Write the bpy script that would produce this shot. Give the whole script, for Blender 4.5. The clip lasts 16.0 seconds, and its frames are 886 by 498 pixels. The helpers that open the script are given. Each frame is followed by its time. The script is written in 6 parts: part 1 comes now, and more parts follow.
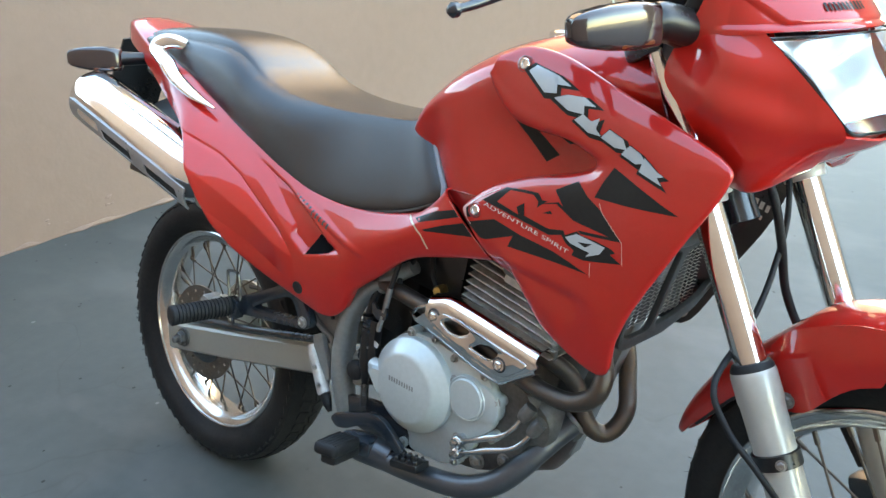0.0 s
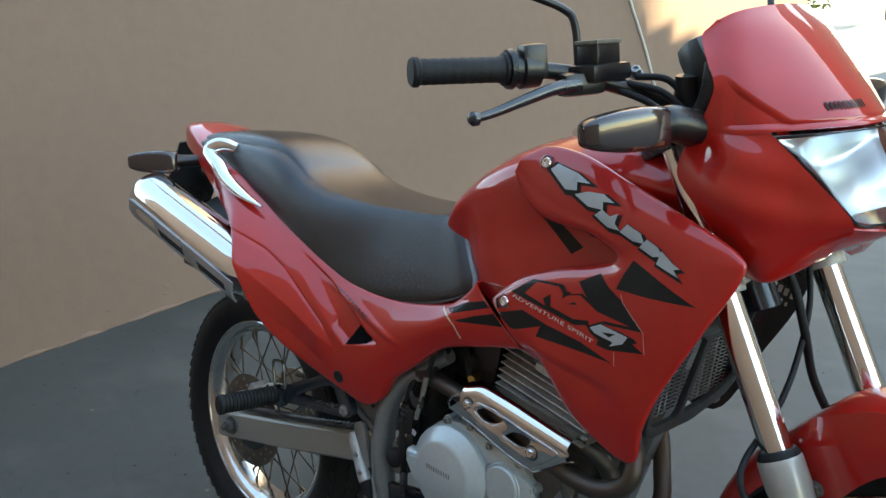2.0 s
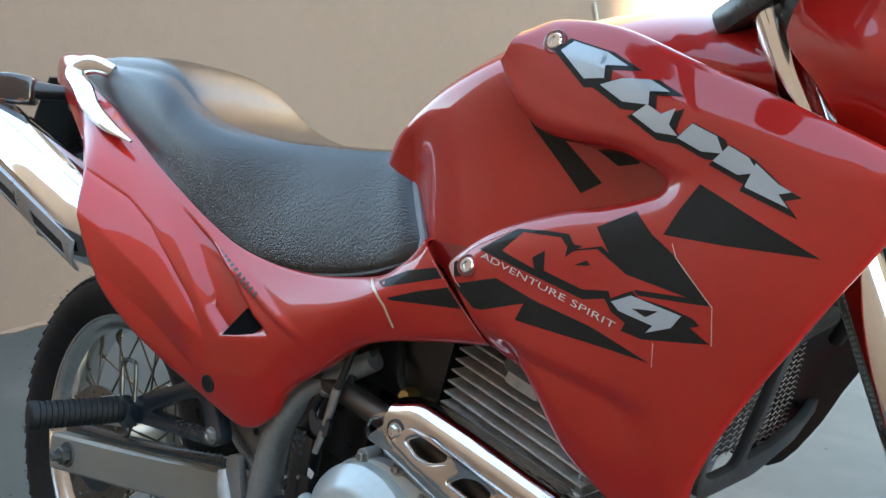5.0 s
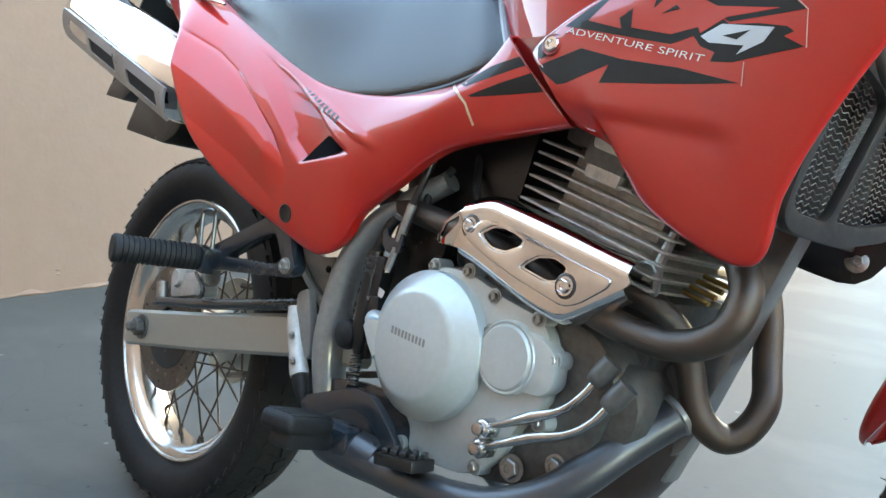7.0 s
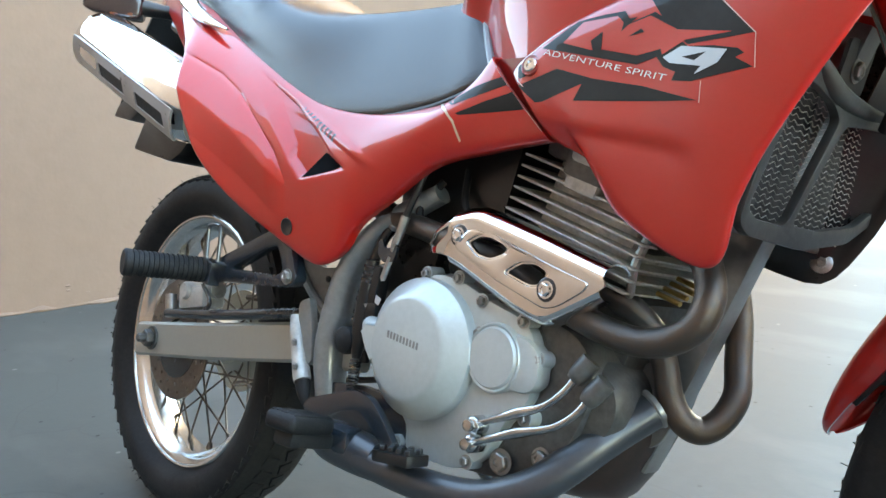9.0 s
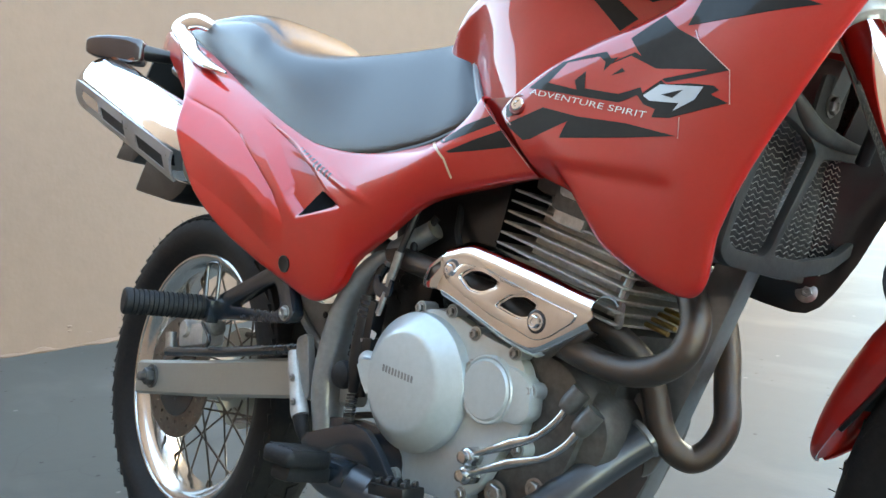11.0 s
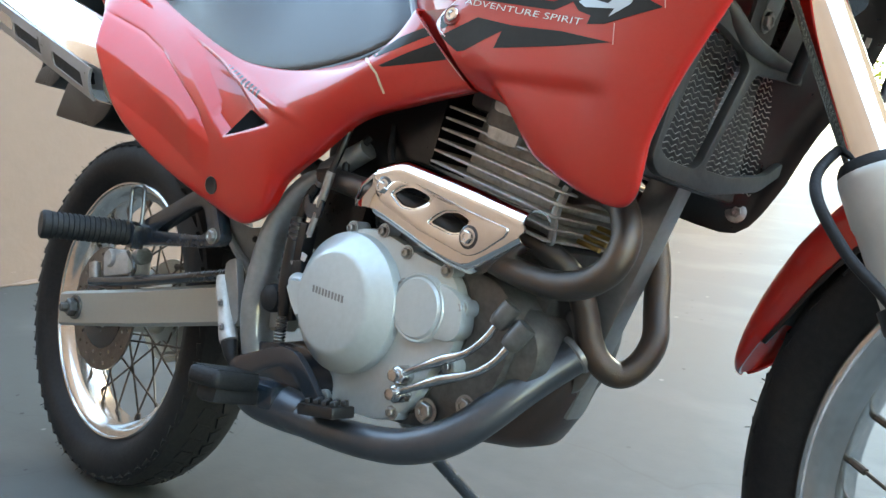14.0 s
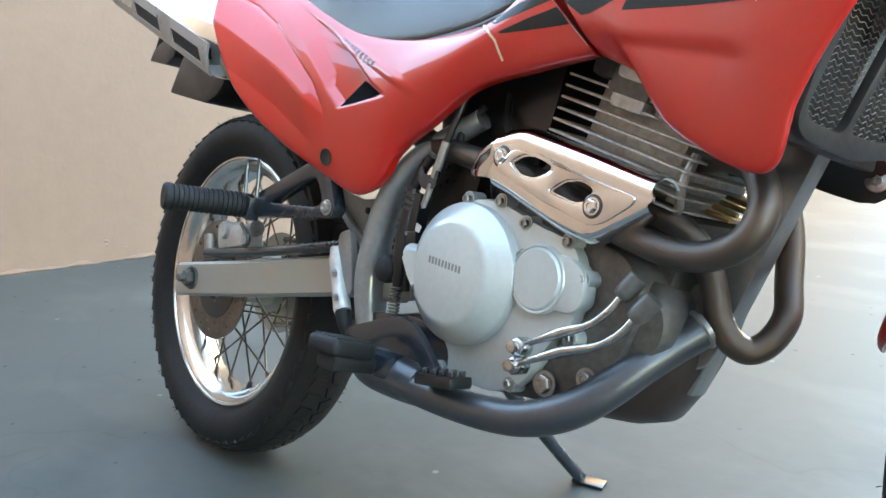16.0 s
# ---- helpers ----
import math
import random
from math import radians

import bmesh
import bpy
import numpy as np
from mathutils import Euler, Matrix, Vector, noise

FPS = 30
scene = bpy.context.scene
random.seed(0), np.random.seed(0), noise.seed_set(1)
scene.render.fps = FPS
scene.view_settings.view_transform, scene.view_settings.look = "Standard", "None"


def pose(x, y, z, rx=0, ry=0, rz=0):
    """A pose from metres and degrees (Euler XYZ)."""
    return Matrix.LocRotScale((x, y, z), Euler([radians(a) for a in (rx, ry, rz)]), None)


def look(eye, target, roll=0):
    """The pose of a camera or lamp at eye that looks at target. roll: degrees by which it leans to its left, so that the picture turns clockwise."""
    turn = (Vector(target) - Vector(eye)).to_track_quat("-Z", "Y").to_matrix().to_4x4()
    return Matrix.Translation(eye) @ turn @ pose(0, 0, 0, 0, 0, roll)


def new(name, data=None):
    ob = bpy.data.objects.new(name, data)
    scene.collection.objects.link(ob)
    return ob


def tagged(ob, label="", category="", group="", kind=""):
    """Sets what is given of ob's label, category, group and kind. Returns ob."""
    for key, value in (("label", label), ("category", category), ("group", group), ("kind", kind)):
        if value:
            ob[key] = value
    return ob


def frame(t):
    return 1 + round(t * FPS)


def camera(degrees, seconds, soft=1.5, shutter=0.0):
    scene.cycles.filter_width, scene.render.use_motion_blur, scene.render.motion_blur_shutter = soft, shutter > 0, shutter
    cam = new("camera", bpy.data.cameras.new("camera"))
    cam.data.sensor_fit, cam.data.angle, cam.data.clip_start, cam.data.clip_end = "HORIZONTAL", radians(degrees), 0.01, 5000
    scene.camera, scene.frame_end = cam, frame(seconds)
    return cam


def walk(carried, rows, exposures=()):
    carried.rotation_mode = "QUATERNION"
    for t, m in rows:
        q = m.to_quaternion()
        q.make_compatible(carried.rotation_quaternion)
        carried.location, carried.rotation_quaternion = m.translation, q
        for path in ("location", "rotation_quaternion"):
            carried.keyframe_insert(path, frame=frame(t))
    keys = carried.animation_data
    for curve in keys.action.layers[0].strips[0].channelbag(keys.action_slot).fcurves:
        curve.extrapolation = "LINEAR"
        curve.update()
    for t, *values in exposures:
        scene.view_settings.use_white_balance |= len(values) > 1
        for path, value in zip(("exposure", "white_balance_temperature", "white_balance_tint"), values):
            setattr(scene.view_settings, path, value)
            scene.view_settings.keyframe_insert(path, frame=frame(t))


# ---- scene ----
cam = camera(56.6, 16.0)
# seconds, then place and turn as pose() takes them
ROWS = [
    (0, 1.5356, -0.8502, 1.2114, 66.08, 4.91, 39.99),
    (0.5, 1.5426, -0.8562, 1.2217, 67.57, 5.91, 42.03),
    (1, 1.5567, -0.8536, 1.2371, 69.3, 6.35, 42.28),
    (1.5, 1.5755, -0.8525, 1.2424, 70.69, 6.73, 42.46),
    (2, 1.5914, -0.8584, 1.2442, 71.95, 7.17, 43.09),
    (2.5, 1.5924, -0.8632, 1.2433, 72.21, 7.15, 44.17),
    (3, 1.5935, -0.86, 1.2387, 72.33, 6.93, 44.37),
    (3.2, 1.5912, -0.8588, 1.2351, 72.08, 6.57, 44.4),
    (5.3, 1.2607, -0.5596, 0.8705, 78.25, 0.61, 40.59),
    (5.5, 1.2436, -0.5584, 0.7957, 79.45, 0.37, 42.34),
    (6, 1.2635, -0.5801, 0.7257, 78.78, -0.94, 44.09),
    (6.5, 1.3094, -0.6161, 0.7212, 79.56, -0.9, 45.28),
    (7, 1.3332, -0.631, 0.7243, 79.71, -0.59, 45.64),
    (7.5, 1.3531, -0.6406, 0.7292, 80.04, -0.04, 45.8),
    (8, 1.3717, -0.65, 0.7345, 80.32, 0.23, 45.81),
    (8.5, 1.3764, -0.6548, 0.7297, 80.21, 0.25, 45.87),
    (9, 1.3859, -0.6587, 0.7312, 80.51, 0.42, 45.89),
    (11.3, 1.4098, -0.6664, 0.7323, 83.23, 1.38, 45.68),
    (11.5, 1.4111, -0.6628, 0.7352, 83.01, 1.47, 45.26),
    (12, 1.4172, -0.6561, 0.7326, 83.17, 1.42, 43.98),
    (12.5, 1.4217, -0.6474, 0.7242, 82.95, 1.08, 42.49),
    (13, 1.414, -0.6423, 0.7053, 81.21, 0.39, 41.93),
    (13.5, 1.4129, -0.6431, 0.698, 80.14, 0.36, 41.93),
    (14, 1.4058, -0.6512, 0.6928, 79.62, 0.11, 41.89),
    (14.5, 1.3962, -0.6528, 0.6818, 78.99, -0.05, 42.58),
    (15, 1.393, -0.6547, 0.6819, 78.48, 0.13, 43.66),
    (15.5, 1.387, -0.6645, 0.6865, 78.21, 0.72, 45.81),
    (16, 1.3752, -0.6681, 0.6818, 78.21, 0.97, 47.91),
]
# seconds, stops, kelvin, tint
EXPOSURES = [(0.0, 4.66, 8700, 2), (0.6, 4.36, 8700, 2), (1.4, 3.90, 8700, 2), (2.0, 3.65, 8700, 2), (3.2, 3.65, 8700, 2), (5.3, 4.45, 8700, 2), (6.0, 4.78, 8700, 2), (9.0, 4.90, 8700, 2), (12.8, 4.64, 8700, 2), (15.0, 5.02, 8700, 2), (16.0, 5.08, 8700, 2)]
walk(cam, [(row[0], pose(*row[1:])) for row in ROWS], EXPOSURES)

# ---- world, sun and exposure ----
SUN_AZ, SUN_EL = 65.0, 33.5          # degrees: from +x towards +y, and above the ground
sun_way = Vector((math.cos(radians(SUN_AZ)) * math.cos(radians(SUN_EL)), math.sin(radians(SUN_AZ)) * math.cos(radians(SUN_EL)), math.sin(radians(SUN_EL))))
world = bpy.data.worlds.new("sky")
world.use_nodes = True
scene.world = world
wn = world.node_tree.nodes
sky = wn.new("ShaderNodeTexSky")
sky.sky_type, sky.sun_disc = "NISHITA", False
sky.sun_elevation, sky.sun_rotation = radians(SUN_EL), radians(90 - SUN_AZ)
sky.dust_density, sky.air_density, sky.ozone_density = 0.25, 1.0, 1.6
world.node_tree.links.new(sky.outputs["Color"], wn["Background"].inputs["Color"])
wn["Background"].inputs["Strength"].default_value = 0.09
sun = new("sun", bpy.data.lights.new("sun", "SUN"))
sun.data.energy, sun.data.angle, sun.data.color = 5.0, radians(0.4), (1.0, 0.90, 0.74)
sun.matrix_world = look(sun_way * 30, (0, 0, 0))


# ---- materials ----
def mat(name, colour, rough=0.5, metal=0.0, coat=0.0, second=None, scale=8.0, fine=140.0, amount=0.5, bump=0.0, bump_scale=200.0, wear=0.12, coat_rough=0.04, spec=0.5):
    """A surface with variation at two scales in colour and gloss, and fine relief."""
    m = bpy.data.materials.new(name)
    m.use_nodes = True
    nt, b = m.node_tree, m.node_tree.nodes["Principled BSDF"]
    b.inputs["Metallic"].default_value = metal
    b.inputs["Coat Weight"].default_value = coat
    b.inputs["Coat Roughness"].default_value = coat_rough
    b.inputs["Coat IOR"].default_value = 1.7
    b.inputs["Specular IOR Level"].default_value = spec
    co = nt.nodes.new("ShaderNodeTexCoord")
    big, small = nt.nodes.new("ShaderNodeTexNoise"), nt.nodes.new("ShaderNodeTexNoise")
    big.inputs["Scale"].default_value, big.inputs["Detail"].default_value = scale, 5
    small.inputs["Scale"].default_value, small.inputs["Detail"].default_value = fine, 3
    for n in (big, small):
        nt.links.new(co.outputs["Object"], n.inputs["Vector"])
    both = nt.nodes.new("ShaderNodeMath")
    both.operation = "MULTIPLY_ADD"
    nt.links.new(small.outputs["Fac"], both.inputs[0])
    both.inputs[1].default_value = 0.45
    half = nt.nodes.new("ShaderNodeMath")
    half.operation = "MULTIPLY"
    half.inputs[1].default_value = 0.55
    nt.links.new(big.outputs["Fac"], half.inputs[0])
    nt.links.new(half.outputs[0], both.inputs[2])
    ramp = nt.nodes.new("ShaderNodeValToRGB")
    second = second or tuple(c * 0.72 for c in colour)
    mixed = tuple(a + (c - a) * amount for a, c in zip(colour, second))
    ramp.color_ramp.elements[0].position, ramp.color_ramp.elements[1].position = 0.36, 0.62
    ramp.color_ramp.elements[0].color, ramp.color_ramp.elements[1].color = (*mixed, 1), (*colour, 1)
    nt.links.new(both.outputs[0], ramp.inputs["Fac"])
    nt.links.new(ramp.outputs["Color"], b.inputs["Base Color"])
    rr = nt.nodes.new("ShaderNodeMapRange")
    rr.inputs["To Min"].default_value, rr.inputs["To Max"].default_value = max(0.02, rough - wear), min(1, rough + wear)
    nt.links.new(both.outputs[0], rr.inputs["Value"])
    nt.links.new(rr.outputs["Result"], b.inputs["Roughness"])
    if bump:
        grain = nt.nodes.new("ShaderNodeTexNoise")
        grain.inputs["Scale"].default_value, grain.inputs["Detail"].default_value = bump_scale, 4
        nt.links.new(co.outputs["Object"], grain.inputs["Vector"])
        bp = nt.nodes.new("ShaderNodeBump")
        bp.inputs["Strength"].default_value, bp.inputs["Distance"].default_value = bump, 0.002
        nt.links.new(grain.outputs["Fac"], bp.inputs["Height"])
        nt.links.new(bp.outputs["Normal"], b.inputs["Normal"])
    return m


RED = mat("red_paint", (0.45, 0.011, 0.0075), 0.4, 0.0, 1.0, (0.40, 0.0095, 0.0065), 3.0, 60, 0.6, wear=0.06, coat_rough=0.02, spec=0.15)
RED.node_tree.nodes["Principled BSDF"].inputs["Coat IOR"].default_value = 1.6
DARK_RED = mat("dark_red_paint", (0.24, 0.006, 0.006), 0.3, 0.0, 1.0, (0.18, 0.005, 0.005), 3.0, 60, 0.6, wear=0.06)
BLACK = mat("black_plastic", (0.007, 0.0073, 0.008), 0.3, second=(0.016, 0.016, 0.016), bump=0.12, bump_scale=700)
SATIN = mat("black_satin_paint", (0.008, 0.014, 0.021), 0.25, second=(0.013, 0.018, 0.023), bump=0.05, bump_scale=500, wear=0.1, spec=0.9)
RUBBER = mat("tyre_rubber", (0.0075, 0.0082, 0.0095), 0.6, second=(0.016, 0.0165, 0.017), scale=14, amount=0.8, bump=0.25, bump_scale=350, spec=0.3)
SEAT = mat("seat_vinyl", (0.009, 0.0095, 0.011), 0.24, second=(0.014, 0.014, 0.014), wear=0.05, spec=0.65)
GUARD = mat("worn_black_gloss_tube", (0.026, 0.032, 0.040), 0.36, 0.25, 0.15, second=(0.045, 0.050, 0.056), scale=16, amount=0.7, bump=0.05, bump_scale=500, wear=0.08, spec=0.9, coat_rough=0.2)
CHROME = mat("chrome", (0.80, 0.80, 0.80), 0.05, 1.0, second=(0.70, 0.68, 0.65), scale=22, amount=0.5, wear=0.03)
RIM = mat("polished_alloy_rim", (0.74, 0.74, 0.72), 0.2, 1.0, second=(0.52, 0.5, 0.47), scale=18, amount=0.7, wear=0.1)
ALLOY = mat("brushed_alloy", (0.42, 0.43, 0.39), 0.42, 0.7, second=(0.36, 0.36, 0.335), scale=9, amount=0.5, bump=0.05)
CASE = mat("silver_engine_paint", (0.47, 0.525, 0.52), 0.34, 0.3, 0.4, second=(0.39, 0.43, 0.425), scale=14, amount=0.5, bump=0.08, bump_scale=420)
CASE_DIRTY = mat("grimy_engine_metal", (0.135, 0.136, 0.132), 0.45, 0.55, second=(0.058, 0.057, 0.054), scale=13, amount=0.75, bump=0.12)
FIN = mat("cast_cylinder_alloy", (0.65, 0.635, 0.59), 0.42, 0.15, second=(0.34, 0.325, 0.295), scale=24, amount=0.9, bump=0.2)
FRAME = mat("grey_frame_paint", (0.245, 0.255, 0.25), 0.34, 0.35, 0.4, second=(0.16, 0.165, 0.162), scale=12, amount=0.6)
PIPE = mat("heat_browned_steel", (0.105, 0.096, 0.090), 0.32, 0.8, second=(0.15, 0.098, 0.064), scale=9, amount=0.7, bump=0.34, bump_scale=900, wear=0.1)
BOLT = mat("zinc_bolt", (0.40, 0.40, 0.385), 0.36, 0.9, second=(0.22, 0.21, 0.195), scale=60, amount=0.7)
DISC = mat("worn_disc_steel", (0.21, 0.197, 0.18), 0.4, 0.9, second=(0.13, 0.108, 0.09), scale=20, amount=0.8)
SPOKE = mat("dark_spoke_steel", (0.09, 0.085, 0.08), 0.42, 0.8, second=(0.18, 0.13, 0.09), scale=40, amount=0.6)
STANCHION = mat("hard_chrome_tube", (0.84, 0.82, 0.78), 0.06, 1.0, second=(0.76, 0.73, 0.68), scale=10, amount=0.4, wear=0.03)
SLIDER = mat("fork_slider_paint", (0.42, 0.405, 0.36), 0.38, 0.2, 0.4, second=(0.36, 0.345, 0.31), scale=8, amount=0.5)
GRAPHIC = mat("dark_graphic_film", (0.012, 0.0112, 0.010), 0.5, 0.0, 0.3, second=(0.017, 0.016, 0.014), scale=10, spec=0.1, coat_rough=0.03)
GRAPHIC.node_tree.nodes["Principled BSDF"].inputs["Coat IOR"].default_value = 1.45
SILVER_FILM = mat("silver_graphic_film", (0.40, 0.45, 0.47), 0.3, 0.3, 0.6, second=(0.34, 0.40, 0.44), scale=4)
NAME_PRINT = mat("dark_print", (0.03, 0.024, 0.03), 0.5, 0.0, 0.1)
WORN_CHROME = mat("worn_chrome", (0.60, 0.61, 0.61), 0.2, 1.0, second=(0.33, 0.325, 0.32), scale=45, amount=0.85, wear=0.1)
RECESS = mat("vent_hole_shade", (0.003, 0.003, 0.0035), 0.9, second=(0.005, 0.005, 0.005), spec=0.05)
TEXT_FILM = mat("pale_print", (0.62, 0.6, 0.56), 0.4, 0.1, 0.4)
GOLD = mat("pale_edge_film", (0.6, 0.44, 0.3), 0.35, 0.2, 0.5)
SMOKE = mat("smoked_lens", (0.026, 0.017, 0.017), 0.14, 0.0, 0.5, second=(0.045, 0.024, 0.02), wear=0.04)
AMBER = mat("amber_lens", (0.10, 0.022, 0.006), 0.34, 0.0, 0.2, second=(0.3, 0.07, 0.015), scale=120, wear=0.08)
BRASS = mat("brass_fitting", (0.5, 0.34, 0.12), 0.35, 0.9)
WHITE_CAST = mat("bare_cast_alloy", (0.50, 0.495, 0.475), 0.45, 0.35, second=(0.32, 0.315, 0.30), scale=40, amount=0.7, bump=0.15)
DARK_GREY = mat("grey_plastic_grille", (0.026, 0.027, 0.026), 0.45, second=(0.040, 0.039, 0.036), scale=16, amount=0.7, bump=0.06)
RADIATOR = mat("black_radiator_core", (0.03, 0.03, 0.032), 0.5, 0.3, second=(0.07, 0.06, 0.055), scale=90, amount=0.8)
WIRE = mat("mesh_wire", (0.36, 0.35, 0.32), 0.4, 0.6, second=(0.3, 0.28, 0.25), scale=60)


def glass_mat(name, tint):
    m = bpy.data.materials.new(name)
    m.use_nodes = True
    b = m.node_tree.nodes["Principled BSDF"]
    b.inputs["Base Color"].default_value = (*tint, 1)
    b.inputs["Transmission Weight"].default_value = 1.0
    b.inputs["Roughness"].default_value = 0.03
    b.inputs["IOR"].default_value = 1.45
    return m


def grain(m, scale, strength, distance):
    """Pressed leather grain: small rounded cells with fine valleys."""
    nt, b = m.node_tree, m.node_tree.nodes["Principled BSDF"]
    co = nt.nodes.new("ShaderNodeTexCoord")
    warp = nt.nodes.new("ShaderNodeTexNoise")
    warp.inputs["Scale"].default_value = scale * 0.4
    nt.links.new(co.outputs["Object"], warp.inputs["Vector"])
    mix = nt.nodes.new("ShaderNodeVectorMath")
    mix.operation = "MULTIPLY_ADD"
    nt.links.new(warp.outputs["Color"], mix.inputs[0])
    mix.inputs[1].default_value = (1.1 / scale,) * 3
    nt.links.new(co.outputs["Object"], mix.inputs[2])
    cells = nt.nodes.new("ShaderNodeTexVoronoi")
    cells.inputs["Scale"].default_value = scale
    nt.links.new(mix.outputs[0], cells.inputs["Vector"])
    bp = nt.nodes.new("ShaderNodeBump")
    bp.invert = True
    bp.inputs["Strength"].default_value, bp.inputs["Distance"].default_value = strength, distance
    nt.links.new(cells.outputs["Distance"], bp.inputs["Height"])
    nt.links.new(bp.outputs["Normal"], b.inputs["Normal"])


grain(SEAT, 420.0, 0.42, 0.0010)
REFLECTOR = mat("faceted_reflector", (0.70, 0.76, 0.78), 0.36, 1.0, second=(0.62, 0.68, 0.68), scale=30, wear=0.06)
GLASS = glass_mat("headlight_glass", (0.96, 0.98, 1.0))


def wall_mat():
    m = mat("painted_plaster_wall", (0.265, 0.177, 0.133), 0.75, second=(0.226, 0.148, 0.110), scale=0.9, fine=16, amount=0.6, bump=0.35, bump_scale=55, spec=0.25)
    return m


def floor_mat():
    """Grey painted concrete: broad blotches, fine specks, hairline cracks, scuffs."""
    m = mat("painted_concrete_floor", (0.070, 0.077, 0.073), 0.58, second=(0.046, 0.053, 0.052), scale=1.3, fine=22, amount=0.7, bump=0.10, bump_scale=90, spec=0.25)
    nt, b = m.node_tree, m.node_tree.nodes["Principled BSDF"]
    base = b.inputs["Base Color"].links[0].from_socket
    co = nt.nodes.new("ShaderNodeTexCoord")
    vor = nt.nodes.new("ShaderNodeTexVoronoi")
    vor.inputs["Scale"].default_value = 13.0
    nt.links.new(co.outputs["Object"], vor.inputs["Vector"])
    speck = nt.nodes.new("ShaderNodeMapRange")
    speck.inputs["From Min"].default_value, speck.inputs["From Max"].default_value = 0.055, 0.075
    speck.inputs["To Min"].default_value, speck.inputs["To Max"].default_value = 0.9, 0.0
    nt.links.new(vor.outputs["Distance"], speck.inputs["Value"])
    gate = nt.nodes.new("ShaderNodeTexNoise")
    gate.inputs["Scale"].default_value = 3.1
    nt.links.new(co.outputs["Object"], gate.inputs["Vector"])
    cut = nt.nodes.new("ShaderNodeMapRange")
    cut.inputs["From Min"].default_value, cut.inputs["From Max"].default_value = 0.40, 0.46
    nt.links.new(gate.outputs["Fac"], cut.inputs["Value"])
    mul = nt.nodes.new("ShaderNodeMath")
    mul.operation = "MULTIPLY"
    nt.links.new(speck.outputs["Result"], mul.inputs[0])
    nt.links.new(cut.outputs["Result"], mul.inputs[1])
    mx = nt.nodes.new("ShaderNodeMix")
    mx.data_type = "RGBA"
    nt.links.new(mul.outputs[0], mx.inputs["Factor"])
    nt.links.new(base, mx.inputs["A"])
    mx.inputs["B"].default_value = (0.012, 0.011, 0.010, 1)
    crack = nt.nodes.new("ShaderNodeTexVoronoi")
    crack.feature = "DISTANCE_TO_EDGE"
    crack.inputs["Scale"].default_value = 0.55
    warp = nt.nodes.new("ShaderNodeTexNoise")
    warp.inputs["Scale"].default_value = 2.2
    nt.links.new(co.outputs["Object"], warp.inputs["Vector"])
    add = nt.nodes.new("ShaderNodeVectorMath")
    nt.links.new(co.outputs["Object"], add.inputs[0])
    nt.links.new(warp.outputs["Color"], add.inputs[1])
    nt.links.new(add.outputs[0], crack.inputs["Vector"])
    thin = nt.nodes.new("ShaderNodeMapRange")
    thin.inputs["From Min"].default_value, thin.inputs["From Max"].default_value = 0.0, 0.004
    thin.inputs["To Min"].default_value, thin.inputs["To Max"].default_value = 0.22, 0.0
    nt.links.new(crack.outputs["Distance"], thin.inputs["Value"])
    mx2 = nt.nodes.new("ShaderNodeMix")
    mx2.data_type = "RGBA"
    nt.links.new(thin.outputs["Result"], mx2.inputs["Factor"])
    nt.links.new(mx.outputs["Result"], mx2.inputs["A"])
    mx2.inputs["B"].default_value = (0.035, 0.033, 0.03, 1)
    # pale chips and worn streaks
    chip = nt.nodes.new("ShaderNodeTexVoronoi")
    chip.inputs["Scale"].default_value = 5.3
    nt.links.new(co.outputs["Object"], chip.inputs["Vector"])
    spot = nt.nodes.new("ShaderNodeMapRange")
    spot.inputs["From Min"].default_value, spot.inputs["From Max"].default_value = 0.028, 0.042
    spot.inputs["To Min"].default_value, spot.inputs["To Max"].default_value = 0.5, 0.0
    nt.links.new(chip.outputs["Distance"], spot.inputs["Value"])
    mx3 = nt.nodes.new("ShaderNodeMix")
    mx3.data_type = "RGBA"
    nt.links.new(spot.outputs["Result"], mx3.inputs["Factor"])
    nt.links.new(mx2.outputs["Result"], mx3.inputs["A"])
    mx3.inputs["B"].default_value = (0.24, 0.24, 0.23, 1)
    stretch = nt.nodes.new("ShaderNodeMapping")
    stretch.inputs["Scale"].default_value = (1.1, 2.2, 1.0)
    stretch.inputs["Rotation"].default_value = (0, 0, 0.5)
    nt.links.new(co.outputs["Object"], stretch.inputs["Vector"])
    scuff = nt.nodes.new("ShaderNodeTexNoise")
    scuff.inputs["Scale"].default_value, scuff.inputs["Detail"].default_value = 1.6, 8
    nt.links.new(stretch.outputs["Vector"], scuff.inputs["Vector"])
    worn = nt.nodes.new("ShaderNodeMapRange")
    worn.inputs["From Min"].default_value, worn.inputs["From Max"].default_value = 0.50, 0.66
    worn.inputs["To Min"].default_value, worn.inputs["To Max"].default_value = 0.0, 0.5
    nt.links.new(scuff.outputs["Fac"], worn.inputs["Value"])
    mx4 = nt.nodes.new("ShaderNodeMix")
    mx4.data_type = "RGBA"
    nt.links.new(worn.outputs["Result"], mx4.inputs["Factor"])
    nt.links.new(mx3.outputs["Result"], mx4.inputs["A"])
    mx4.inputs["B"].default_value = (0.112, 0.113, 0.108, 1)
    nt.links.new(mx4.outputs["Result"], b.inputs["Base Color"])
    return m


WALL, FLOOR = wall_mat(), floor_mat()


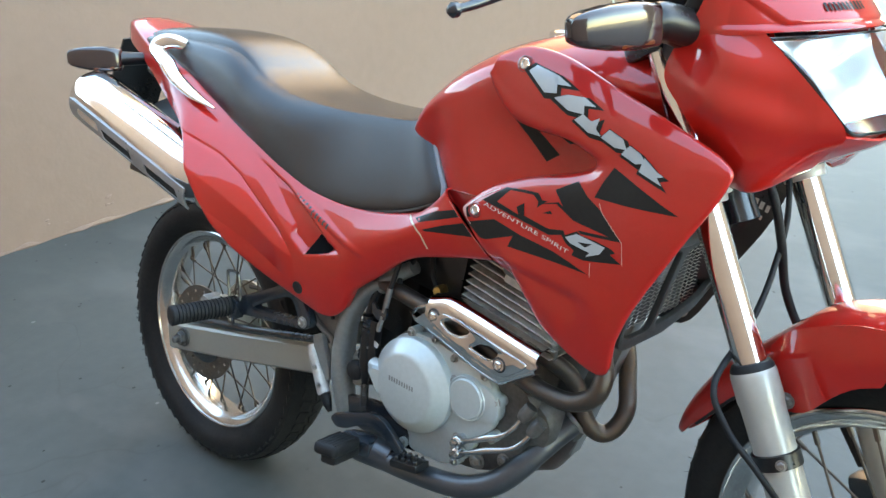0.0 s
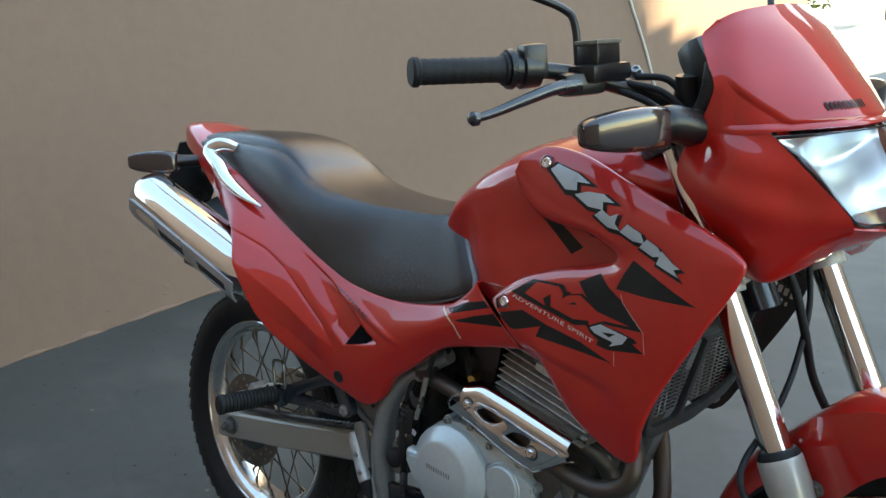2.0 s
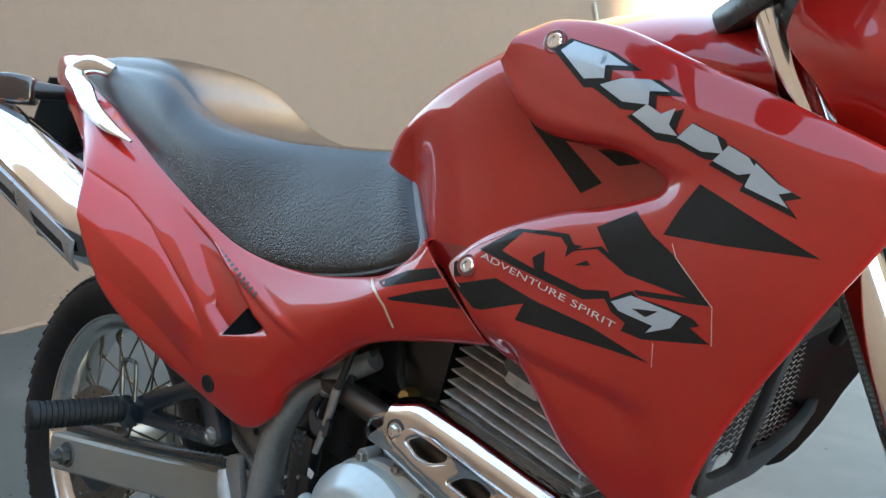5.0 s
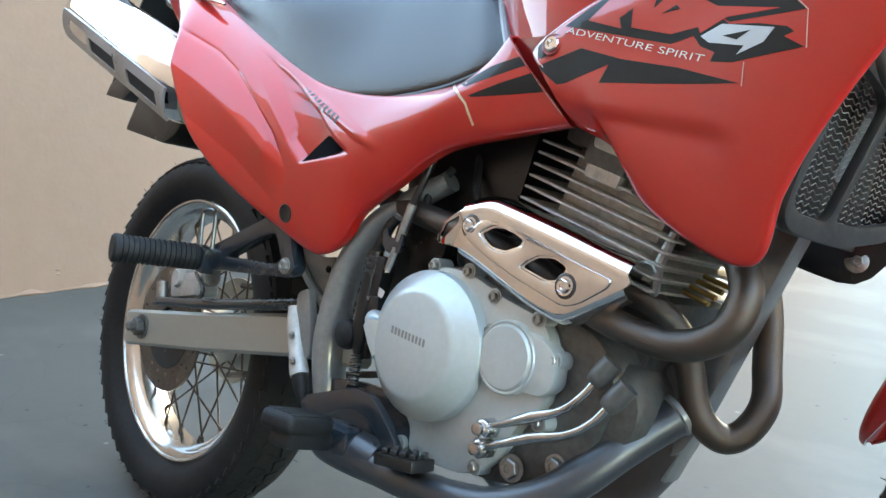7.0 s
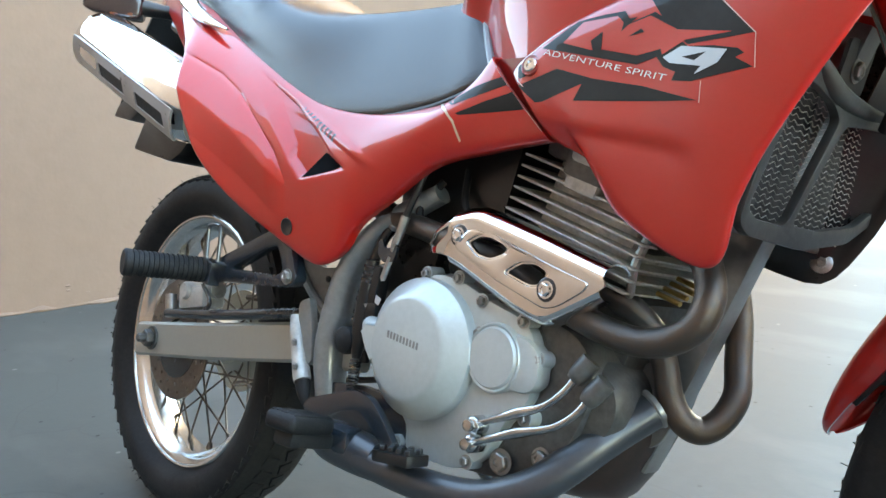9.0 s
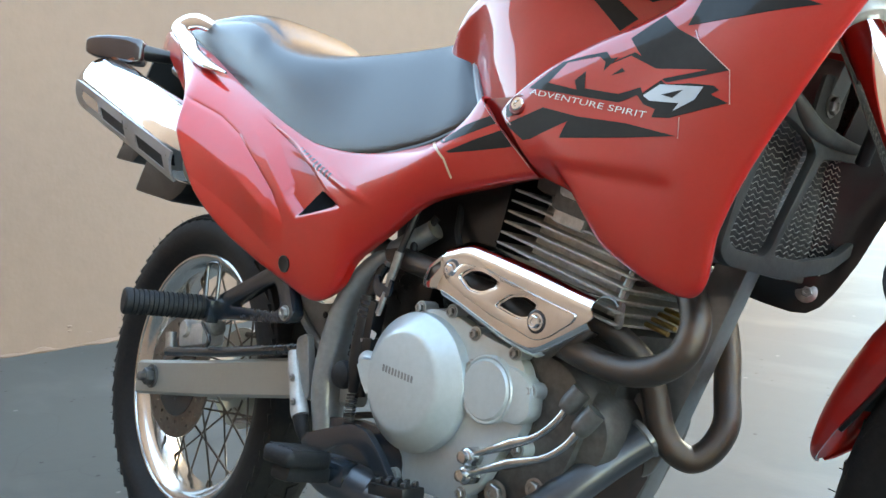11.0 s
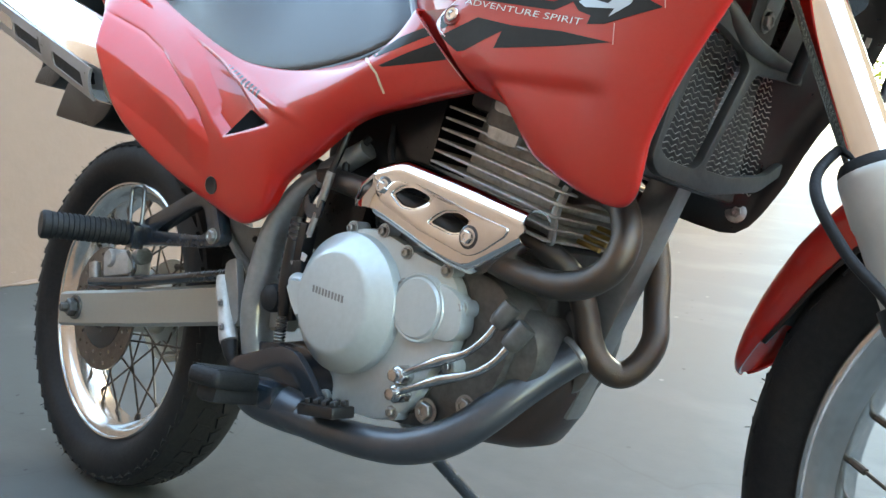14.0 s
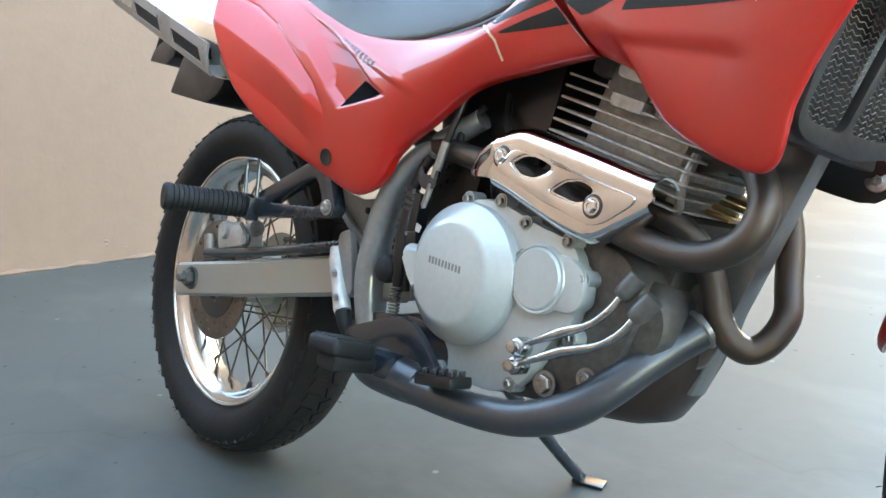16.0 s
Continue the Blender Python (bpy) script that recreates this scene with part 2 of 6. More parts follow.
# ---- mesh tools ----
def part(name, bm, material, parent=None, label="", sharp=38, matrix=None):
    """Links a bmesh as one mesh object under a thing or a part."""
    bmesh.ops.recalc_face_normals(bm, faces=bm.faces)
    me = bpy.data.meshes.new(name)
    bm.to_mesh(me)
    bm.free()
    me.materials.append(material)
    me.shade_smooth()
    me.set_sharp_from_angle(angle=radians(sharp))
    ob = new(name, me)
    if parent:
        ob.parent = parent
    if matrix is not None:
        ob.matrix_local = matrix
    if label:
        tagged(ob, label)
    return ob


def share(ob, matrix, parent=None):
    """Another object on the same mesh."""
    o = new(ob.name.split(".")[0], ob.data)
    o.parent = parent or ob.parent
    o.matrix_local = matrix
    return o


def smooth_row(points, n):
    """n points on a Catmull-Rom curve, evenly by index."""
    p = [Vector(q) for q in points]
    if len(p) == 1:
        return [p[0].copy() for _ in range(n)]
    out, last = [], len(p) - 1
    for i in range(n):
        s = i * last / (n - 1)
        k = min(int(s), last - 1)
        f = s - k
        a, b = p[k], p[k + 1]
        z = p[k - 1] if k else a * 2 - b
        c = p[k + 2] if k + 2 <= last else b * 2 - a
        out.append(0.5 * (2 * a + (b - z) * f + (2 * z - 5 * a + 4 * b - c) * f * f + (3 * a - 3 * b + c - z) * f ** 3))
    return out


def grid_faces(bm, g, close_u=False):
    n = len(g)
    for i in range(n if close_u else n - 1):
        r, s = g[i], g[(i + 1) % n]
        for j in range(len(r) - 1):
            q = [r[j], r[j + 1], s[j + 1], s[j]]
            if len(set(q)) > 2:
                try:
                    bm.faces.new(q)
                except ValueError:
                    pass


def skin_points(rails, nu, nv, warp=None):
    rows = [smooth_row(r, nu) for r in rails]
    g = [smooth_row([rows[k][i] for k in range(len(rows))], nv) for i in range(nu)]
    if warp:
        g = [[warp(q) for q in r] for r in g]
    return g


def skin(rails, nu=40, nv=16, thick=0.003, warp=None, flip=False):
    """A curved panel of some thickness through rails of control points."""
    g = skin_points(rails, nu, nv, warp)
    bm = bmesh.new()
    nrm = []
    for i in range(nu):
        row = []
        for j in range(nv):
            du = g[min(i + 1, nu - 1)][j] - g[max(i - 1, 0)][j]
            dv = g[i][min(j + 1, nv - 1)] - g[i][max(j - 1, 0)]
            n = du.cross(dv)
            row.append((n.normalized() if n.length > 1e-12 else Vector((0, 0, 0))) * (-1 if flip else 1))
        nrm.append(row)
    top = [[bm.verts.new(q) for q in r] for r in g]
    low = [[bm.verts.new(g[i][j] - nrm[i][j] * thick) for j in range(nv)] for i in range(nu)]
    grid_faces(bm, top)
    grid_faces(bm, low)
    edge = [(i, 0) for i in range(nu)] + [(nu - 1, j) for j in range(1, nv)] + [(i, nv - 1) for i in range(nu - 2, -1, -1)] + [(0, j) for j in range(nv - 2, 0, -1)]
    for a, b in zip(edge, edge[1:] + edge[:1]):
        q = [top[a[0]][a[1]], top[b[0]][b[1]], low[b[0]][b[1]], low[a[0]][a[1]]]
        try:
            bm.faces.new(q)
        except ValueError:
            pass
    bmesh.ops.remove_doubles(bm, verts=bm.verts, dist=1e-5)
    return bm


def add_tube(bm, path, r, seg=14, n=None, caps=True, flat=1.0):
    """A pipe along a smoothed path; r is one radius or one for each control point."""
    n = n or max(2, 6 * (len(path) - 1) + 1)
    p = smooth_row(path, n) if len(path) > 2 else [Vector(path[0]).lerp(Vector(path[-1]), i / (n - 1)) for i in range(n)]
    rr = [q.x for q in smooth_row([(x, 0, 0) for x in r], n)] if isinstance(r, (list, tuple)) else [r] * n
    t0 = (p[1] - p[0]).normalized()
    side = t0.cross(Vector((0.0, 0.0, 1.0)) if abs(t0.z) < 0.9 else Vector((1.0, 0.0, 0.0))).normalized()
    rings = []
    for i, q in enumerate(p):
        t = (p[min(i + 1, n - 1)] - p[max(i - 1, 0)]).normalized()
        side = (side - t * side.dot(t)).normalized()
        up = t.cross(side)
        rings.append([bm.verts.new(q + (side * math.cos(a) + up * math.sin(a) * flat) * rr[i]) for a in [2 * math.pi * k / seg for k in range(seg)]])
    for a, b in zip(rings, rings[1:]):
        for k in range(seg):
            bm.faces.new((a[k], a[(k + 1) % seg], b[(k + 1) % seg], b[k]))
    if caps:
        bm.faces.new(rings[0])
        bm.faces.new(rings[-1])
    return bm


def tube(path, r, seg=14, n=None, caps=True, flat=1.0):
    return add_tube(bmesh.new(), path, r, seg, n, caps, flat)


def add_lathe(bm, profile, centre, axis, seg=48, closed=False):
    """Turns (radius, along) about an axis through centre."""
    axis = Vector(axis).normalized()
    u = axis.orthogonal().normalized()
    w = axis.cross(u)
    c = Vector(centre)
    rings = []
    for r, a in profile:
        if r < 1e-6:
            rings.append([bm.verts.new(c + axis * a)])
        else:
            rings.append([bm.verts.new(c + axis * a + (u * math.cos(t) + w * math.sin(t)) * r) for t in [2 * math.pi * k / seg for k in range(seg)]])
    pairs = list(zip(rings, rings[1:] + ([rings[0]] if closed else [])))
    if not closed:
        pairs = pairs[:len(rings) - 1]
    for a, b in pairs:
        for k in range(seg):
            q = [a[k % len(a)], a[(k + 1) % len(a)], b[(k + 1) % len(b)], b[k % len(b)]]
            q = list(dict.fromkeys(q))
            if len(q) > 2:
                bm.faces.new(q)
    return bm


def lathe(profile, centre, axis, seg=48, closed=False):
    return add_lathe(bmesh.new(), profile, centre, axis, seg, closed)


def add_box(bm, size, m, bevel=0.0, segs=2):
    r = bmesh.ops.create_cube(bm, size=1.0, matrix=m @ Matrix.Diagonal((*size, 1)))
    if bevel:
        es = list({e for v in r["verts"] for e in v.link_edges})
        bmesh.ops.bevel(bm, geom=es, offset=bevel, segments=segs, affect="EDGES", profile=0.6)
    return bm


def box(size, m, bevel=0.0, segs=2):
    return add_box(bmesh.new(), size, m, bevel, segs)


def plate(outer, holes=(), y0=-0.005, y1=0.0, bevel=0.0, shape=None):
    """A flat piece cut out in x and z, with holes, between two depths in y. shape bends each vertex."""
    bm = bmesh.new()
    for loop in (outer, *holes):
        vs = [bm.verts.new((x, y0, z)) for x, z in loop]
        for a, b in zip(vs, vs[1:] + vs[:1]):
            bm.edges.new((a, b))
    bmesh.ops.triangle_fill(bm, use_beauty=True, use_dissolve=False, edges=bm.edges[:])
    ex = bmesh.ops.extrude_face_region(bm, geom=bm.faces[:])
    bmesh.ops.translate(bm, vec=(0, y1 - y0, 0), verts=[v for v in ex["geom"] if isinstance(v, bmesh.types.BMVert)])
    if bevel:
        bmesh.ops.recalc_face_normals(bm, faces=bm.faces)
        es = [e for e in bm.edges if len(e.link_faces) == 2 and e.calc_face_angle(0) > 1.0 and abs(e.verts[0].co.y - e.verts[1].co.y) < 1e-6]
        bmesh.ops.bevel(bm, geom=es, offset=bevel, segments=2, affect="EDGES", profile=0.6)
    if shape:
        for v in bm.verts:
            v.co = shape(v.co)
    return bm


def rounded(points, r=0.006, n=4):
    """A closed outline in two numbers, its corners rounded."""
    p = [Vector(q) for q in points]
    out = []
    for i, q in enumerate(p):
        a, b = p[i - 1] - q, p[(i + 1) % len(p)] - q
        k = min(r, a.length * 0.45, b.length * 0.45)
        a, b = q + a.normalized() * k, q + b.normalized() * k
        for j in range(n + 1):
            f = j / n
            out.append(tuple(a * (1 - f) ** 2 + q * 2 * f * (1 - f) + b * f * f))
    return out


def closed_curve(points, n):
    """n points on a closed smooth outline in two numbers."""
    p = [(*q, 0) for q in points]
    k = len(p)
    out = []
    for i in range(n):
        s = i * k / n
        j, f = int(s), s - int(s)
        z, a, b, c = (Vector(p[(j + d) % k]) for d in (-1, 0, 1, 2))
        v = 0.5 * (2 * a + (b - z) * f + (2 * z - 5 * a + 4 * b - c) * f * f + (3 * a - 3 * b + c - z) * f ** 3)
        out.append((v.x, v.y))
    return out


def loft(rings, caps=True):
    bm = bmesh.new()
    vs = [[bm.verts.new(q) for q in r] for r in rings]
    for a, b in zip(vs, vs[1:]):
        n = len(a)
        for k in range(n):
            bm.faces.new((a[k], a[(k + 1) % n], b[(k + 1) % n], b[k]))
    if caps:
        bm.faces.new(vs[0])
        bm.faces.new(vs[-1])
    return bm


def turned(bm, m):
    bmesh.ops.transform(bm, matrix=m, verts=bm.verts)
    return bm


def mirrored(bm):
    bmesh.ops.scale(bm, vec=(1, -1, 1), verts=bm.verts)
    return bm


def along(p, q):
    """A pose at p whose z runs towards q."""
    return Matrix.Translation(p) @ (Vector(q) - Vector(p)).to_track_quat("Z", "Y").to_matrix().to_4x4()


BARE = mat("bared_plaster", (0.28, 0.185, 0.14), 0.85, second=(0.15, 0.095, 0.07), scale=40, bump=0.3, bump_scale=120)


# ---- the yard ----
def yard():
    # floor: one sheet to the horizon
    bm = bmesh.new()
    xs = [-900, -60, -12, -6, -3, 0, 3, 6, 12, 60, 900]
    g = [[bm.verts.new((x, y, 0)) for y in xs] for x in xs]
    grid_faces(bm, g)
    tagged(part("ground", bm, FLOOR), "grey painted concrete floor with scuffs and dark specks", "floor", kind="structure")
    # long plastered wall behind the rear wheel
    turn = math.degrees(math.atan2(-0.117, 1.0))
    m = pose(-1.886, 0, 0, 0, 0, turn)
    bm = bmesh.new()
    ys = sorted([-7 + 0.25 * i for i in range(int((6.6 + 7) / 0.25) + 1)] + [1.19, 1.21])
    zs = [0, 0.03, 0.08, 0.3, 0.8, 1.6, 2.4, 3.2]
    rnd = random.Random(4)
    # unseen wall top: kept low to let sky in, stepped up past y 1.2 for sunlit reflections
    def level(y, z):
        return z if z < 0.5 else 0.5 + (z - 0.5) * ((4.2 if y > 1.2 else 1.55) - 0.5) / 2.7
    front = [[bm.verts.new((0.006 * rnd.random() if z < 0.05 else 0.0, y, level(y, z))) for z in zs] for y in ys]
    back = [[bm.verts.new((-0.16, y, level(y, z))) for z in zs] for y in ys]
    grid_faces(bm, front)
    grid_faces(bm, back)
    for i in range(len(ys) - 1):
        bm.faces.new((front[i][-1], front[i + 1][-1], back[i + 1][-1], back[i][-1]))
    for i in (0, -1):
        for j in range(len(zs) - 1):
            bm.faces.new((front[i][j], front[i][j + 1], back[i][j + 1], back[i][j]))
    w = part("wall_west", bm, WALL, matrix=m)
    tagged(w, "brown-beige plastered wall with a rough lower edge", "wall", kind="structure")
    # a ragged bead of old mortar along the foot of the wall
    bm = bmesh.new()
    path = [(0.002 + 0.010 * rnd.random(), -3 + 0.055 * i, 0.002 + 0.006 * rnd.random()) for i in range(160)]
    add_tube(bm, path, [0.003 + 0.013 * rnd.random() ** 2 for _ in path], 6, 480)
    tagged(part("baseboard", bm, WALL, matrix=m), "ragged plaster bead where wall meets floor", "trim", kind="structure")
    # broken paint and bared plaster at the foot of the wall, behind the rear wheel
    for k in range(26):
        y = rnd.uniform(0.42, 0.78)
        z = 0.004 + 0.11 * rnd.random() ** 2.2
        r = rnd.uniform(0.006, 0.022)
        bm = bmesh.new()
        rim = [bm.verts.new((0.0, math.cos(t) * r * rnd.uniform(0.6, 1.2), max(0.0, z + math.sin(t) * r * 0.6 * rnd.uniform(0.6, 1.2)) - z)) for t in [2 * math.pi * i / 9 for i in range(9)]]
        mid = bm.verts.new((0.003 + 0.003 * rnd.random(), 0, 0.001))
        for i in range(9):
            bm.faces.new((rim[i], rim[(i + 1) % 9], mid))
        ob = part("plaster_flake", bm, BARE, w)
        ob.matrix_local = pose(0.0005, y, z)
    # unseen wall behind the camera, placed and sized for the reflections in paint and chrome
    bm = box((7.0, 0.16, 3.0), pose(1.2, -1.7, 1.5), 0.01)
    tagged(part("wall_south", bm, WALL), "unseen plain brown-beige plastered wall behind the camera", "wall", kind="structure")
    # unseen tall block, added to keep the sun off the floor and most of the wall
    edge = [(3.8, 11.8), (6.05, 20.3), (6.75, 20.6), (7.75, 24.5), (26.0, 24.5), (26.0, 11.8)]
    bm = bmesh.new()
    low = [bm.verts.new((x, y, 0.0)) for x, y in edge]
    top = [bm.verts.new((x, y, 13.0)) for x, y in edge]
    bm.faces.new(low)
    bm.faces.new(top)
    for i in range(len(edge)):
        j = (i + 1) % len(edge)
        bm.faces.new((low[i], low[j], top[j], top[i]))
    tagged(part("sun_block_tall", bm, WALL), "unseen tall block added to keep the sun off the yard", "wall", kind="structure")
    # unseen low block added nearer; its uneven top edge draws the sunlight's edge on the long wall
    shade_edge = [(0.80, 8.2), (1.15, 9.59), (1.20, 9.72), (1.24, 9.95), (1.32, 10.12), (1.34, 10.36), (1.42, 10.50), (1.44, 10.76), (1.51, 10.96), (2.05, 13.0), (8.0, 13.0), (8.0, 8.2)]
    bm = bmesh.new()
    low = [bm.verts.new((x, y, 0.0)) for x, y in shade_edge]
    top = [bm.verts.new((x, y, 5.0)) for x, y in shade_edge]
    bm.faces.new(low)
    bm.faces.new(top)
    for i in range(len(shade_edge)):
        j = (i + 1) % len(shade_edge)
        bm.faces.new((low[i], low[j], top[j], top[i]))
    tagged(part("sun_block_low", bm, WALL), "unseen low block added to shape the edge of the sunlight", "wall", kind="structure")


yard()


def shrub(at, height, seed):
    """A small garden plant: stems with many single leaves."""
    rnd = random.Random(seed)
    base = part("shrub", tube([(0, 0, 0), (0.02, 0.01, height * 0.5), (0.0, 0.03, height * 0.85)], [0.02, 0.014, 0.006], 8), STEM)
    base.matrix_world = Matrix.Translation(at)
    bm = bmesh.new()
    for _ in range(420):
        a, up = rnd.uniform(0, 2 * math.pi), rnd.uniform(0.3, 1.0)
        r = rnd.uniform(0.05, 0.42) * height * (1.1 - up * 0.6)
        m = pose(math.cos(a) * r, math.sin(a) * r, up * height, rnd.uniform(-60, 60), rnd.uniform(-60, 60), rnd.uniform(0, 360))
        ln, w = rnd.uniform(0.06, 0.12), rnd.uniform(0.02, 0.035)
        q = [bm.verts.new(m @ Vector(p)) for p in ((0, 0, 0), (w, ln * 0.4, 0.012), (0, ln, -0.01), (-w, ln * 0.4, 0.012))]
        bm.faces.new(q)
    part("foliage", bm, LEAF, base)
    return base


STEM = mat("woody_stem", (0.09, 0.06, 0.035), 0.8)
LEAF = mat("garden_leaf", (0.09, 0.13, 0.03), 0.5, second=(0.16, 0.14, 0.03), scale=6)
for spot, tall, sd in (((-2.75, 10.6, 0), 0.95, 2), ((-2.0, 11.6, 0), 1.2, 5)):
    tagged(shrub(spot, tall, sd), "leafy green garden shrub in the sun beyond the wall", "shrub", group="shrubs beyond the wall")
# pale conduit on the wall
ct = part("conduit", tube([(-1.395, 4.0, 1.25), (-1.392, 4.1, 0.97), (-1.376, 4.25, 0.60), (-1.360, 4.36, 0.20), (-1.355, 4.40, 0.0)], 0.009, 8, 24), mat("white_conduit", (0.6, 0.56, 0.5), 0.5))
tagged(ct, "thin pale conduit running slanted down the wall", "conduit")


# ---- the motorcycle ----
LEAN_ON_STAND = -13.0
bike = new("motorcycle")
bike.matrix_world = pose(0, 0, 0, LEAN_ON_STAND, 0, 0)
tagged(bike, "red dual-sport motorcycle leaning on its side stand on the floor", "motorcycle")
RAKE = radians(24.4)
STEER_AXIS = Vector((-math.sin(RAKE), 0, math.cos(RAKE)))
STEER_FWD = Vector((math.cos(RAKE), 0, math.sin(RAKE)))
FRONT_AXLE = Vector((1.459, -0.023, 0.343))
STEER_POINT = FRONT_AXLE - STEER_FWD * 0.069
STEER = Matrix.Translation(STEER_POINT) @ Matrix.Rotation(radians(-18), 4, STEER_AXIS) @ Matrix.Translation(-STEER_POINT)
FORK_LINE = STEER_POINT + STEER_FWD * 0.015
HEAD = Vector((1.3835, 0, 0.3117))     # a point of the steering head's line, for bars and fairing
TOP = Matrix.Translation(HEAD) @ Matrix.Rotation(radians(-17), 4, Vector((-math.sin(radians(27)), 0, math.cos(radians(27))))) @ Matrix.Translation(-HEAD)


def fork_at(z, y, forward=0.0):
    """A point on a fork leg's line at height z."""
    p = FORK_LINE + STEER_AXIS * ((z - FORK_LINE.z) / STEER_AXIS.z) + STEER_FWD * forward
    return Vector((p.x, FRONT_AXLE.y + y, p.z))


def bolt_mesh(r=0.006, h=0.005):
    bm = bmesh.new()
    add_lathe(bm, [(0, 0), (r * 1.35, 0), (r * 1.35, 0.0012), (r, 0.0014)], (0, 0, 0), (0, 0, 1), 18)
    add_lathe(bm, [(r * 1.0, 0.001), (r, h * 0.85), (r * 0.86, h), (r * 0.5, h), (r * 0.42, h * 0.75), (0, h * 0.7)], (0, 0, 0), (0, 0, 1), 6)
    return bm


BOLT_SOURCE = {}


def bolt(at, out=(0, -1, 0), r=0.006, h=0.005, parent=None, material=None, name="bolt", m=None):
    """A hexagon bolt that stands out along a direction."""
    key = (round(r, 4), round(h, 4), (material or BOLT).name)
    place = along(at, Vector(at) + Vector(out))
    if m:
        place = m @ place
    if key not in BOLT_SOURCE:
        BOLT_SOURCE[key] = part(name, bolt_mesh(r, h), material or BOLT, parent or bike, sharp=30, matrix=place)
        return BOLT_SOURCE[key]
    o = new(name, BOLT_SOURCE[key].data)
    o.parent, o.matrix_local = parent or bike, place
    return o


# -- wheels
def wheel(name, at, rim_r, half, tyre_r, tyre_w, hub_r, hub_half, blocks, label):
    hub = lathe([(0.0, -hub_half - 0.012), (0.014, -hub_half - 0.012), (0.016, -hub_half), (hub_r, -hub_half), (hub_r, -hub_half + 0.005), (hub_r * 0.72, -hub_half + 0.012), (hub_r * 0.66, 0),
                 (hub_r * 0.72, hub_half - 0.012), (hub_r, hub_half - 0.005), (hub_r, hub_half), (0.016, hub_half), (0.014, hub_half + 0.012), (0, hub_half + 0.012)], (0, 0, 0), (0, 1, 0), 40)
    w = part(name, hub, ALLOY, bike, label, matrix=at)
    k = half / 0.04
    d = rim_r - 0.2325
    prof = [(0.2335, -0.0412), (0.2305, -0.0432), (0.2275, -0.0425), (0.2262, -0.0395), (0.2205, -0.0375), (0.2135, -0.0305), (0.2120, -0.0270), (0.2045, -0.0215), (0.2020, -0.0120), (0.2005, 0.0)]
    prof = prof + [(r, -a) for r, a in prof[-2::-1]] + [(0.2340, 0.0395), (0.225, 0.030), (0.214, 0.0), (0.225, -0.030), (0.2340, -0.0395)]
    part("rim", lathe([(r + d, a * k) for r, a in prof], (0, 0, 0), (0, 1, 0), 96, True), RIM, w, "polished alloy rim")
    side = tyre_w / 2
    tall = tyre_r - rim_r
    base = tyre_r - 0.005
    sec = [(rim_r - 0.006, half - 0.004), (rim_r + 0.004, half + 0.001), (rim_r + tall * 0.18, side * 0.90), (rim_r + tall * 0.42, side * 1.0), (rim_r + tall * 0.62, side * 0.97), (base - 0.011, side * 0.82), (base - 0.004, side * 0.55), (base, side * 0.22)]
    part("tyre", lathe([(r, -a) for r, a in sec] + [(r, a) for r, a in sec[::-1]], (0, 0, 0), (0, 1, 0), 120), RUBBER, w, "worn black tyre with block tread")
    bm = bmesh.new()
    n = blocks
    proud = 0.0018 if tyre_w > 0.1 else 0.0008
    half_sec = sec[3:]
    for i in range(n):
        a0 = 2 * math.pi * i / n
        for row, (f, wide, shift) in enumerate(((-0.74, 0.34, 0.0), (-0.27, 0.36, 0.5), (0.27, 0.36, 0.0), (0.74, 0.34, 0.5))):
            a = a0 + shift * 2 * math.pi / n
            y = side * abs(f)
            # radius and slope of the carcass at this row
            r_here, slope = base, 0.06
            for (r0, y0), (r1, y1) in zip(half_sec, half_sec[1:]):
                if y1 <= y <= y0:
                    k_ = (y - y1) / (y0 - y1)
                    r_here, slope = r1 + (r0 - r1) * k_, math.atan2(r1 - r0, y0 - y1)
            tilt = math.copysign(slope, f)
            sunk = (0.0065 if tyre_w < 0.1 else 0.0060) if abs(f) > 0.5 else 0.0
            m = Matrix.Rotation(a, 4, "Y") @ pose(0, math.copysign(y, f), r_here + proud - sunk - 0.0045, math.degrees(-tilt), 0, (14 if row in (1, 2) else -10) * (1 if f > 0 else -1))
            add_box(bm, (2 * math.pi * tyre_r / n * 0.68, wide * side, 0.009), m)
    part("tread", bm, RUBBER, w, sharp=20)
    # thin moulding hairs on the shoulders
    bm = bmesh.new()
    hair = random.Random(7)
    for i in range(90):
        a, sgn = hair.uniform(0, 2 * math.pi), hair.choice((-1, 1))
        p = Matrix.Rotation(a, 4, "Y") @ Vector((0, sgn * side * 0.86, base - 0.012))
        d = Matrix.Rotation(a, 4, "Y") @ Vector((hair.uniform(-0.4, 0.4), sgn * 0.8, 0.7))
        add_tube(bm, [p, p + d * hair.uniform(0.003, 0.007)], 0.0005, 4, 2)
    tagged(part("moulding_hairs", bm, RUBBER, w), "fine rubber moulding hairs", kind="stuff")
    # spokes: crossing pairs from each hub flange
    for side_y in (-1, 1):
        for way in (-1, 1):
            turn_ = radians(52) * way
            hub_end = Vector((math.sin(turn_) * (hub_r - 0.006), side_y * (hub_half - 0.003), math.cos(turn_) * (hub_r - 0.006)))
            rim_end = Vector((0, side_y * 0.006, rim_r - 0.031))
            mid = rim_end.lerp(hub_end, 0.07)
            bm = tube([hub_end, mid], 0.0019, 7, 2)
            add_tube(bm, [mid, rim_end], 0.0036, 8, 2)
            first = None
            for i in range(9):
                a = 2 * math.pi * (i + (0.0 if side_y < 0 else 0.25) + (0.0 if way < 0 else 0.5)) / 9
                m = Matrix.Rotation(a, 4, "Y")
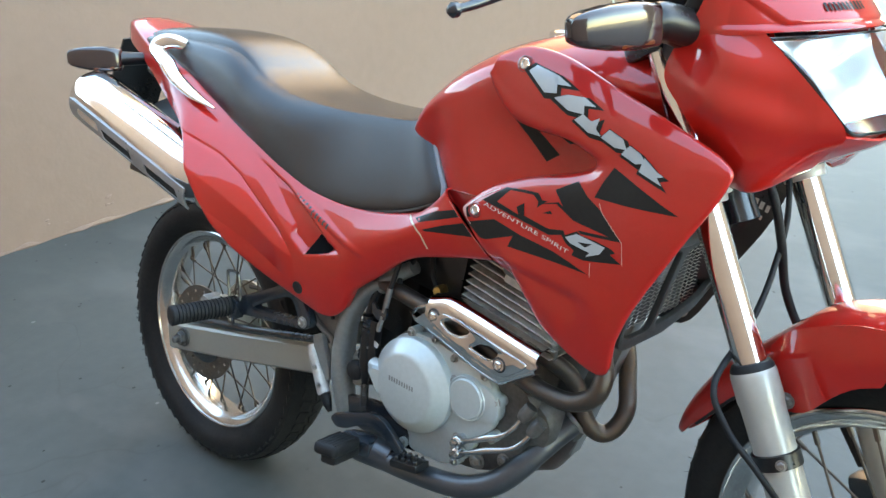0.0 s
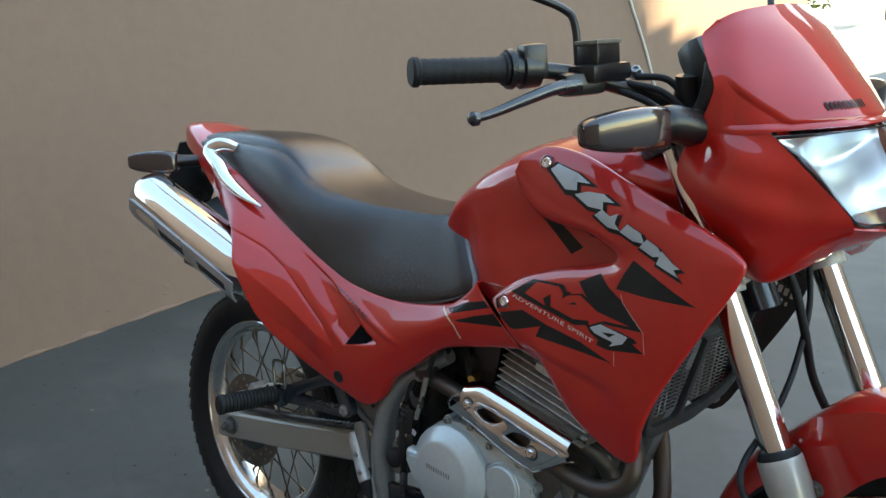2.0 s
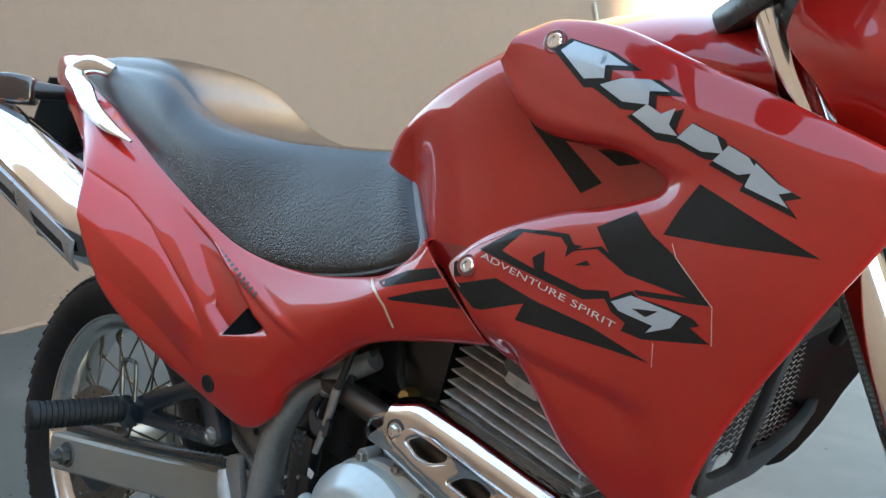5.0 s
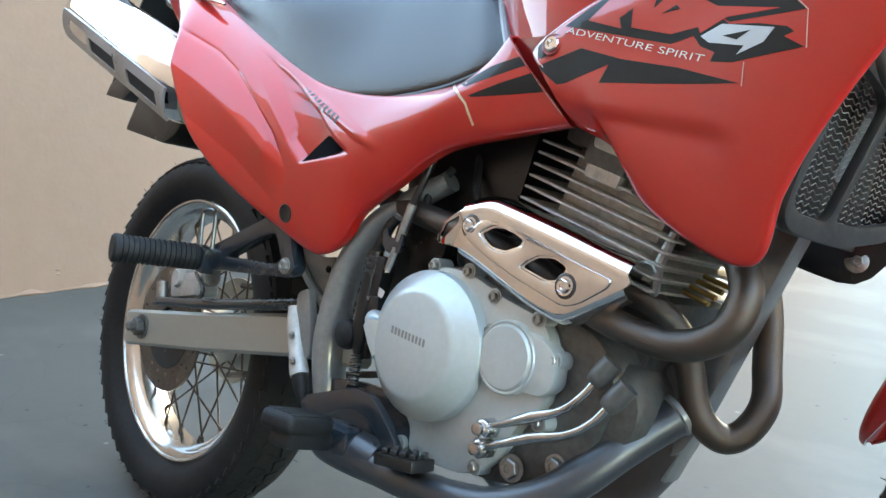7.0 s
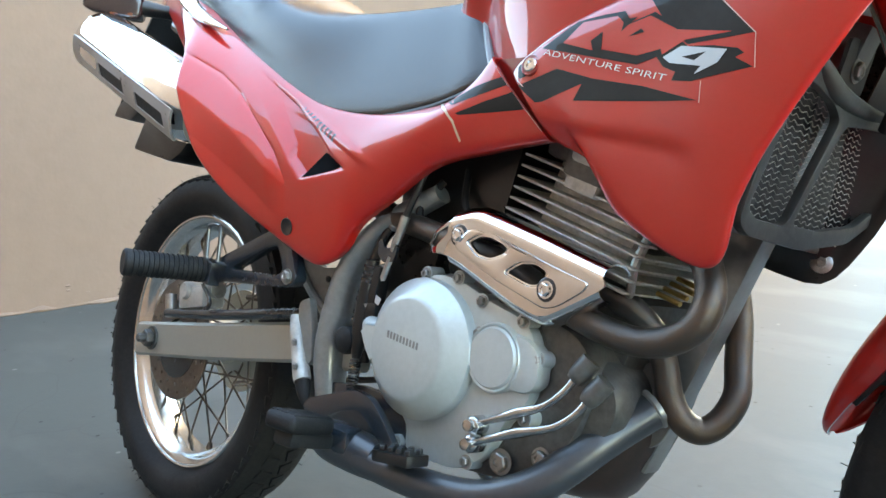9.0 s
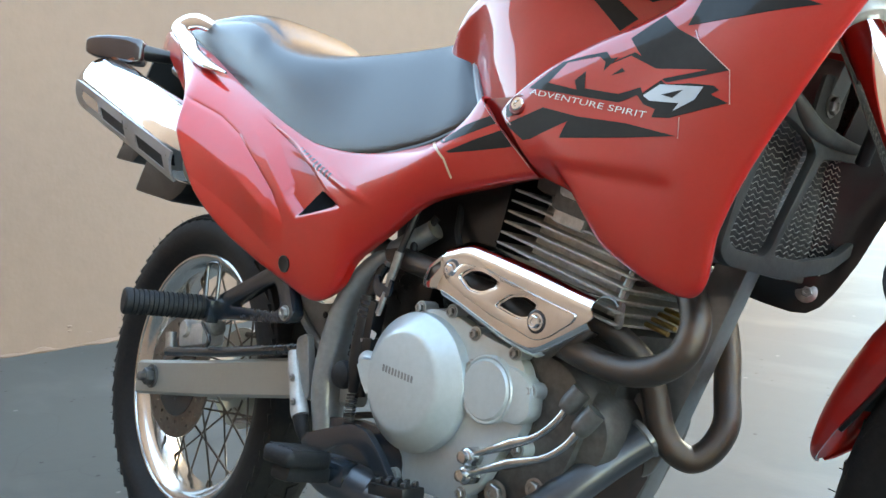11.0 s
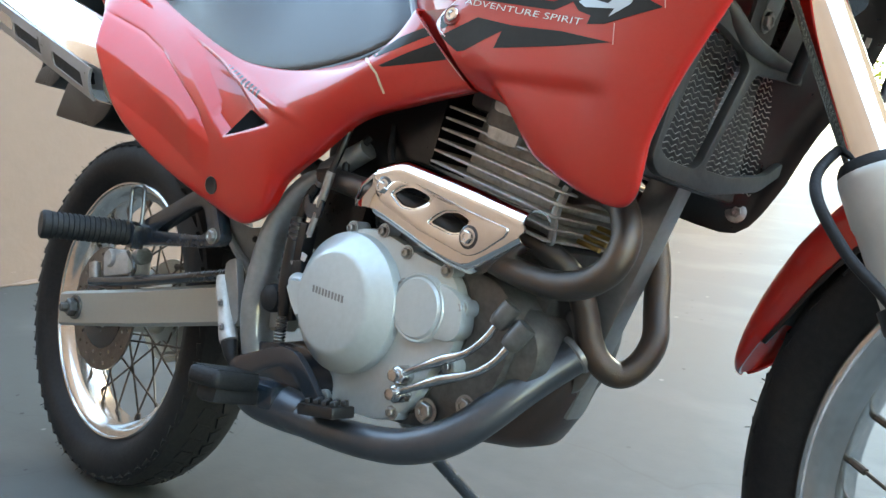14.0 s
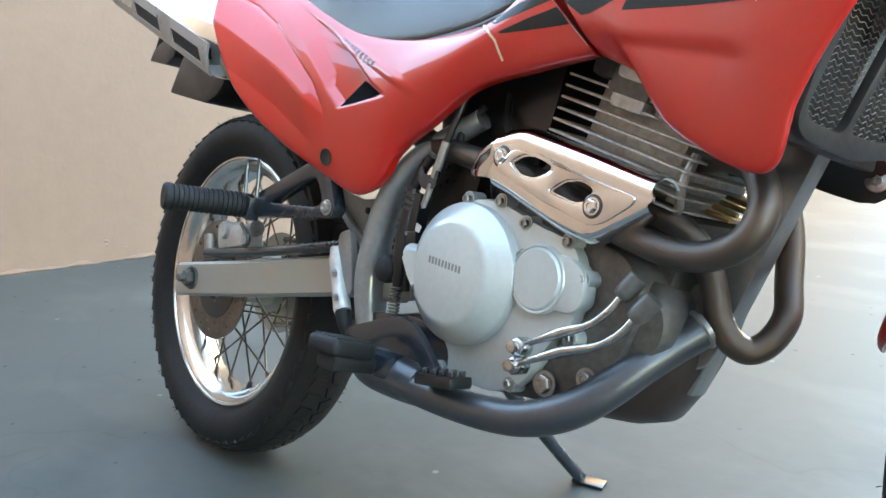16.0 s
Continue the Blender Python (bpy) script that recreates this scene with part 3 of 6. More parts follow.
                if first is None:
                    first = part("spoke", bm, SPOKE, w, matrix=m)
                else:
                    share(first, m)
    return w


rear = wheel("rear_wheel", pose(0, 0, 0.318), 0.2325, 0.040, 0.319, 0.128, 0.062, 0.05, 62, "spoked alloy rear wheel")
front = wheel("front_wheel", STEER @ Matrix.Translation(FRONT_AXLE), 0.280, 0.030, 0.349, 0.090, 0.045, 0.045, 46, "spoked alloy front wheel")


def disc(parent, y, r_out, r_in, n, name="brake_disc"):
    ring = [(r_out * math.cos(2 * math.pi * i / 72), r_out * math.sin(2 * math.pi * i / 72)) for i in range(72)]
    inner = [(r_in * math.cos(2 * math.pi * i / 36), r_in * math.sin(2 * math.pi * i / 36)) for i in range(36)]
    holes = [inner]
    for k in range(n):
        a = 2 * math.pi * k / n
        for q, rr in ((0, r_in + (r_out - r_in) * 0.36), (0.11, r_in + (r_out - r_in) * 0.72)):
            c = (rr * math.cos(a + q), rr * math.sin(a + q))
            holes.append([(c[0] + 0.0038 * math.cos(t), c[1] + 0.0038 * math.sin(t)) for t in [2 * math.pi * j / 8 for j in range(8)]])
    d = part(name, plate(ring, holes, y - 0.002, y + 0.002), DISC, parent, "browned perforated brake disc")
    part("disc_carrier", lathe([(r_in * 0.55, y - 0.006), (r_in * 1.08, y - 0.003), (r_in * 1.08, y + 0.003), (r_in * 0.55, y + 0.004)], (0, 0, 0), (0, 1, 0), 30, True), SATIN, parent)


disc(rear, -0.066, 0.110, 0.066, 18)
disc(front, 0.066, 0.128, 0.085, 20)
# chain wheel on the far side of the rear hub
part("sprocket", lathe([(0.05, 0.062), (0.098, 0.062), (0.098, 0.068), (0.05, 0.068)], (0, 0, 0), (0, 1, 0), 42, True), ALLOY, rear, "dull steel chain sprocket")


# -- swingarm, rear brake
def swingarm():
    for s in (-1, 1):
        rows = []
        for x, z, h in ((-0.062, 0.306, 0.030), (-0.05, 0.308, 0.0305), (0.18, 0.347, 0.030), (0.44, 0.396, 0.029), (0.56, 0.41, 0.03)):
            y0, y1 = s * 0.088, s * 0.117
            b = 0.005
            rows.append([Vector((x - 0.1 * (dz if abs(dz) < 1 else 0), y, z + dz * 1.0)) for y, dz in ((y0, -h + b), (y0 + s * b, -h), (y1 - s * b, -h), (y1, -h + b), (y1, h - b), (y1 - s * b, h), (y0 + s * b, h), (y0, h - b))])
        part("swingarm", loft(rows), ALLOY, bike, "dull silver box-section alloy swingarm", sharp=30)
    # axle nut, washer, adjuster
    bm = bmesh.new()
    add_lathe(bm, [(0, -0.117), (0.021, -0.117), (0.021, -0.1205), (0.017, -0.121)], (0.0, 0, 0.318), (0, 1, 0), 28)
    add_lathe(bm, [(0.0155, -0.1205), (0.0155, -0.131), (0.0135, -0.133), (0.008, -0.133), (0.008, -0.143), (0.006, -0.145), (0, -0.145)], (0.0, 0, 0.318), (0, 1, 0), 6)
    part("axle_nut", bm, CASE_DIRTY, bike, sharp=25)
    # caliper over the arm
    bm = bmesh.new()
    add_box(bm, (0.085, 0.045, 0.04), pose(0.075, -0.075, 0.405, 0, -12, 0), 0.008)
    add_lathe(bm, [(0, -0.104), (0.013, -0.104), (0.016, -0.100), (0.016, -0.07)], (0.06, 0, 0.414), (0, 1, 0), 20)
    cal = part("rear_caliper", bm, WHITE_CAST, bike, "grey cast brake caliper over the swingarm")
    part("caliper_pin", tube([(0.02, -0.10, 0.372), (0.012, -0.10, 0.40)], 0.010, 10, 3), BOLT, cal)
    part("caliper_cap", lathe([(0, 0), (0.012, 0), (0.014, 0.004), (0.014, 0.02), (0, 0.022)], (0.13, -0.085, 0.425), (0.9, -0.1, 0.2), 16), BOLT, cal)
    # torque rod and hose above the arm
    part("torque_rod", tube([(0.02, -0.105, 0.367), (0.2, -0.112, 0.394), (0.45, -0.115, 0.44)], 0.0085, 10), SATIN, bike, "black rod above the swingarm")
    part("brake_hose", tube([(0.10, -0.09, 0.43), (0.18, -0.12, 0.418), (0.19, -0.125, 0.405), (0.175, -0.122, 0.40)], 0.0035, 8), SATIN, bike)
    # chain run on the far side
    bm = bmesh.new()
    for dz in (-0.085, 0.085):
        add_tube(bm, [(0.0, 0.065, 0.318 + dz), (0.56, 0.065, 0.41 + dz * 0.45)], 0.006, 6, 2)
    part("chain", bm, SPOKE, bike)


swingarm()


# -- frame, footrests
def frame_parts():
    f = part("frame", tube([(0.66, -0.10, 0.625), (0.60, -0.112, 0.588), (0.562, -0.118, 0.556), (0.534, -0.12, 0.515), (0.521, -0.121, 0.463), (0.518, -0.121, 0.401), (0.528, -0.12, 0.342), (0.535, -0.115, 0.31)], [0.016, 0.018, 0.020, 0.022, 0.024, 0.026, 0.022, 0.02], 20, 50, flat=0.8), FRAME, bike, "grey painted tubular frame")
    part("frame_tube", tube([(0.60, 0.105, 0.64), (0.575, 0.115, 0.59), (0.53, 0.12, 0.545), (0.497, 0.122, 0.48), (0.493, 0.122, 0.41), (0.51, 0.12, 0.345), (0.53, 0.115, 0.31)], 0.021, 12, flat=0.8), FRAME, f)
    # backbone and seat rails under the bodywork
    part("frame_tube", tube([(1.10, 0, 0.90), (0.95, 0, 0.88), (0.75, 0, 0.80), (0.60, 0, 0.70)], 0.03, 12), SATIN, f)
    for s in (-1, 1):
        part("frame_tube", tube([(0.62, s * 0.1, 0.69), (0.35, s * 0.105, 0.70), (0.05, s * 0.1, 0.82), (-0.15, s * 0.09, 0.9)], 0.012, 10), SATIN, f)
    # square down tube with its lower gusset
    bm = bmesh.new()
    a, b = Vector((1.085, 0.0, 0.83)), Vector((0.925, 0.0, 0.36))
    add_box(bm, (0.032, 0.036, (a - b).length), Matrix.Translation((a + b) / 2) @ (a - b).to_track_quat("Z", "Y").to_matrix().to_4x4(), 0.004)
    part("down_tube", bm, FRAME, f)
    part("gusset", plate(rounded([(0.900, 0.43), (0.918, 0.465), (0.945, 0.480), (0.962, 0.440), (0.973, 0.421), (0.959, 0.391), (0.934, 0.379), (0.905, 0.395)], 0.01), (), -0.026, -0.019, 0.002), FRAME, f)
    # footrest plate and seat-post plate
    sp = part("side_plate", plate(rounded([(0.402, 0.522), (0.430, 0.513), (0.468, 0.506), (0.499, 0.511), (0.522, 0.530), (0.54, 0.53), (0.525, 0.46), (0.51, 0.415), (0.488, 0.425), (0.470, 0.445), (0.446, 0.466)], 0.006), (), -0.116, -0.110, 0.0015), FRAME, f)
    part("weld_strip", tube([(0.404, -0.118, 0.519), (0.425, -0.119, 0.492), (0.455, -0.119, 0.467), (0.484, -0.118, 0.452), (0.482, -0.118, 0.44)], [0.004, 0.006, 0.006, 0.005, 0.003], 8, 30), FRAME, sp)
    bolt((0.481, -0.116, 0.492), (0, -1, 0), 0.0035, 0.001, sp, BLACK)
    # black wiring cover and coil below the headstock
    part("coil_cover", box((0.06, 0.09, 0.10), pose(1.03, 0.0, 0.885, 0, -20, 0), 0.018), BLACK, f)
    # engine cradle tubes
    c = part("cradle_tube", tube([(0.957, -0.042, 0.430), (0.941, -0.065, 0.409), (0.927, -0.09, 0.387), (0.911, -0.112, 0.362), (0.892, -0.130, 0.339), (0.868, -0.142, 0.322), (0.832, -0.150, 0.308), (0.788, -0.155, 0.301), (0.742, -0.160, 0.299), (0.692, -0.167, 0.301), (0.64, -0.173, 0.306), (0.60, -0.178, 0.313)], [0.0195, 0.0195, 0.0195, 0.0195, 0.0195, 0.0195, 0.019, 0.0185, 0.0185, 0.0185, 0.0185, 0.0185], 22, 90), GUARD, f, "glossy black engine guard tube")
    part("tube_end", lathe([(0.0195, -0.004), (0.0215, -0.002), (0.0215, 0.003), (0.0165, 0.003), (0.0165, -0.001), (0, -0.002)], (0.957, -0.042, 0.430), (0.45, 0.62, 0.62), 22), FRAME, c)
    part("cradle_tube", tube([(0.945, 0.015, 0.458), (0.925, 0.03, 0.43), (0.89, 0.06, 0.36), (0.85, 0.085, 0.325), (0.75, 0.10, 0.31), (0.62, 0.12, 0.315)], 0.0185, 14), SATIN, f)
    part("clamp_sleeve", tube([(0.688, -0.161, 0.3035), (0.655, -0.165, 0.305), (0.62, -0.174, 0.309), (0.600, -0.180, 0.313)], [0.0235, 0.0255, 0.0255, 0.021], 20, 14), GUARD, f)
    # sump guard and lower engine belly between the tubes
    belly = [(0.70, 0.05, 0.330, 0.020), (0.78, 0.065, 0.325, 0.026), (0.845, 0.065, 0.333, 0.029), (0.885, 0.060, 0.345, 0.036), (0.915, 0.052, 0.362, 0.042), (0.935, 0.042, 0.385, 0.036), (0.950, 0.034, 0.410, 0.028)]
    part("sump", loft([[Vector((x, y * w, zc + z * h)) for y, z in closed_curve([(-1, 0.0), (-0.85, -0.6), (-0.35, -0.98), (0.35, -0.98), (0.85, -0.6), (1, 0.0), (0.8, 0.9), (-0.8, 0.9)], 24)] for x, w, zc, h in belly]), mat("rusty_black_guard", (0.026, 0.021, 0.02), 0.4, second=(0.05, 0.028, 0.022), scale=14, amount=0.8), f, "dark guard under the engine")
    return f


frame_parts()


def footrests():
    # rider's folding footrest with rubber pad
    bm = bmesh.new()
    m = along((0.628, -0.186, 0.328), (0.650, -0.300, 0.345))
    add_box(bm, (0.046, 0.021, 0.074), m @ pose(-0.004, 0.003, 0.057), 0.009, 3)
    add_box(bm, (0.030, 0.020, 0.075), m @ pose(-0.002, -0.014, 0.046), 0.007)
    foot = part("footrest", bm, RUBBER, bike, "black rubber rider footrest")
    rib = None
    for i in range(6):
        rm = m @ pose(-0.021 + 0.0068 * i, 0.0130, 0.057)
        if rib is None:
            rib = part("rib", box((0.004, 0.003, 0.062), Matrix.Identity(4), 0.001, 1), RUBBER, foot, matrix=rm)
        else:
            share(rib, rm)
    part("footrest_bracket", box((0.052, 0.036, 0.030), pose(0.632, -0.180, 0.318, 0, 0, 10), 0.009), SATIN, foot)
    part("bracket_lug", plate(rounded([(0.598, 0.335), (0.622, 0.341), (0.646, 0.316), (0.634, 0.303), (0.606, 0.310)], 0.008), (), -0.197, -0.187, 0.002), SATIN, foot)
    bolt((0.614, -0.197, 0.325), (0.1, -0.9, 0.3), 0.008, 0.006, foot, BOLT)
    # passenger footrest: forked black bracket and ribbed rubber
    arm = rounded([(0.470, 0.502), (0.478, 0.487), (0.465, 0.474), (0.30, 0.458), (0.262, 0.452), (0.245, 0.462), (0.25, 0.483), (0.275, 0.492), (0.405, 0.548), (0.432, 0.556), (0.45, 0.54)], 0.008)
    hole = rounded([(0.312, 0.480), (0.395, 0.520), (0.425, 0.527), (0.445, 0.494), (0.43, 0.486)], 0.010)
    p = part("passenger_bracket", plate(arm, [hole], -0.168, -0.148, 0.003), SATIN, bike, "black forked bracket for the passenger footrest")
    bolt((0.458, -0.168, 0.488), (0, -1, 0), 0.008, 0.006, p)
    m = along((0.258, -0.166, 0.470), (0.232, -0.292, 0.468))
    bm = bmesh.new()
    prof = [(0, 0.012), (0.015, 0.012)]
    for i in range(15):
        z = 0.016 + i * 0.0074
        prof += [(0.0175, z), (0.0175, z + 0.0042), (0.0155, z + 0.0047), (0.0155, z + 0.0070)]
    prof += [(0.0185, 0.126), (0.0185, 0.134), (0.016, 0.137), (0, 0.137)]
    add_lathe(bm, prof, (0, 0, 0), (0, 0, 1), 20)
    part("passenger_footrest", turned(bm, m @ Matrix.Diagonal((0.95, 1.1, 0.96, 1))), RUBBER, p, "ribbed black rubber passenger footrest")
    bm = box((0.034, 0.02, 0.036), pose(0.262, -0.172, 0.468, 0, 8, 0), 0.003)
    part("clevis", bm, SATIN, p)
    bolt((0.262, -0.182, 0.472), (0, -1, 0), 0.006, 0.004, p)
    # wire loop above the passenger footrest
    part("wire_loop", tube([(0.246, -0.172, 0.484), (0.240, -0.172, 0.53), (0.246, -0.172, 0.538), (0.268, -0.172, 0.540), (0.275, -0.172, 0.532), (0.280, -0.172, 0.486)], 0.003, 8, 30), SATIN, p, "bent wire helmet loop")
    # brake pedal: flat arched arm with a studded pad
    outer = [(0.545, 0.335), (0.555, 0.347), (0.613, 0.368), (0.644, 0.378), (0.671, 0.375), (0.696, 0.358), (0.714, 0.341), (0.728, 0.327), (0.713, 0.318), (0.693, 0.332), (0.668, 0.350), (0.647, 0.355), (0.617, 0.345), (0.586, 0.328), (0.56, 0.322)]
    a = part("brake_pedal", plate(rounded(outer, 0.008), (), -0.176, -0.166, 0.002), SATIN, bike, "black arched rear brake pedal")
    bm = box((0.058, 0.034, 0.013), pose(0.742, -0.182, 0.326, 0, -8, 0), 0.003)
    for i in range(4):
        for j in range(2):
            add_box(bm, (0.006, 0.01, 0.008), pose(0.722 + 0.0135 * i, -0.19 + 0.016 * j, 0.3315 + 0.0019 * i, 0, -8, 30), 0.001, 1)
    part("pedal_pad", bm, BLACK, a)
    part("pedal_backing", plate(rounded([(0.52, 0.36), (0.60, 0.372), (0.66, 0.372), (0.70, 0.345), (0.715, 0.315), (0.60, 0.305), (0.52, 0.32)], 0.01), (), -0.130, -0.118, 0.002), SATIN, a)
    # return spring and brake light switch
    bm = bmesh.new()
    turns = [(0.591 + 0.0065 * math.cos(t), -0.138 + 0.0065 * math.sin(t), 0.358 + 0.045 * t / (2 * math.pi * 11)) for t in [2 * math.pi * 11 * i / 132 for i in range(133)]]
    add_tube(bm, turns, 0.0013, 5, 133)
    part("return_spring", bm, SATIN, bike)
    sw = part("brake_switch", tube([(0.591, -0.138, 0.405), (0.590, -0.138, 0.43), (0.588, -0.137, 0.47), (0.592, -0.136, 0.53)], [0.006, 0.010, 0.010, 0.009], 12), BLACK, bike)
    # rear master cylinder: bare cast body with boot
    mc = part("master_cylinder", tube([(0.447, -0.135, 0.435), (0.456, -0.137, 0.415), (0.470, -0.139, 0.39), (0.488, -0.142, 0.362), (0.494, -0.143, 0.354)], [0.008, 0.0105, 0.0105, 0.0125, 0.012], 14, 14), WHITE_CAST, bike, "bare cast rear brake master cylinder")
    part("rubber_boot", tube([(0.494, -0.143, 0.354), (0.503, -0.144, 0.338), (0.512, -0.145, 0.325)], [0.011, 0.009, 0.004], 12, 6), RUBBER, mc)
    bolt((0.474, -0.150, 0.402), (0, -1, 0), 0.004, 0.004, mc)
    bolt((0.488, -0.153, 0.372), (0, -1, 0), 0.004, 0.004, mc)
    part("cylinder_bracket", plate(rounded([(0.452, 0.455), (0.475, 0.465), (0.49, 0.42), (0.50, 0.38), (0.485, 0.372), (0.46, 0.40)], 0.008), (), -0.138, -0.126, 0.002), FRAME, mc)
    # black rubber plug on the frame
    part("rubber_plug", lathe([(0.018, 0), (0.0185, 0.006), (0.0165, 0.012), (0.010, 0.0155), (0, 0.0165)], (0.572, -0.137, 0.4245), (0, -1, 0), 24), RUBBER, bike)
    # side stand, down on the far side
    st = part("side_stand", tube([(0.515, 0.105, 0.305), (0.530, 0.18, 0.240), (0.548, 0.265, 0.164), (0.566, 0.351, 0.092)], [0.0125, 0.012, 0.011, 0.0105], 14), SATIN, bike, "black side stand resting on the floor")
    part("stand_foot", box((0.055, 0.03, 0.007), pose(0.578, 0.361, 0.0885, 13, 0, 20), 0.003), SATIN, st, "worn steel stand foot")
    return st


footrests()


# -- engine
def engine():
    # crankcase body, tapering towards the centre
    outline = closed_curve([(0.625, 0.47), (0.66, 0.515), (0.72, 0.532), (0.785, 0.530), (0.85, 0.508), (0.905, 0.490), (0.93, 0.45), (0.915, 0.39), (0.885, 0.35), (0.83, 0.325), (0.755, 0.318), (0.69, 0.322), (0.66, 0.36), (0.635, 0.41)], 56)
    c = Vector((0.78, 0, 0.43))

    def taper(q):
        k = 1.0 if q.y < -0.08 else 0.985
        return Vector((c.x + (q.x - c.x) * k, q.y, c.z + (q.z - c.z) * k))
    case = part("engine", plate(outline, (), -0.118, 0.11, 0.005, taper), CASE_DIRTY, bike, "single-cylinder engine with silver side covers")
    # right cover: rounded outline, then a raised clutch dome
    cover = closed_curve([(0.632, 0.462), (0.655, 0.507), (0.70, 0.527), (0.745, 0.527), (0.80, 0.510), (0.848, 0.497), (0.868, 0.468), (0.868, 0.42), (0.842, 0.388), (0.818, 0.345), (0.78, 0.322), (0.735, 0.318), (0.70, 0.322), (0.693, 0.348), (0.662, 0.378), (0.638, 0.42)], 64)
    part("crankcase_cover", plate(cover, (), -0.136, -0.116, 0.006), CASE, case, "silver painted crankcase cover")
    part("cover_seam", plate([(0.75 + (x - 0.75) * 1.012, 0.42 + (z - 0.42) * 1.012) for x, z in cover], (), -0.1195, -0.1155), CASE_DIRTY, case)
    dome = bmesh.new()
    rr = 0.082
    add_lathe(dome, [(rr, 0.0), (rr, 0.011), (rr - 0.0012, 0.0145), (rr - 0.004, 0.0172), (0.0615, 0.0315), (0.0585, 0.0338), (0.0545, 0.0350), (0.0, 0.0354)], (0.708, -0.134, 0.441), (0, -1, 0), 72)
    d = part("clutch_cover", dome, CASE, case, "round silver clutch cover with worn badge", sharp=24)
    # clutch arm boss at the rear edge of the dome
    part("boss", tube([(0.618, -0.146, 0.452), (0.635, -0.150, 0.450), (0.672, -0.156, 0.444)], [0.0115, 0.013, 0.010], 16, 8), CASE, case)
    web = [Vector(q) for q in ((0.612, 0.0, 0.447), (0.622, 0.0, 0.460), (0.665, 0.0, 0.462), (0.712, 0.0, 0.449), (0.678, 0.0, 0.424), (0.645, 0.0, 0.404), (0.630, 0.0, 0.420))]
    bm = loft([[q + Vector((0, -0.130, 0)) for q in web], [q.lerp(Vector((0.655, 0, 0.44)), 0.12) + Vector((0, -0.158, 0)) for q in web], [q.lerp(Vector((0.665, 0, 0.443)), 0.30) + Vector((0, -0.1685, 0)) for q in web]])
    part("clutch_arm_web", bm, CASE, d, sharp=35)
    # low raised bars in place of the maker's badge
    for i in range(10):
        x, z = 0.6765 + 0.0056 * i, 0.4515 - 0.00051 * i
        part("badge_bar", plate([(x, z + 0.0040), (x + 0.0030, z + 0.0037), (x + 0.0030, z - 0.0043), (x, z - 0.0040)], (), -0.1697, -0.1680), FRAME, case)
    # small round cover
    sm = bmesh.new()
    add_lathe(sm, [(0.0375, 0.0), (0.0375, 0.008), (0.036, 0.0105), (0.0345, 0.0105), (0.0335, 0.0095), (0.0325, 0.0105), (0.031, 0.0125), (0.01, 0.0130), (0, 0.0130)], (0.818, -0.134, 0.453), (0, -1, 0), 48)
    part("oil_filter_cover", sm, CASE, case, "small round silver filter cover", sharp=50)
    part("cover_arm", plate(rounded([(0.828, 0.484), (0.858, 0.482), (0.878, 0.468), (0.880, 0.436), (0.866, 0.424), (0.832, 0.424)], 0.010), (), -0.1425, -0.118, 0.006), CASE, case)
    for x, z in ((0.692, 0.5265), (0.744, 0.5285), (0.785, 0.5085), (0.846, 0.497), (0.788, 0.474), (0.8475, 0.443), (0.872, 0.462), (0.684, 0.3245), (0.797, 0.335), (0.798, 0.3585), (0.80, 0.3785), (0.866, 0.40)):
        bolt((x, -0.136, z), (0, -1, 0), 0.0055, 0.006, case)
        part("boss", lathe([(0.0095, 0), (0.009, 0.021), (0, 0.0212)], (x, -0.115, z), (0, -1, 0), 18), CASE, case)
    # drain plugs low on the case
    for x, y, z, r in ((0.835, -0.124, 0.345, 0.0105), (0.882, -0.118, 0.362, 0.0085), (0.905, -0.1, 0.355, 0.006)):
        bolt((x, y, z), (0.1, -1, 0), r, 0.008, case)
    # oil pipes with banjo fittings
    for k, path in enumerate(([(0.815, -0.150, 0.3815), (0.838, -0.153, 0.392), (0.868, -0.152, 0.407), (0.895, -0.147, 0.420), (0.912, -0.142, 0.437), (0.922, -0.137, 0.455)],
                              [(0.815, -0.152, 0.3615), (0.838, -0.155, 0.372), (0.872, -0.153, 0.388), (0.908, -0.148, 0.402), (0.928, -0.142, 0.418), (0.940, -0.137, 0.437)])):
        o = part("oil_pipe", tube(path, [0.0039, 0.0039, 0.0056, 0.0039, 0.0039, 0.0039], 12, 40), WORN_CHROME, case, "chromed oil pipe")
        bm = bmesh.new()
        add_lathe(bm, [(0, 0), (0.0105, 0), (0.0105, 0.016), (0.009, 0.018), (0.0065, 0.019), (0.0065, 0.025), (0, 0.026)], (path[0][0] - 0.003, -0.136, path[0][2] - 0.002), (0, -1, 0), 8)
        part("banjo", bm, WORN_CHROME, o)
        a, b = Vector(path[-2]), Vector(path[-1])
        part("collar", tube([b - (b - a) * 0.15, b + (b - a) * 0.2, b + (b - a) * 1.1], [0.008, 0.0105, 0.0105], 14, 6), CASE_DIRTY, o)
    # front bulge of the case behind the pipes
    part("case_bulge", lathe([(0.05, 0.0), (0.05, 0.09), (0.043, 0.105), (0.02, 0.112), (0, 0.113)], (0.893, 0.0, 0.425), (0.12, -1, 0), 36), CASE_DIRTY, case)
    # cylinder: fins stacked along a barrel that leans forward
    tilt = radians(15.5)
    up = Vector((math.sin(tilt), 0, math.cos(tilt)))
    fw = Vector((math.cos(tilt), 0, -math.sin(tilt)))
    base = Vector((0.845, 0, 0.55))
    m = Matrix((( fw.x, 0, up.x, base.x), (0, 1, 0, 0), (fw.z, 0, up.z, base.z), (0, 0, 0, 1)))
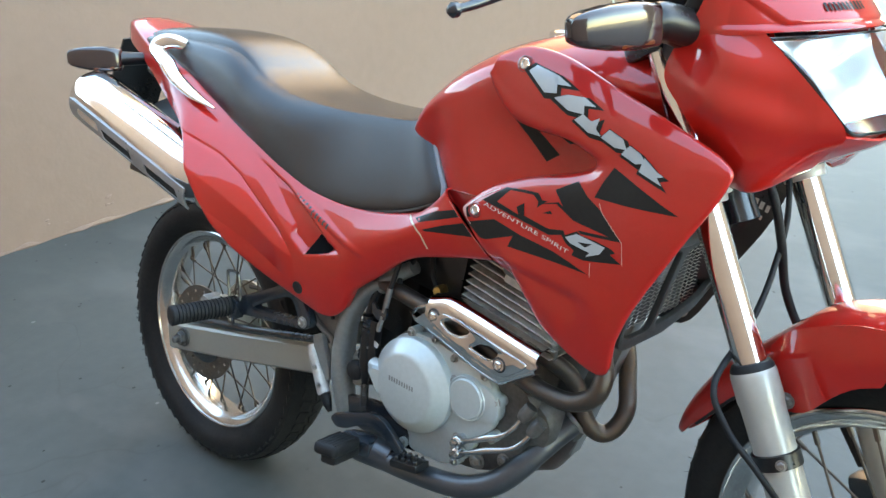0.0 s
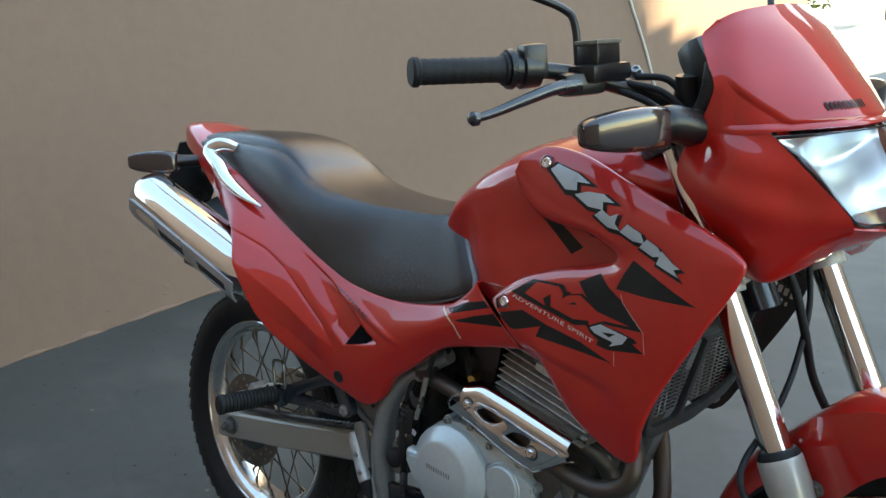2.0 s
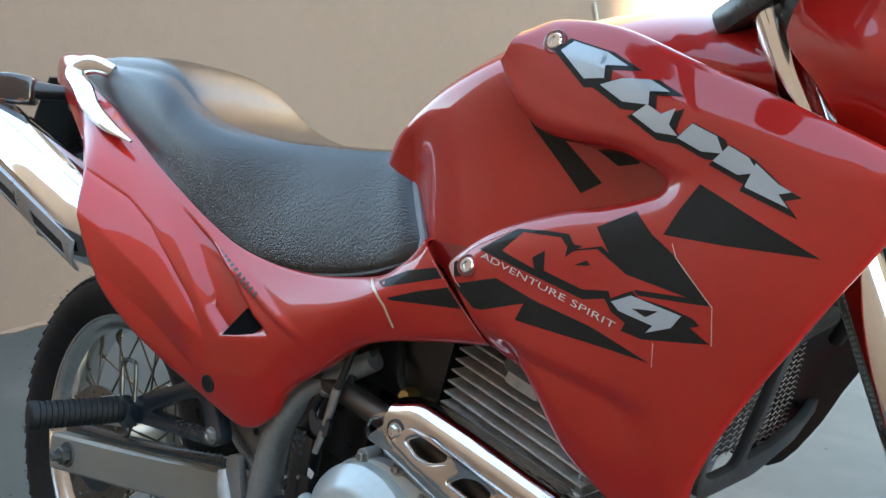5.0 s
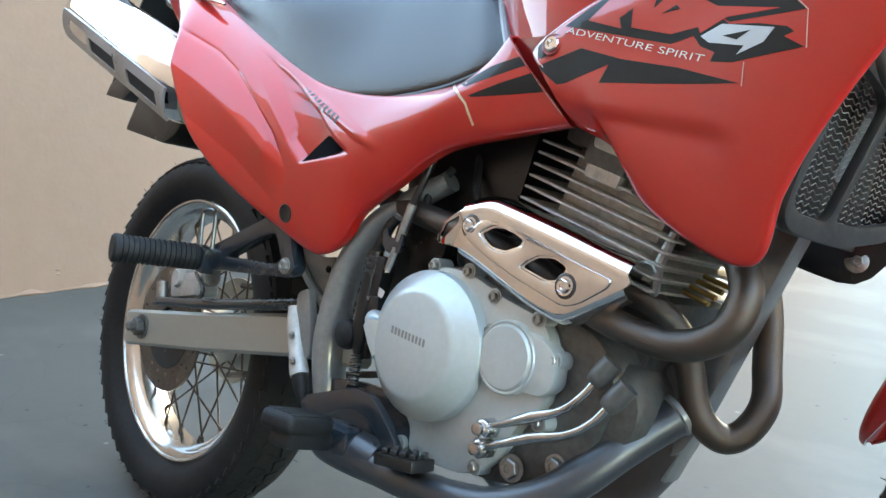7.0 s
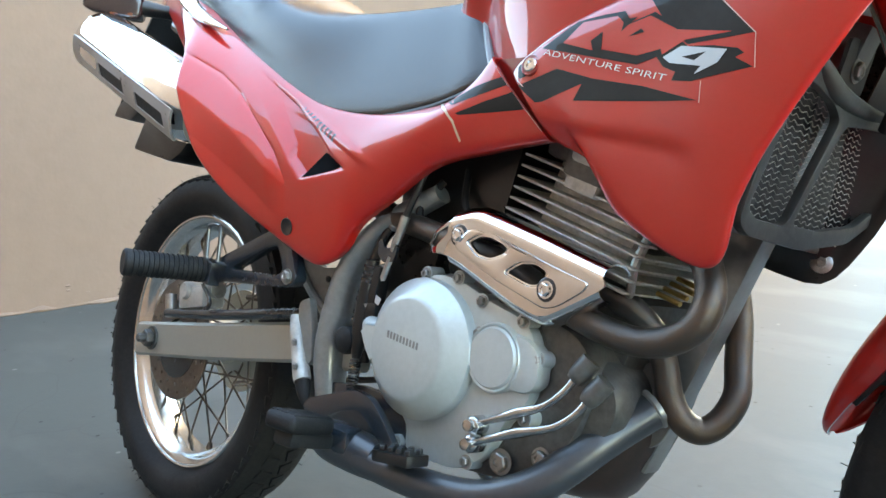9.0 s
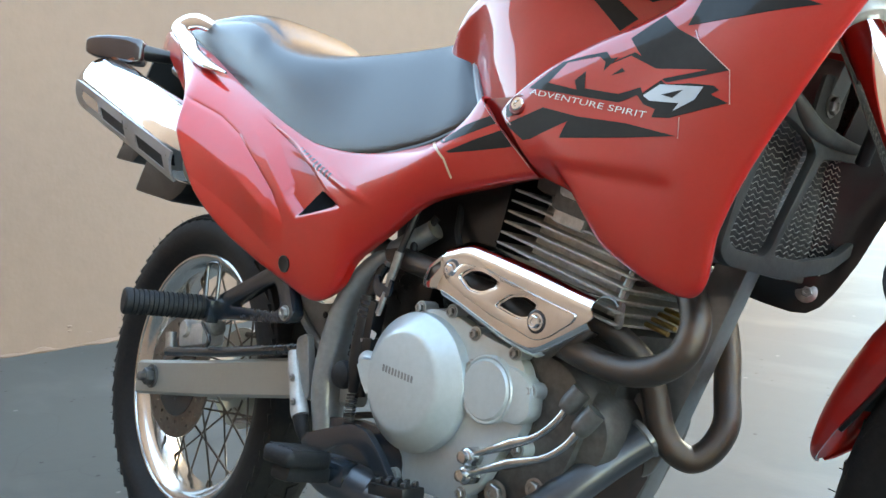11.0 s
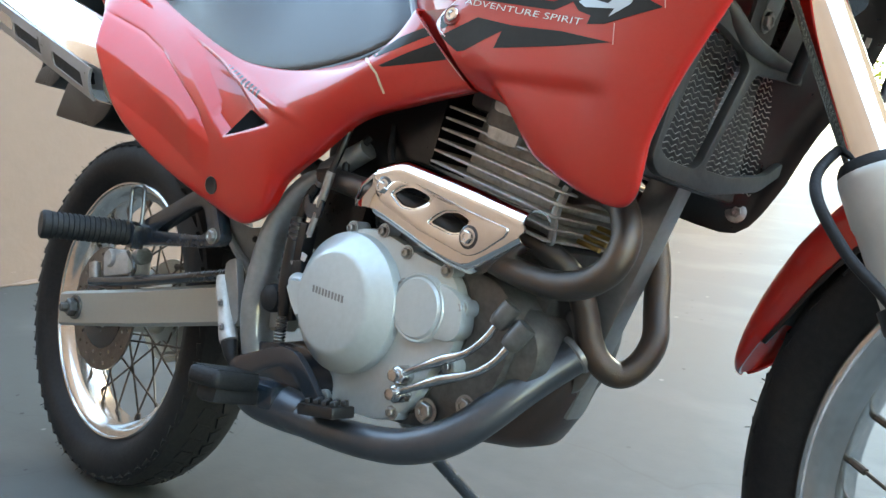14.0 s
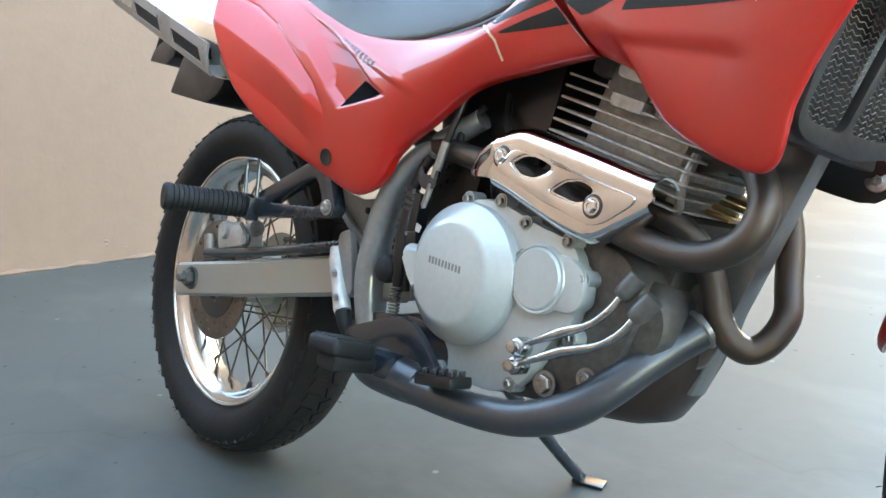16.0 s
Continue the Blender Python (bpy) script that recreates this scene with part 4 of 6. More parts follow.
    cyl = part("cylinder", box((0.13, 0.15, 0.13), m @ pose(0, 0, 0.06), 0.012), FIN, case, "grey finned air-cooled cylinder")
    part("cylinder_base", box((0.150, 0.13, 0.10), m @ pose(0.028, 0.0, -0.035), 0.014), CASE_DIRTY, case)
    fin_mesh = None
    for i in range(8):
        z = 0.018 + i * 0.0128
        if fin_mesh is None:
            bm = box((0.184, 0.208, 0.0028), Matrix.Identity(4), 0.001, 1)
            fin_mesh = part("fin", bm, FIN, cyl, matrix=m @ pose(0, 0, z))
        else:
            share(fin_mesh, m @ pose(0, 0, z))
    # cylinder head above the fins
    bm = bmesh.new()
    add_box(bm, (0.15, 0.19, 0.055), m @ pose(0.0, 0, 0.142), 0.01)
    add_box(bm, (0.055, 0.03, 0.06), m @ pose(-0.005, -0.095, 0.133), 0.008)
    add_box(bm, (0.022, 0.022, 0.07), m @ pose(0.045, -0.098, 0.128), 0.005)
    hd = part("cylinder_head", bm, CASE_DIRTY, case, "grimy grey cylinder head")
    part("rocker_boss", box((0.058, 0.03, 0.062), m @ pose(0.002, -0.098, 0.150), 0.010), FIN, hd, "bare pale alloy boss")
    part("rocker_boss", box((0.020, 0.024, 0.075), m @ pose(0.046, -0.098, 0.132), 0.006), FIN, hd)
    part("rocker_boss", box((0.045, 0.02, 0.035), m @ pose(-0.004, -0.097, 0.108), 0.006), FIN, hd)
    # spark lead pipe by the front of the fins
    part("clip", tube([(0.945, -0.085, 0.60), (0.938, -0.09, 0.57), (0.936, -0.088, 0.545), (0.925, -0.08, 0.535)], 0.005, 8), BOLT, case)
    for i in range(4):
        part("stud", tube([(0.948, -0.02 - 0.012 * i, 0.566 - 0.006 * i), (0.978, -0.025 - 0.012 * i, 0.559 - 0.006 * i)], 0.0028, 8, 2), BRASS, case)
    return case


engine_case = engine()


def exhaust():
    # two header pipes: an outer one that sweeps round under the shield, and one that loops low
    a = part("exhaust", tube([(0.93, -0.05, 0.60), (0.975, -0.075, 0.600), (1.015, -0.100, 0.588), (1.036, -0.118, 0.563), (1.040, -0.127, 0.543), (1.032, -0.130, 0.524), (1.013, -0.130, 0.510), (0.987, -0.130, 0.5025), (0.960, -0.130, 0.503), (0.931, -0.130, 0.508), (0.90, -0.128, 0.516), (0.86, -0.125, 0.530), (0.80, -0.122, 0.552), (0.72, -0.12, 0.568), (0.62, -0.115, 0.585), (0.5, -0.12, 0.615)], 0.0143, 20, 120), PIPE, bike, "heat-browned exhaust header pipes with a chromed silencer")
    part("header_pipe", tube([(0.93, 0.01, 0.605), (0.955, 0.030, 0.603), (0.975, 0.036, 0.587), (0.987, 0.035, 0.5644), (0.997, 0.033, 0.5313), (1.006, 0.025, 0.4905), (1.017, 0.010, 0.4568), (1.012, -0.006, 0.4300), (0.998, -0.020, 0.4172), (0.983, -0.034, 0.4263), (0.971, -0.040, 0.4466), (0.962, -0.045, 0.479), (0.952, -0.055, 0.5054), (0.938, -0.070, 0.5238), (0.917, -0.085, 0.538), (0.86, -0.098, 0.553), (0.80, -0.10, 0.56)], 0.0141, 20, 130), PIPE, a, "heat-browned header pipe looping low")
    part("link_pipe", tube([(0.5, -0.12, 0.615), (0.40, -0.15, 0.635), (0.30, -0.175, 0.668), (0.25, -0.178, 0.684)], [0.0143, 0.020, 0.025, 0.03], 20), PIPE, a)
    # chromed heat shield: pressed plate with two diamond slots, rolled top
    outer = rounded([(0.690, 0.560), (0.706, 0.577), (0.738, 0.592), (0.770, 0.5975), (0.80, 0.5925), (0.948, 0.556), (0.952, 0.548), (0.944, 0.541), (0.890, 0.509), (0.875, 0.507), (0.839, 0.516), (0.778, 0.539), (0.738, 0.552), (0.698, 0.552)], 0.006)
    slots = [rounded(q, 0.005) for q in ([(0.772, 0.570), (0.787, 0.578), (0.805, 0.5785), (0.826, 0.570), (0.823, 0.564), (0.805, 0.557), (0.787, 0.559)], [(0.831, 0.545), (0.848, 0.556), (0.867, 0.558), (0.883, 0.5515), (0.875, 0.539), (0.862, 0.537)])] + [[(0.700, 0.561), (0.713, 0.575), (0.735, 0.585), (0.735, 0.577), (0.712, 0.560)]]

    def press(q):
        tail_ = max(0.0, (0.745 - q.x) / 0.04)
        return Vector((q.x, q.y + 0.010 * tail_ * tail_, q.z))
    s = part("heat_shield", plate(outer, slots, -0.157, -0.153, 0.0012, press), CHROME, a, "chromed heat shield with diamond slots")
    # embossed field round the slots
    field = rounded([(0.748, 0.564), (0.772, 0.586), (0.800, 0.5815), (0.934, 0.5485), (0.930, 0.540), (0.902, 0.5205), (0.886, 0.5155), (0.821, 0.534), (0.781, 0.549)], 0.009)
    big = [[((x - cx) * 1.16 + cx, (z - cz) * 1.2 + cz) for x, z in sl] for sl, cx, cz in zip(slots[:2], (0.799, 0.857), (0.568, 0.5475))]
    part("shield_field", plate(field, big, -0.1598, -0.1560, 0.0022), CHROME, s)
    edge = [(0.740, 0.5885), (0.770, 0.5945), (0.800, 0.5895), (0.88, 0.5705), (0.948, 0.5535)]
    part("shield_roll", skin([[(x, -0.1572, z - 0.004) for x, z in edge], [(x, -0.1570, z + 0.002) for x, z in edge], [(x, -0.152, z + 0.010) for x, z in edge], [(x, -0.140, z + 0.0165) for x, z in edge], [(x, -0.122, z + 0.016) for x, z in edge], [(x, -0.110, z + 0.009) for x, z in edge]], 30, 18, 0.002), CHROME, s, sharp=60)
    low = [(0.742, 0.5515), (0.760, 0.5460), (0.778, 0.5395), (0.839, 0.5165), (0.875, 0.5075), (0.890, 0.5095), (0.920, 0.5265), (0.946, 0.5420)]
    part("shield_flange", skin([[(x, -0.1560, z + 0.0010) for x, z in low], [(x, -0.1545, z - 0.0022) for x, z in low], [(x, -0.1480, z - 0.0062) for x, z in low], [(x, -0.1360, z - 0.0085) for x, z in low]], 40, 10, 0.0015), CHROME, s, sharp=60)
    bolt((0.755, -0.158, 0.576), (0, -1, 0), 0.0068, 0.006, s, CHROME)
    # dark flat rings paint the shade of the recesses round the shield bolts
    for x, y, z in ((0.755, -0.157, 0.576), (0.887, -0.1592, 0.535)):
        part("washer", lathe([(0.0125, -0.001), (0.0125, 0.0004), (0.0112, 0.001), (0, 0.001)], (x, y, z), (0, -1, 0), 26), SATIN, s)
    bolt((0.887, -0.1602, 0.535), (0, -1, 0), 0.0068, 0.006, s, CHROME)
    # silencer
    f, r = Vector((0.215, -0.183, 0.695)), Vector((-0.199, -0.205, 0.842))
    ln = (r - f).length
    bm = lathe([(0.024, -0.03), (0.030, -0.01), (0.046, 0.02), (0.0555, 0.05), (0.0585, 0.075), (0.0585, ln - 0.035), (0.0565, ln - 0.012), (0.051, ln - 0.003), (0.043, ln), (0.030, ln), (0.030, ln - 0.006), (0.026, ln - 0.03), (0, ln - 0.03)], f, r - f, 56)
    can = part("silencer", bm, CHROME, a, "chromed silencer with slotted cover", sharp=50)
    axis = (r - f).normalized()
    out = Vector((0.12, -0.88, -0.44))
    out = (out - axis * out.dot(axis)).normalized()
    side = axis.cross(out)
    # dull side strip, cut with two long slots, each over a dark backing plate
    R = 0.0588

    def roll(q):
        w = out * math.cos(q.z / R) + side * math.sin(q.z / R)
        return f + axis * q.x + w * (R - q.y)
    slots = [rounded([(k - 0.056, -0.0105), (k + 0.050, -0.0105), (k + 0.056, 0.0105), (k - 0.050, 0.0105)], 0.004) for k in (0.088, 0.243)]
    # close-set points along the rim let the strip follow the round shell
    n = 12
    ends = (0.012, ln - 0.022)
    rim = [(ends[0] + (ends[1] - ends[0]) * i / 30, -0.025) for i in range(31)] + [(ends[1], -0.025 + 0.05 * i / n) for i in range(1, n)] + [(ends[1] - (ends[1] - ends[0]) * i / 30, 0.025) for i in range(31)] + [(ends[0], 0.025 - 0.05 * i / n) for i in range(1, n)]
    part("side_strip", plate(rim, slots, -0.0042, 0.0, 0.0, roll), mat("dull_grey_strip", (0.34, 0.34, 0.335), 0.3, 0.45, second=(0.27, 0.265, 0.26)), can, sharp=45)
    for k in (0.088, 0.243):
        part("slot", plate(rounded([(k - 0.058, -0.0125), (k + 0.058, -0.0125), (k + 0.058, 0.0125), (k - 0.058, 0.0125)], 0.004), (), -0.0028, 0.001, 0.0, roll), RUBBER, can)
    # outlet
    o = r + Vector((0.006, -0.006, 0.012))
    part("outlet", lathe([(0.019, -0.02), (0.019, 0.006), (0.0165, 0.006), (0.0165, -0.02)], o, axis, 24), PIPE, can)
    # ridge line along the can
    up = Vector((0.25, -0.5, 0.83))
    up = (up - axis * up.dot(axis)).normalized()
    part("seam", tube([f + axis * 0.05 + up * 0.0583, f + axis * (ln - 0.03) + up * 0.0583], 0.0018, 6, 2), CHROME, can)
    # hanger bracket and heat-browned joint
    part("joint", lathe([(0.034, -0.06), (0.044, -0.02), (0.046, 0.0), (0.034, 0.004)], f, r - f, 30), ALLOY, a)
    return a


exhaust()


def plumbing():
    """Hoses, carburettor, airbox and wiring behind the engine."""
    b = part("airbox", box((0.19, 0.17, 0.16), pose(0.665, 0.0, 0.665, 0, 10, 0), 0.02), BLACK, bike, "black airbox and carburettor behind the engine")
    part("carburettor", lathe([(0.03, -0.05), (0.034, -0.03), (0.034, 0.03), (0.028, 0.05)], (0.735, -0.02, 0.60), (0.3, 1, 0), 24), BLACK, b)
    part("float_bowl", box((0.05, 0.05, 0.05), pose(0.735, -0.045, 0.575), 0.01), CASE_DIRTY, b)
    part("brass_jet", lathe([(0.010, 0), (0.010, 0.018), (0.007, 0.024), (0, 0.025)], (0.712, -0.085, 0.595), (0.2, -1, 0.1), 8), BRASS, b)
    part("starter_motor", lathe([(0.03, -0.05), (0.033, -0.045), (0.033, 0.03), (0.02, 0.04), (0, 0.04)], (0.70, -0.05, 0.548), (0, -1, 0), 26), SATIN, b)
    cable = part("clutch_cable", tube([(0.655, -0.125, 0.66), (0.648, -0.132, 0.62), (0.640, -0.136, 0.590)], 0.0045, 10), BLACK, bike, "black cables with a plated adjuster")
    part("adjuster", tube([(0.640, -0.136, 0.590), (0.634, -0.138, 0.560), (0.630, -0.139, 0.545)], [0.0058, 0.0052, 0.004], 10, 8), BOLT, cable)
    part("cable_end", tube([(0.628, -0.139, 0.538), (0.620, -0.14, 0.51)], 0.004, 8, 3), BOLT, cable)
    part("cable_bracket", plate(rounded([(0.604, 0.5545), (0.610, 0.5600), (0.616, 0.5480), (0.629, 0.5490), (0.634, 0.5560), (0.640, 0.5530), (0.637, 0.5330), (0.618, 0.5300), (0.606, 0.5390)], 0.004), (), -0.142, -0.138), SATIN, cable)
    part("engine_backing", box((0.10, 0.16, 0.16), pose(0.60, 0.0, 0.56, 0, 10, 0), 0.02), BLACK, b)
    w = part("wiring_loom", tube([(0.628, -0.10, 0.60), (0.60, -0.118, 0.575), (0.588, -0.125, 0.545), (0.580, -0.128, 0.50), (0.588, -0.128, 0.44), (0.592, -0.125, 0.40)], 0.007, 10), BLACK, bike, "black wiring loom with tape and connectors")
    part("connector", box((0.026, 0.02, 0.05), pose(0.598, -0.13, 0.50, 0, 6, 0), 0.003), BLACK, w)
    part("connector", box((0.024, 0.018, 0.03), pose(0.604, -0.132, 0.462, 0, -8, 0), 0.003), BLACK, w)
    part("tag", plate(rounded([(0.606, 0.520), (0.622, 0.522), (0.620, 0.508), (0.604, 0.505)], 0.002), (), -0.136, -0.135), TEXT_FILM, w)
    part("tag", plate(rounded([(0.608, 0.489), (0.620, 0.485), (0.616, 0.476), (0.606, 0.480)], 0.002), (), -0.138, -0.137), TEXT_FILM, w)
    # ribbed rubber sleeve and tape rings on the loom
    ring = None
    for k in range(9):
        t = k / 8
        at = Matrix.Translation((0.592 - 0.009 * t, -0.134, 0.522 - 0.070 * t)) @ pose(0, 0, 0, 0, 10, 0)
        if ring is None:
            ring = part("tape_ring", lathe([(0.0085, -0.0028), (0.0118, -0.0022), (0.0118, 0.0022), (0.0085, 0.0028)], (0, 0, 0), (0, 0, 1), 16, True), SATIN, w, matrix=at)
        elif k not in (3, 6):
            share(ring, at)
    part("hose_clip", lathe([(0.0085, -0.003), (0.0105, -0.002), (0.0105, 0.002), (0.0085, 0.003)], (0.592, -0.133, 0.474), (0.2, 0, 1), 16, True), BOLT, w)
    part("hose_clip", lathe([(0.009, -0.004), (0.0105, -0.003), (0.0105, 0.003), (0.009, 0.004)], (0.603, -0.116, 0.578), (0.5, -0.3, 0.8), 16, True), BOLT, w)
    for p in ([(0.66, -0.10, 0.64), (0.64, -0.115, 0.60), (0.66, -0.105, 0.57), (0.69, -0.10, 0.56)], [(0.68, -0.08, 0.66), (0.70, -0.1, 0.62), (0.71, -0.10, 0.60)]):
        part("hose", tube(p, 0.005, 8), RUBBER, w)
    # shock absorber behind the frame
    part("shock", tube([(0.56, 0, 0.66), (0.50, 0, 0.42)], 0.03, 14, 4), BLACK, bike)


plumbing()


# -- bodywork
def seat():
    # a domed pillion end, a short step down, then a flat rider's seat with a crisp edge
    xs = [-0.21, -0.15, -0.05, 0.05, 0.12, 0.17, 0.21, 0.25, 0.30, 0.36, 0.45, 0.55, 0.65, 0.71, 0.738]
    zt = [0.955, 0.985, 0.993, 0.993, 0.986, 0.973, 0.950, 0.920, 0.898, 0.884, 0.874, 0.871, 0.871, 0.876, 0.866]
    zb = [0.945, 0.950, 0.943, 0.903, 0.865, 0.837, 0.815, 0.793, 0.767, 0.741, 0.714, 0.707, 0.720, 0.739, 0.757]
    ze = [0.940, 0.966, 0.972, 0.967, 0.961, 0.953, 0.936, 0.912, 0.892, 0.878, 0.867, 0.864, 0.865, 0.866, 0.848]
    w = [0.070, 0.094, 0.102, 0.104, 0.103, 0.101, 0.101, 0.102, 0.103, 0.102, 0.099, 0.096, 0.094, 0.094, 0.092]
    wb = [0.080, 0.108, 0.124, 0.134, 0.138, 0.141, 0.144, 0.146, 0.148, 0.150, 0.150, 0.147, 0.142, 0.138, 0.128]
    n = 84
    cols = [[q.x for q in smooth_row([(v, 0, 0) for v in c], n)] for c in (xs, zt, zb, ze, w, wb)]
    rings = []
    for x, t, b, e, a, c in zip(*cols):
        h, d = e - b, c - a
        # steep, padded flank beside the step, splayed towards the tank
        g = max(0.0, min(1.0, (x - 0.26) / 0.26))
        g = g * g * (3 - 2 * g)
        flank = [(c - 0.003, b), (c, b + h * 0.08), (a + d * (0.97 - 0.23 * g), b + h * 0.38), (a + d * (0.84 - 0.41 * g), b + h * 0.68), (a + d * (0.50 - 0.33 * g), b + h * 0.90), (a, e)]
        crown = [(a, e), (a * 0.93, e + (t - e) * 0.45), (a * 0.72, e + (t - e) * 0.80), (a * 0.36, e + (t - e) * 0.97), (0.0, t)]
        half = [(q.x, q.y) for row in (smooth_row([(p[0], p[1], 0) for p in flank], 15), smooth_row([(p[0], p[1], 0) for p in crown], 12)) for q in row]
        # the front end slopes back towards the top
        k = max(0.0, (x - 0.50) / 0.238) ** 2
        ring = [(x - 0.072 * k * max(0.0, (z - 0.772) / 0.1), y, z) for y, z in half]
        rings.append([Vector((a_, -y, z)) for a_, y, z in ring] + [Vector((a_, y, z)) for a_, y, z in ring[-2::-1]])
    bm = loft(rings)
    s = part("seat", bm, SEAT, bike, "long black vinyl seat with grained cover", sharp=55)
    # welt along the lower edge and piping round the front
    bm = bmesh.new()
    for k in (0, -1):
        add_tube(bm, [r[k] + Vector((0, 0, 0.002)) for r in rings[4:]], 0.004, 8, 80)
    part("welt", bm, BLACK, s)
    front = rings[-1]
    bm = bmesh.new()
    add_tube(bm, [q + Vector((-0.003, 0, 0)) for q in front], 0.0048, 8, 90)
    part("piping", bm, mat("grey_piping", (0.22, 0.23, 0.25), 0.3), s)
    return s


seat()


def tank():
    xs = [0.600, 0.640, 0.670, 0.700, 0.750, 0.820, 0.900, 0.980, 1.060, 1.120, 1.160]
    zt = [0.838, 0.893, 0.920, 0.943, 0.974, 1.003, 1.020, 1.026, 1.018, 1.000, 0.970]
    ws = [0.060, 0.096, 0.117, 0.125, 0.135, 0.144, 0.150, 0.152, 0.145, 0.120, 0.080]
    zs = [0.820, 0.858, 0.882, 0.904, 0.932, 0.956, 0.968, 0.965, 0.950, 0.940, 0.925]
    wm = [0.075, 0.088, 0.098, 0.108, 0.134, 0.142, 0.133, 0.118, 0.110, 0.100, 0.075]
    zm = [0.790, 0.805, 0.815, 0.835, 0.850, 0.865, 0.872, 0.872, 0.882, 0.895, 0.905]
    wb = [0.075, 0.082, 0.090, 0.098, 0.126, 0.144, 0.136, 0.118, 0.105, 0.09, 0.06]
    zb = [0.772, 0.772, 0.772, 0.766, 0.755, 0.735, 0.735, 0.775, 0.84, 0.87, 0.89]
    n = 48
    cols = [[q.x for q in smooth_row([(v, 0, 0) for v in c], n)] for c in (xs, zt, ws, zs, wm, zm, wb, zb)]
    rings = []
    for x, t, a, az, m, mz, b, bz in zip(*cols):
        half = [(b, bz), ((b + m) / 2 + 0.001, (bz + mz) / 2), (m, mz), ((a + m) / 2 + 0.003, (az + mz) / 2 + 0.004), (a, az), (a * 0.72, az + (t - az) * 0.66), (a * 0.36, az + (t - az) * 0.93), (0, t)]
        half = [(q.x, q.y) for q in smooth_row([(p[0], p[1], 0) for p in half], 22)]
        rings.append([Vector((x, -y, z)) for y, z in half] + [Vector((x, y, z)) for y, z in half[-2::-1]])
    t = part("fuel_tank", loft(rings), RED, bike, "glossy red fuel tank with dark stripes", sharp=60)
    # filler cap out of sight on the top
    part("filler_cap", lathe([(0, 0.012), (0.03, 0.012), (0.034, 0.008), (0.034, -0.01)], (0.86, 0, 1.008), (0, 0, 1), 30), CHROME, t)
    return t


fuel_tank = tank()

SHROUD_IN = [(0.799, -0.155, 0.755), (0.813, -0.156, 0.7685), (0.856, -0.159, 0.793), (0.918, -0.164, 0.812), (0.969, -0.169, 0.824), (1.004, -0.172, 0.835), (1.020, -0.173, 0.844),
             (1.024, -0.173, 0.856), (1.010, -0.172, 0.867), (0.974, -0.168, 0.881), (0.925, -0.163, 0.888), (0.882, -0.160, 0.899), (0.850, -0.158, 0.928), (0.836, -0.157, 0.952)]
SHROUD_OUT = [(0.862, -0.151, 0.688), (0.912, -0.158, 0.667), (0.960, -0.168, 0.620), (1.055, -0.178, 0.586), (1.076, -0.187, 0.640), (1.098, -0.191, 0.690), (1.145, -0.196, 0.770),
              (1.190, -0.191, 0.850), (1.184, -0.187, 0.877), (1.115, -0.178, 0.910), (1.030, -0.166, 0.945), (0.950, -0.155, 0.978), (0.885, -0.148, 0.990), (0.850, -0.150, 0.982)]


def shroud_rails():
    def between(f, bulge):
        return [tuple(a[k] + (b[k] - a[k]) * f - (bulge if k == 1 else 0) for k in range(3)) for a, b in zip(SHROUD_IN, SHROUD_OUT)]
    c = Vector((0.93, 0, 0.84))
    deep = [(a[0] + (c.x - a[0]) * 0.10, a[1] + 0.045, a[2] + (c.z - a[2]) * 0.10) for a in SHROUD_IN]
    deep[0] = (SHROUD_IN[0][0] - 0.002, SHROUD_IN[0][1] + 0.02, SHROUD_IN[0][2])
    turn_in = [(b[0] + (b[0] - c.x) * 0.004, b[1] + 0.010, b[2] + (b[2] - c.z) * 0.004) for b in SHROUD_OUT]
    return [deep, SHROUD_IN, between(0.3, 0.008), between(0.68, 0.009), SHROUD_OUT, turn_in]


def shroud_fold(q):
    # soft fold below the lettering: the panel steps in, then swells out again
    d = 0.7035 - 0.14 * (q.x - 0.87) - q.z
    fade = max(0.0, min(1.0, (q.x - 0.85) / 0.05)) * max(0.0, min(1.0, (1.052 - q.x) / 0.05))
    fade = fade * fade * (3 - 2 * fade)
    k = max(0.0, min(1.0, d / 0.010)) * max(0.0, 1 - max(0.0, d - 0.010) / 0.10)
    return Vector((q.x, q.y + 0.0044 * k * fade, q.z))


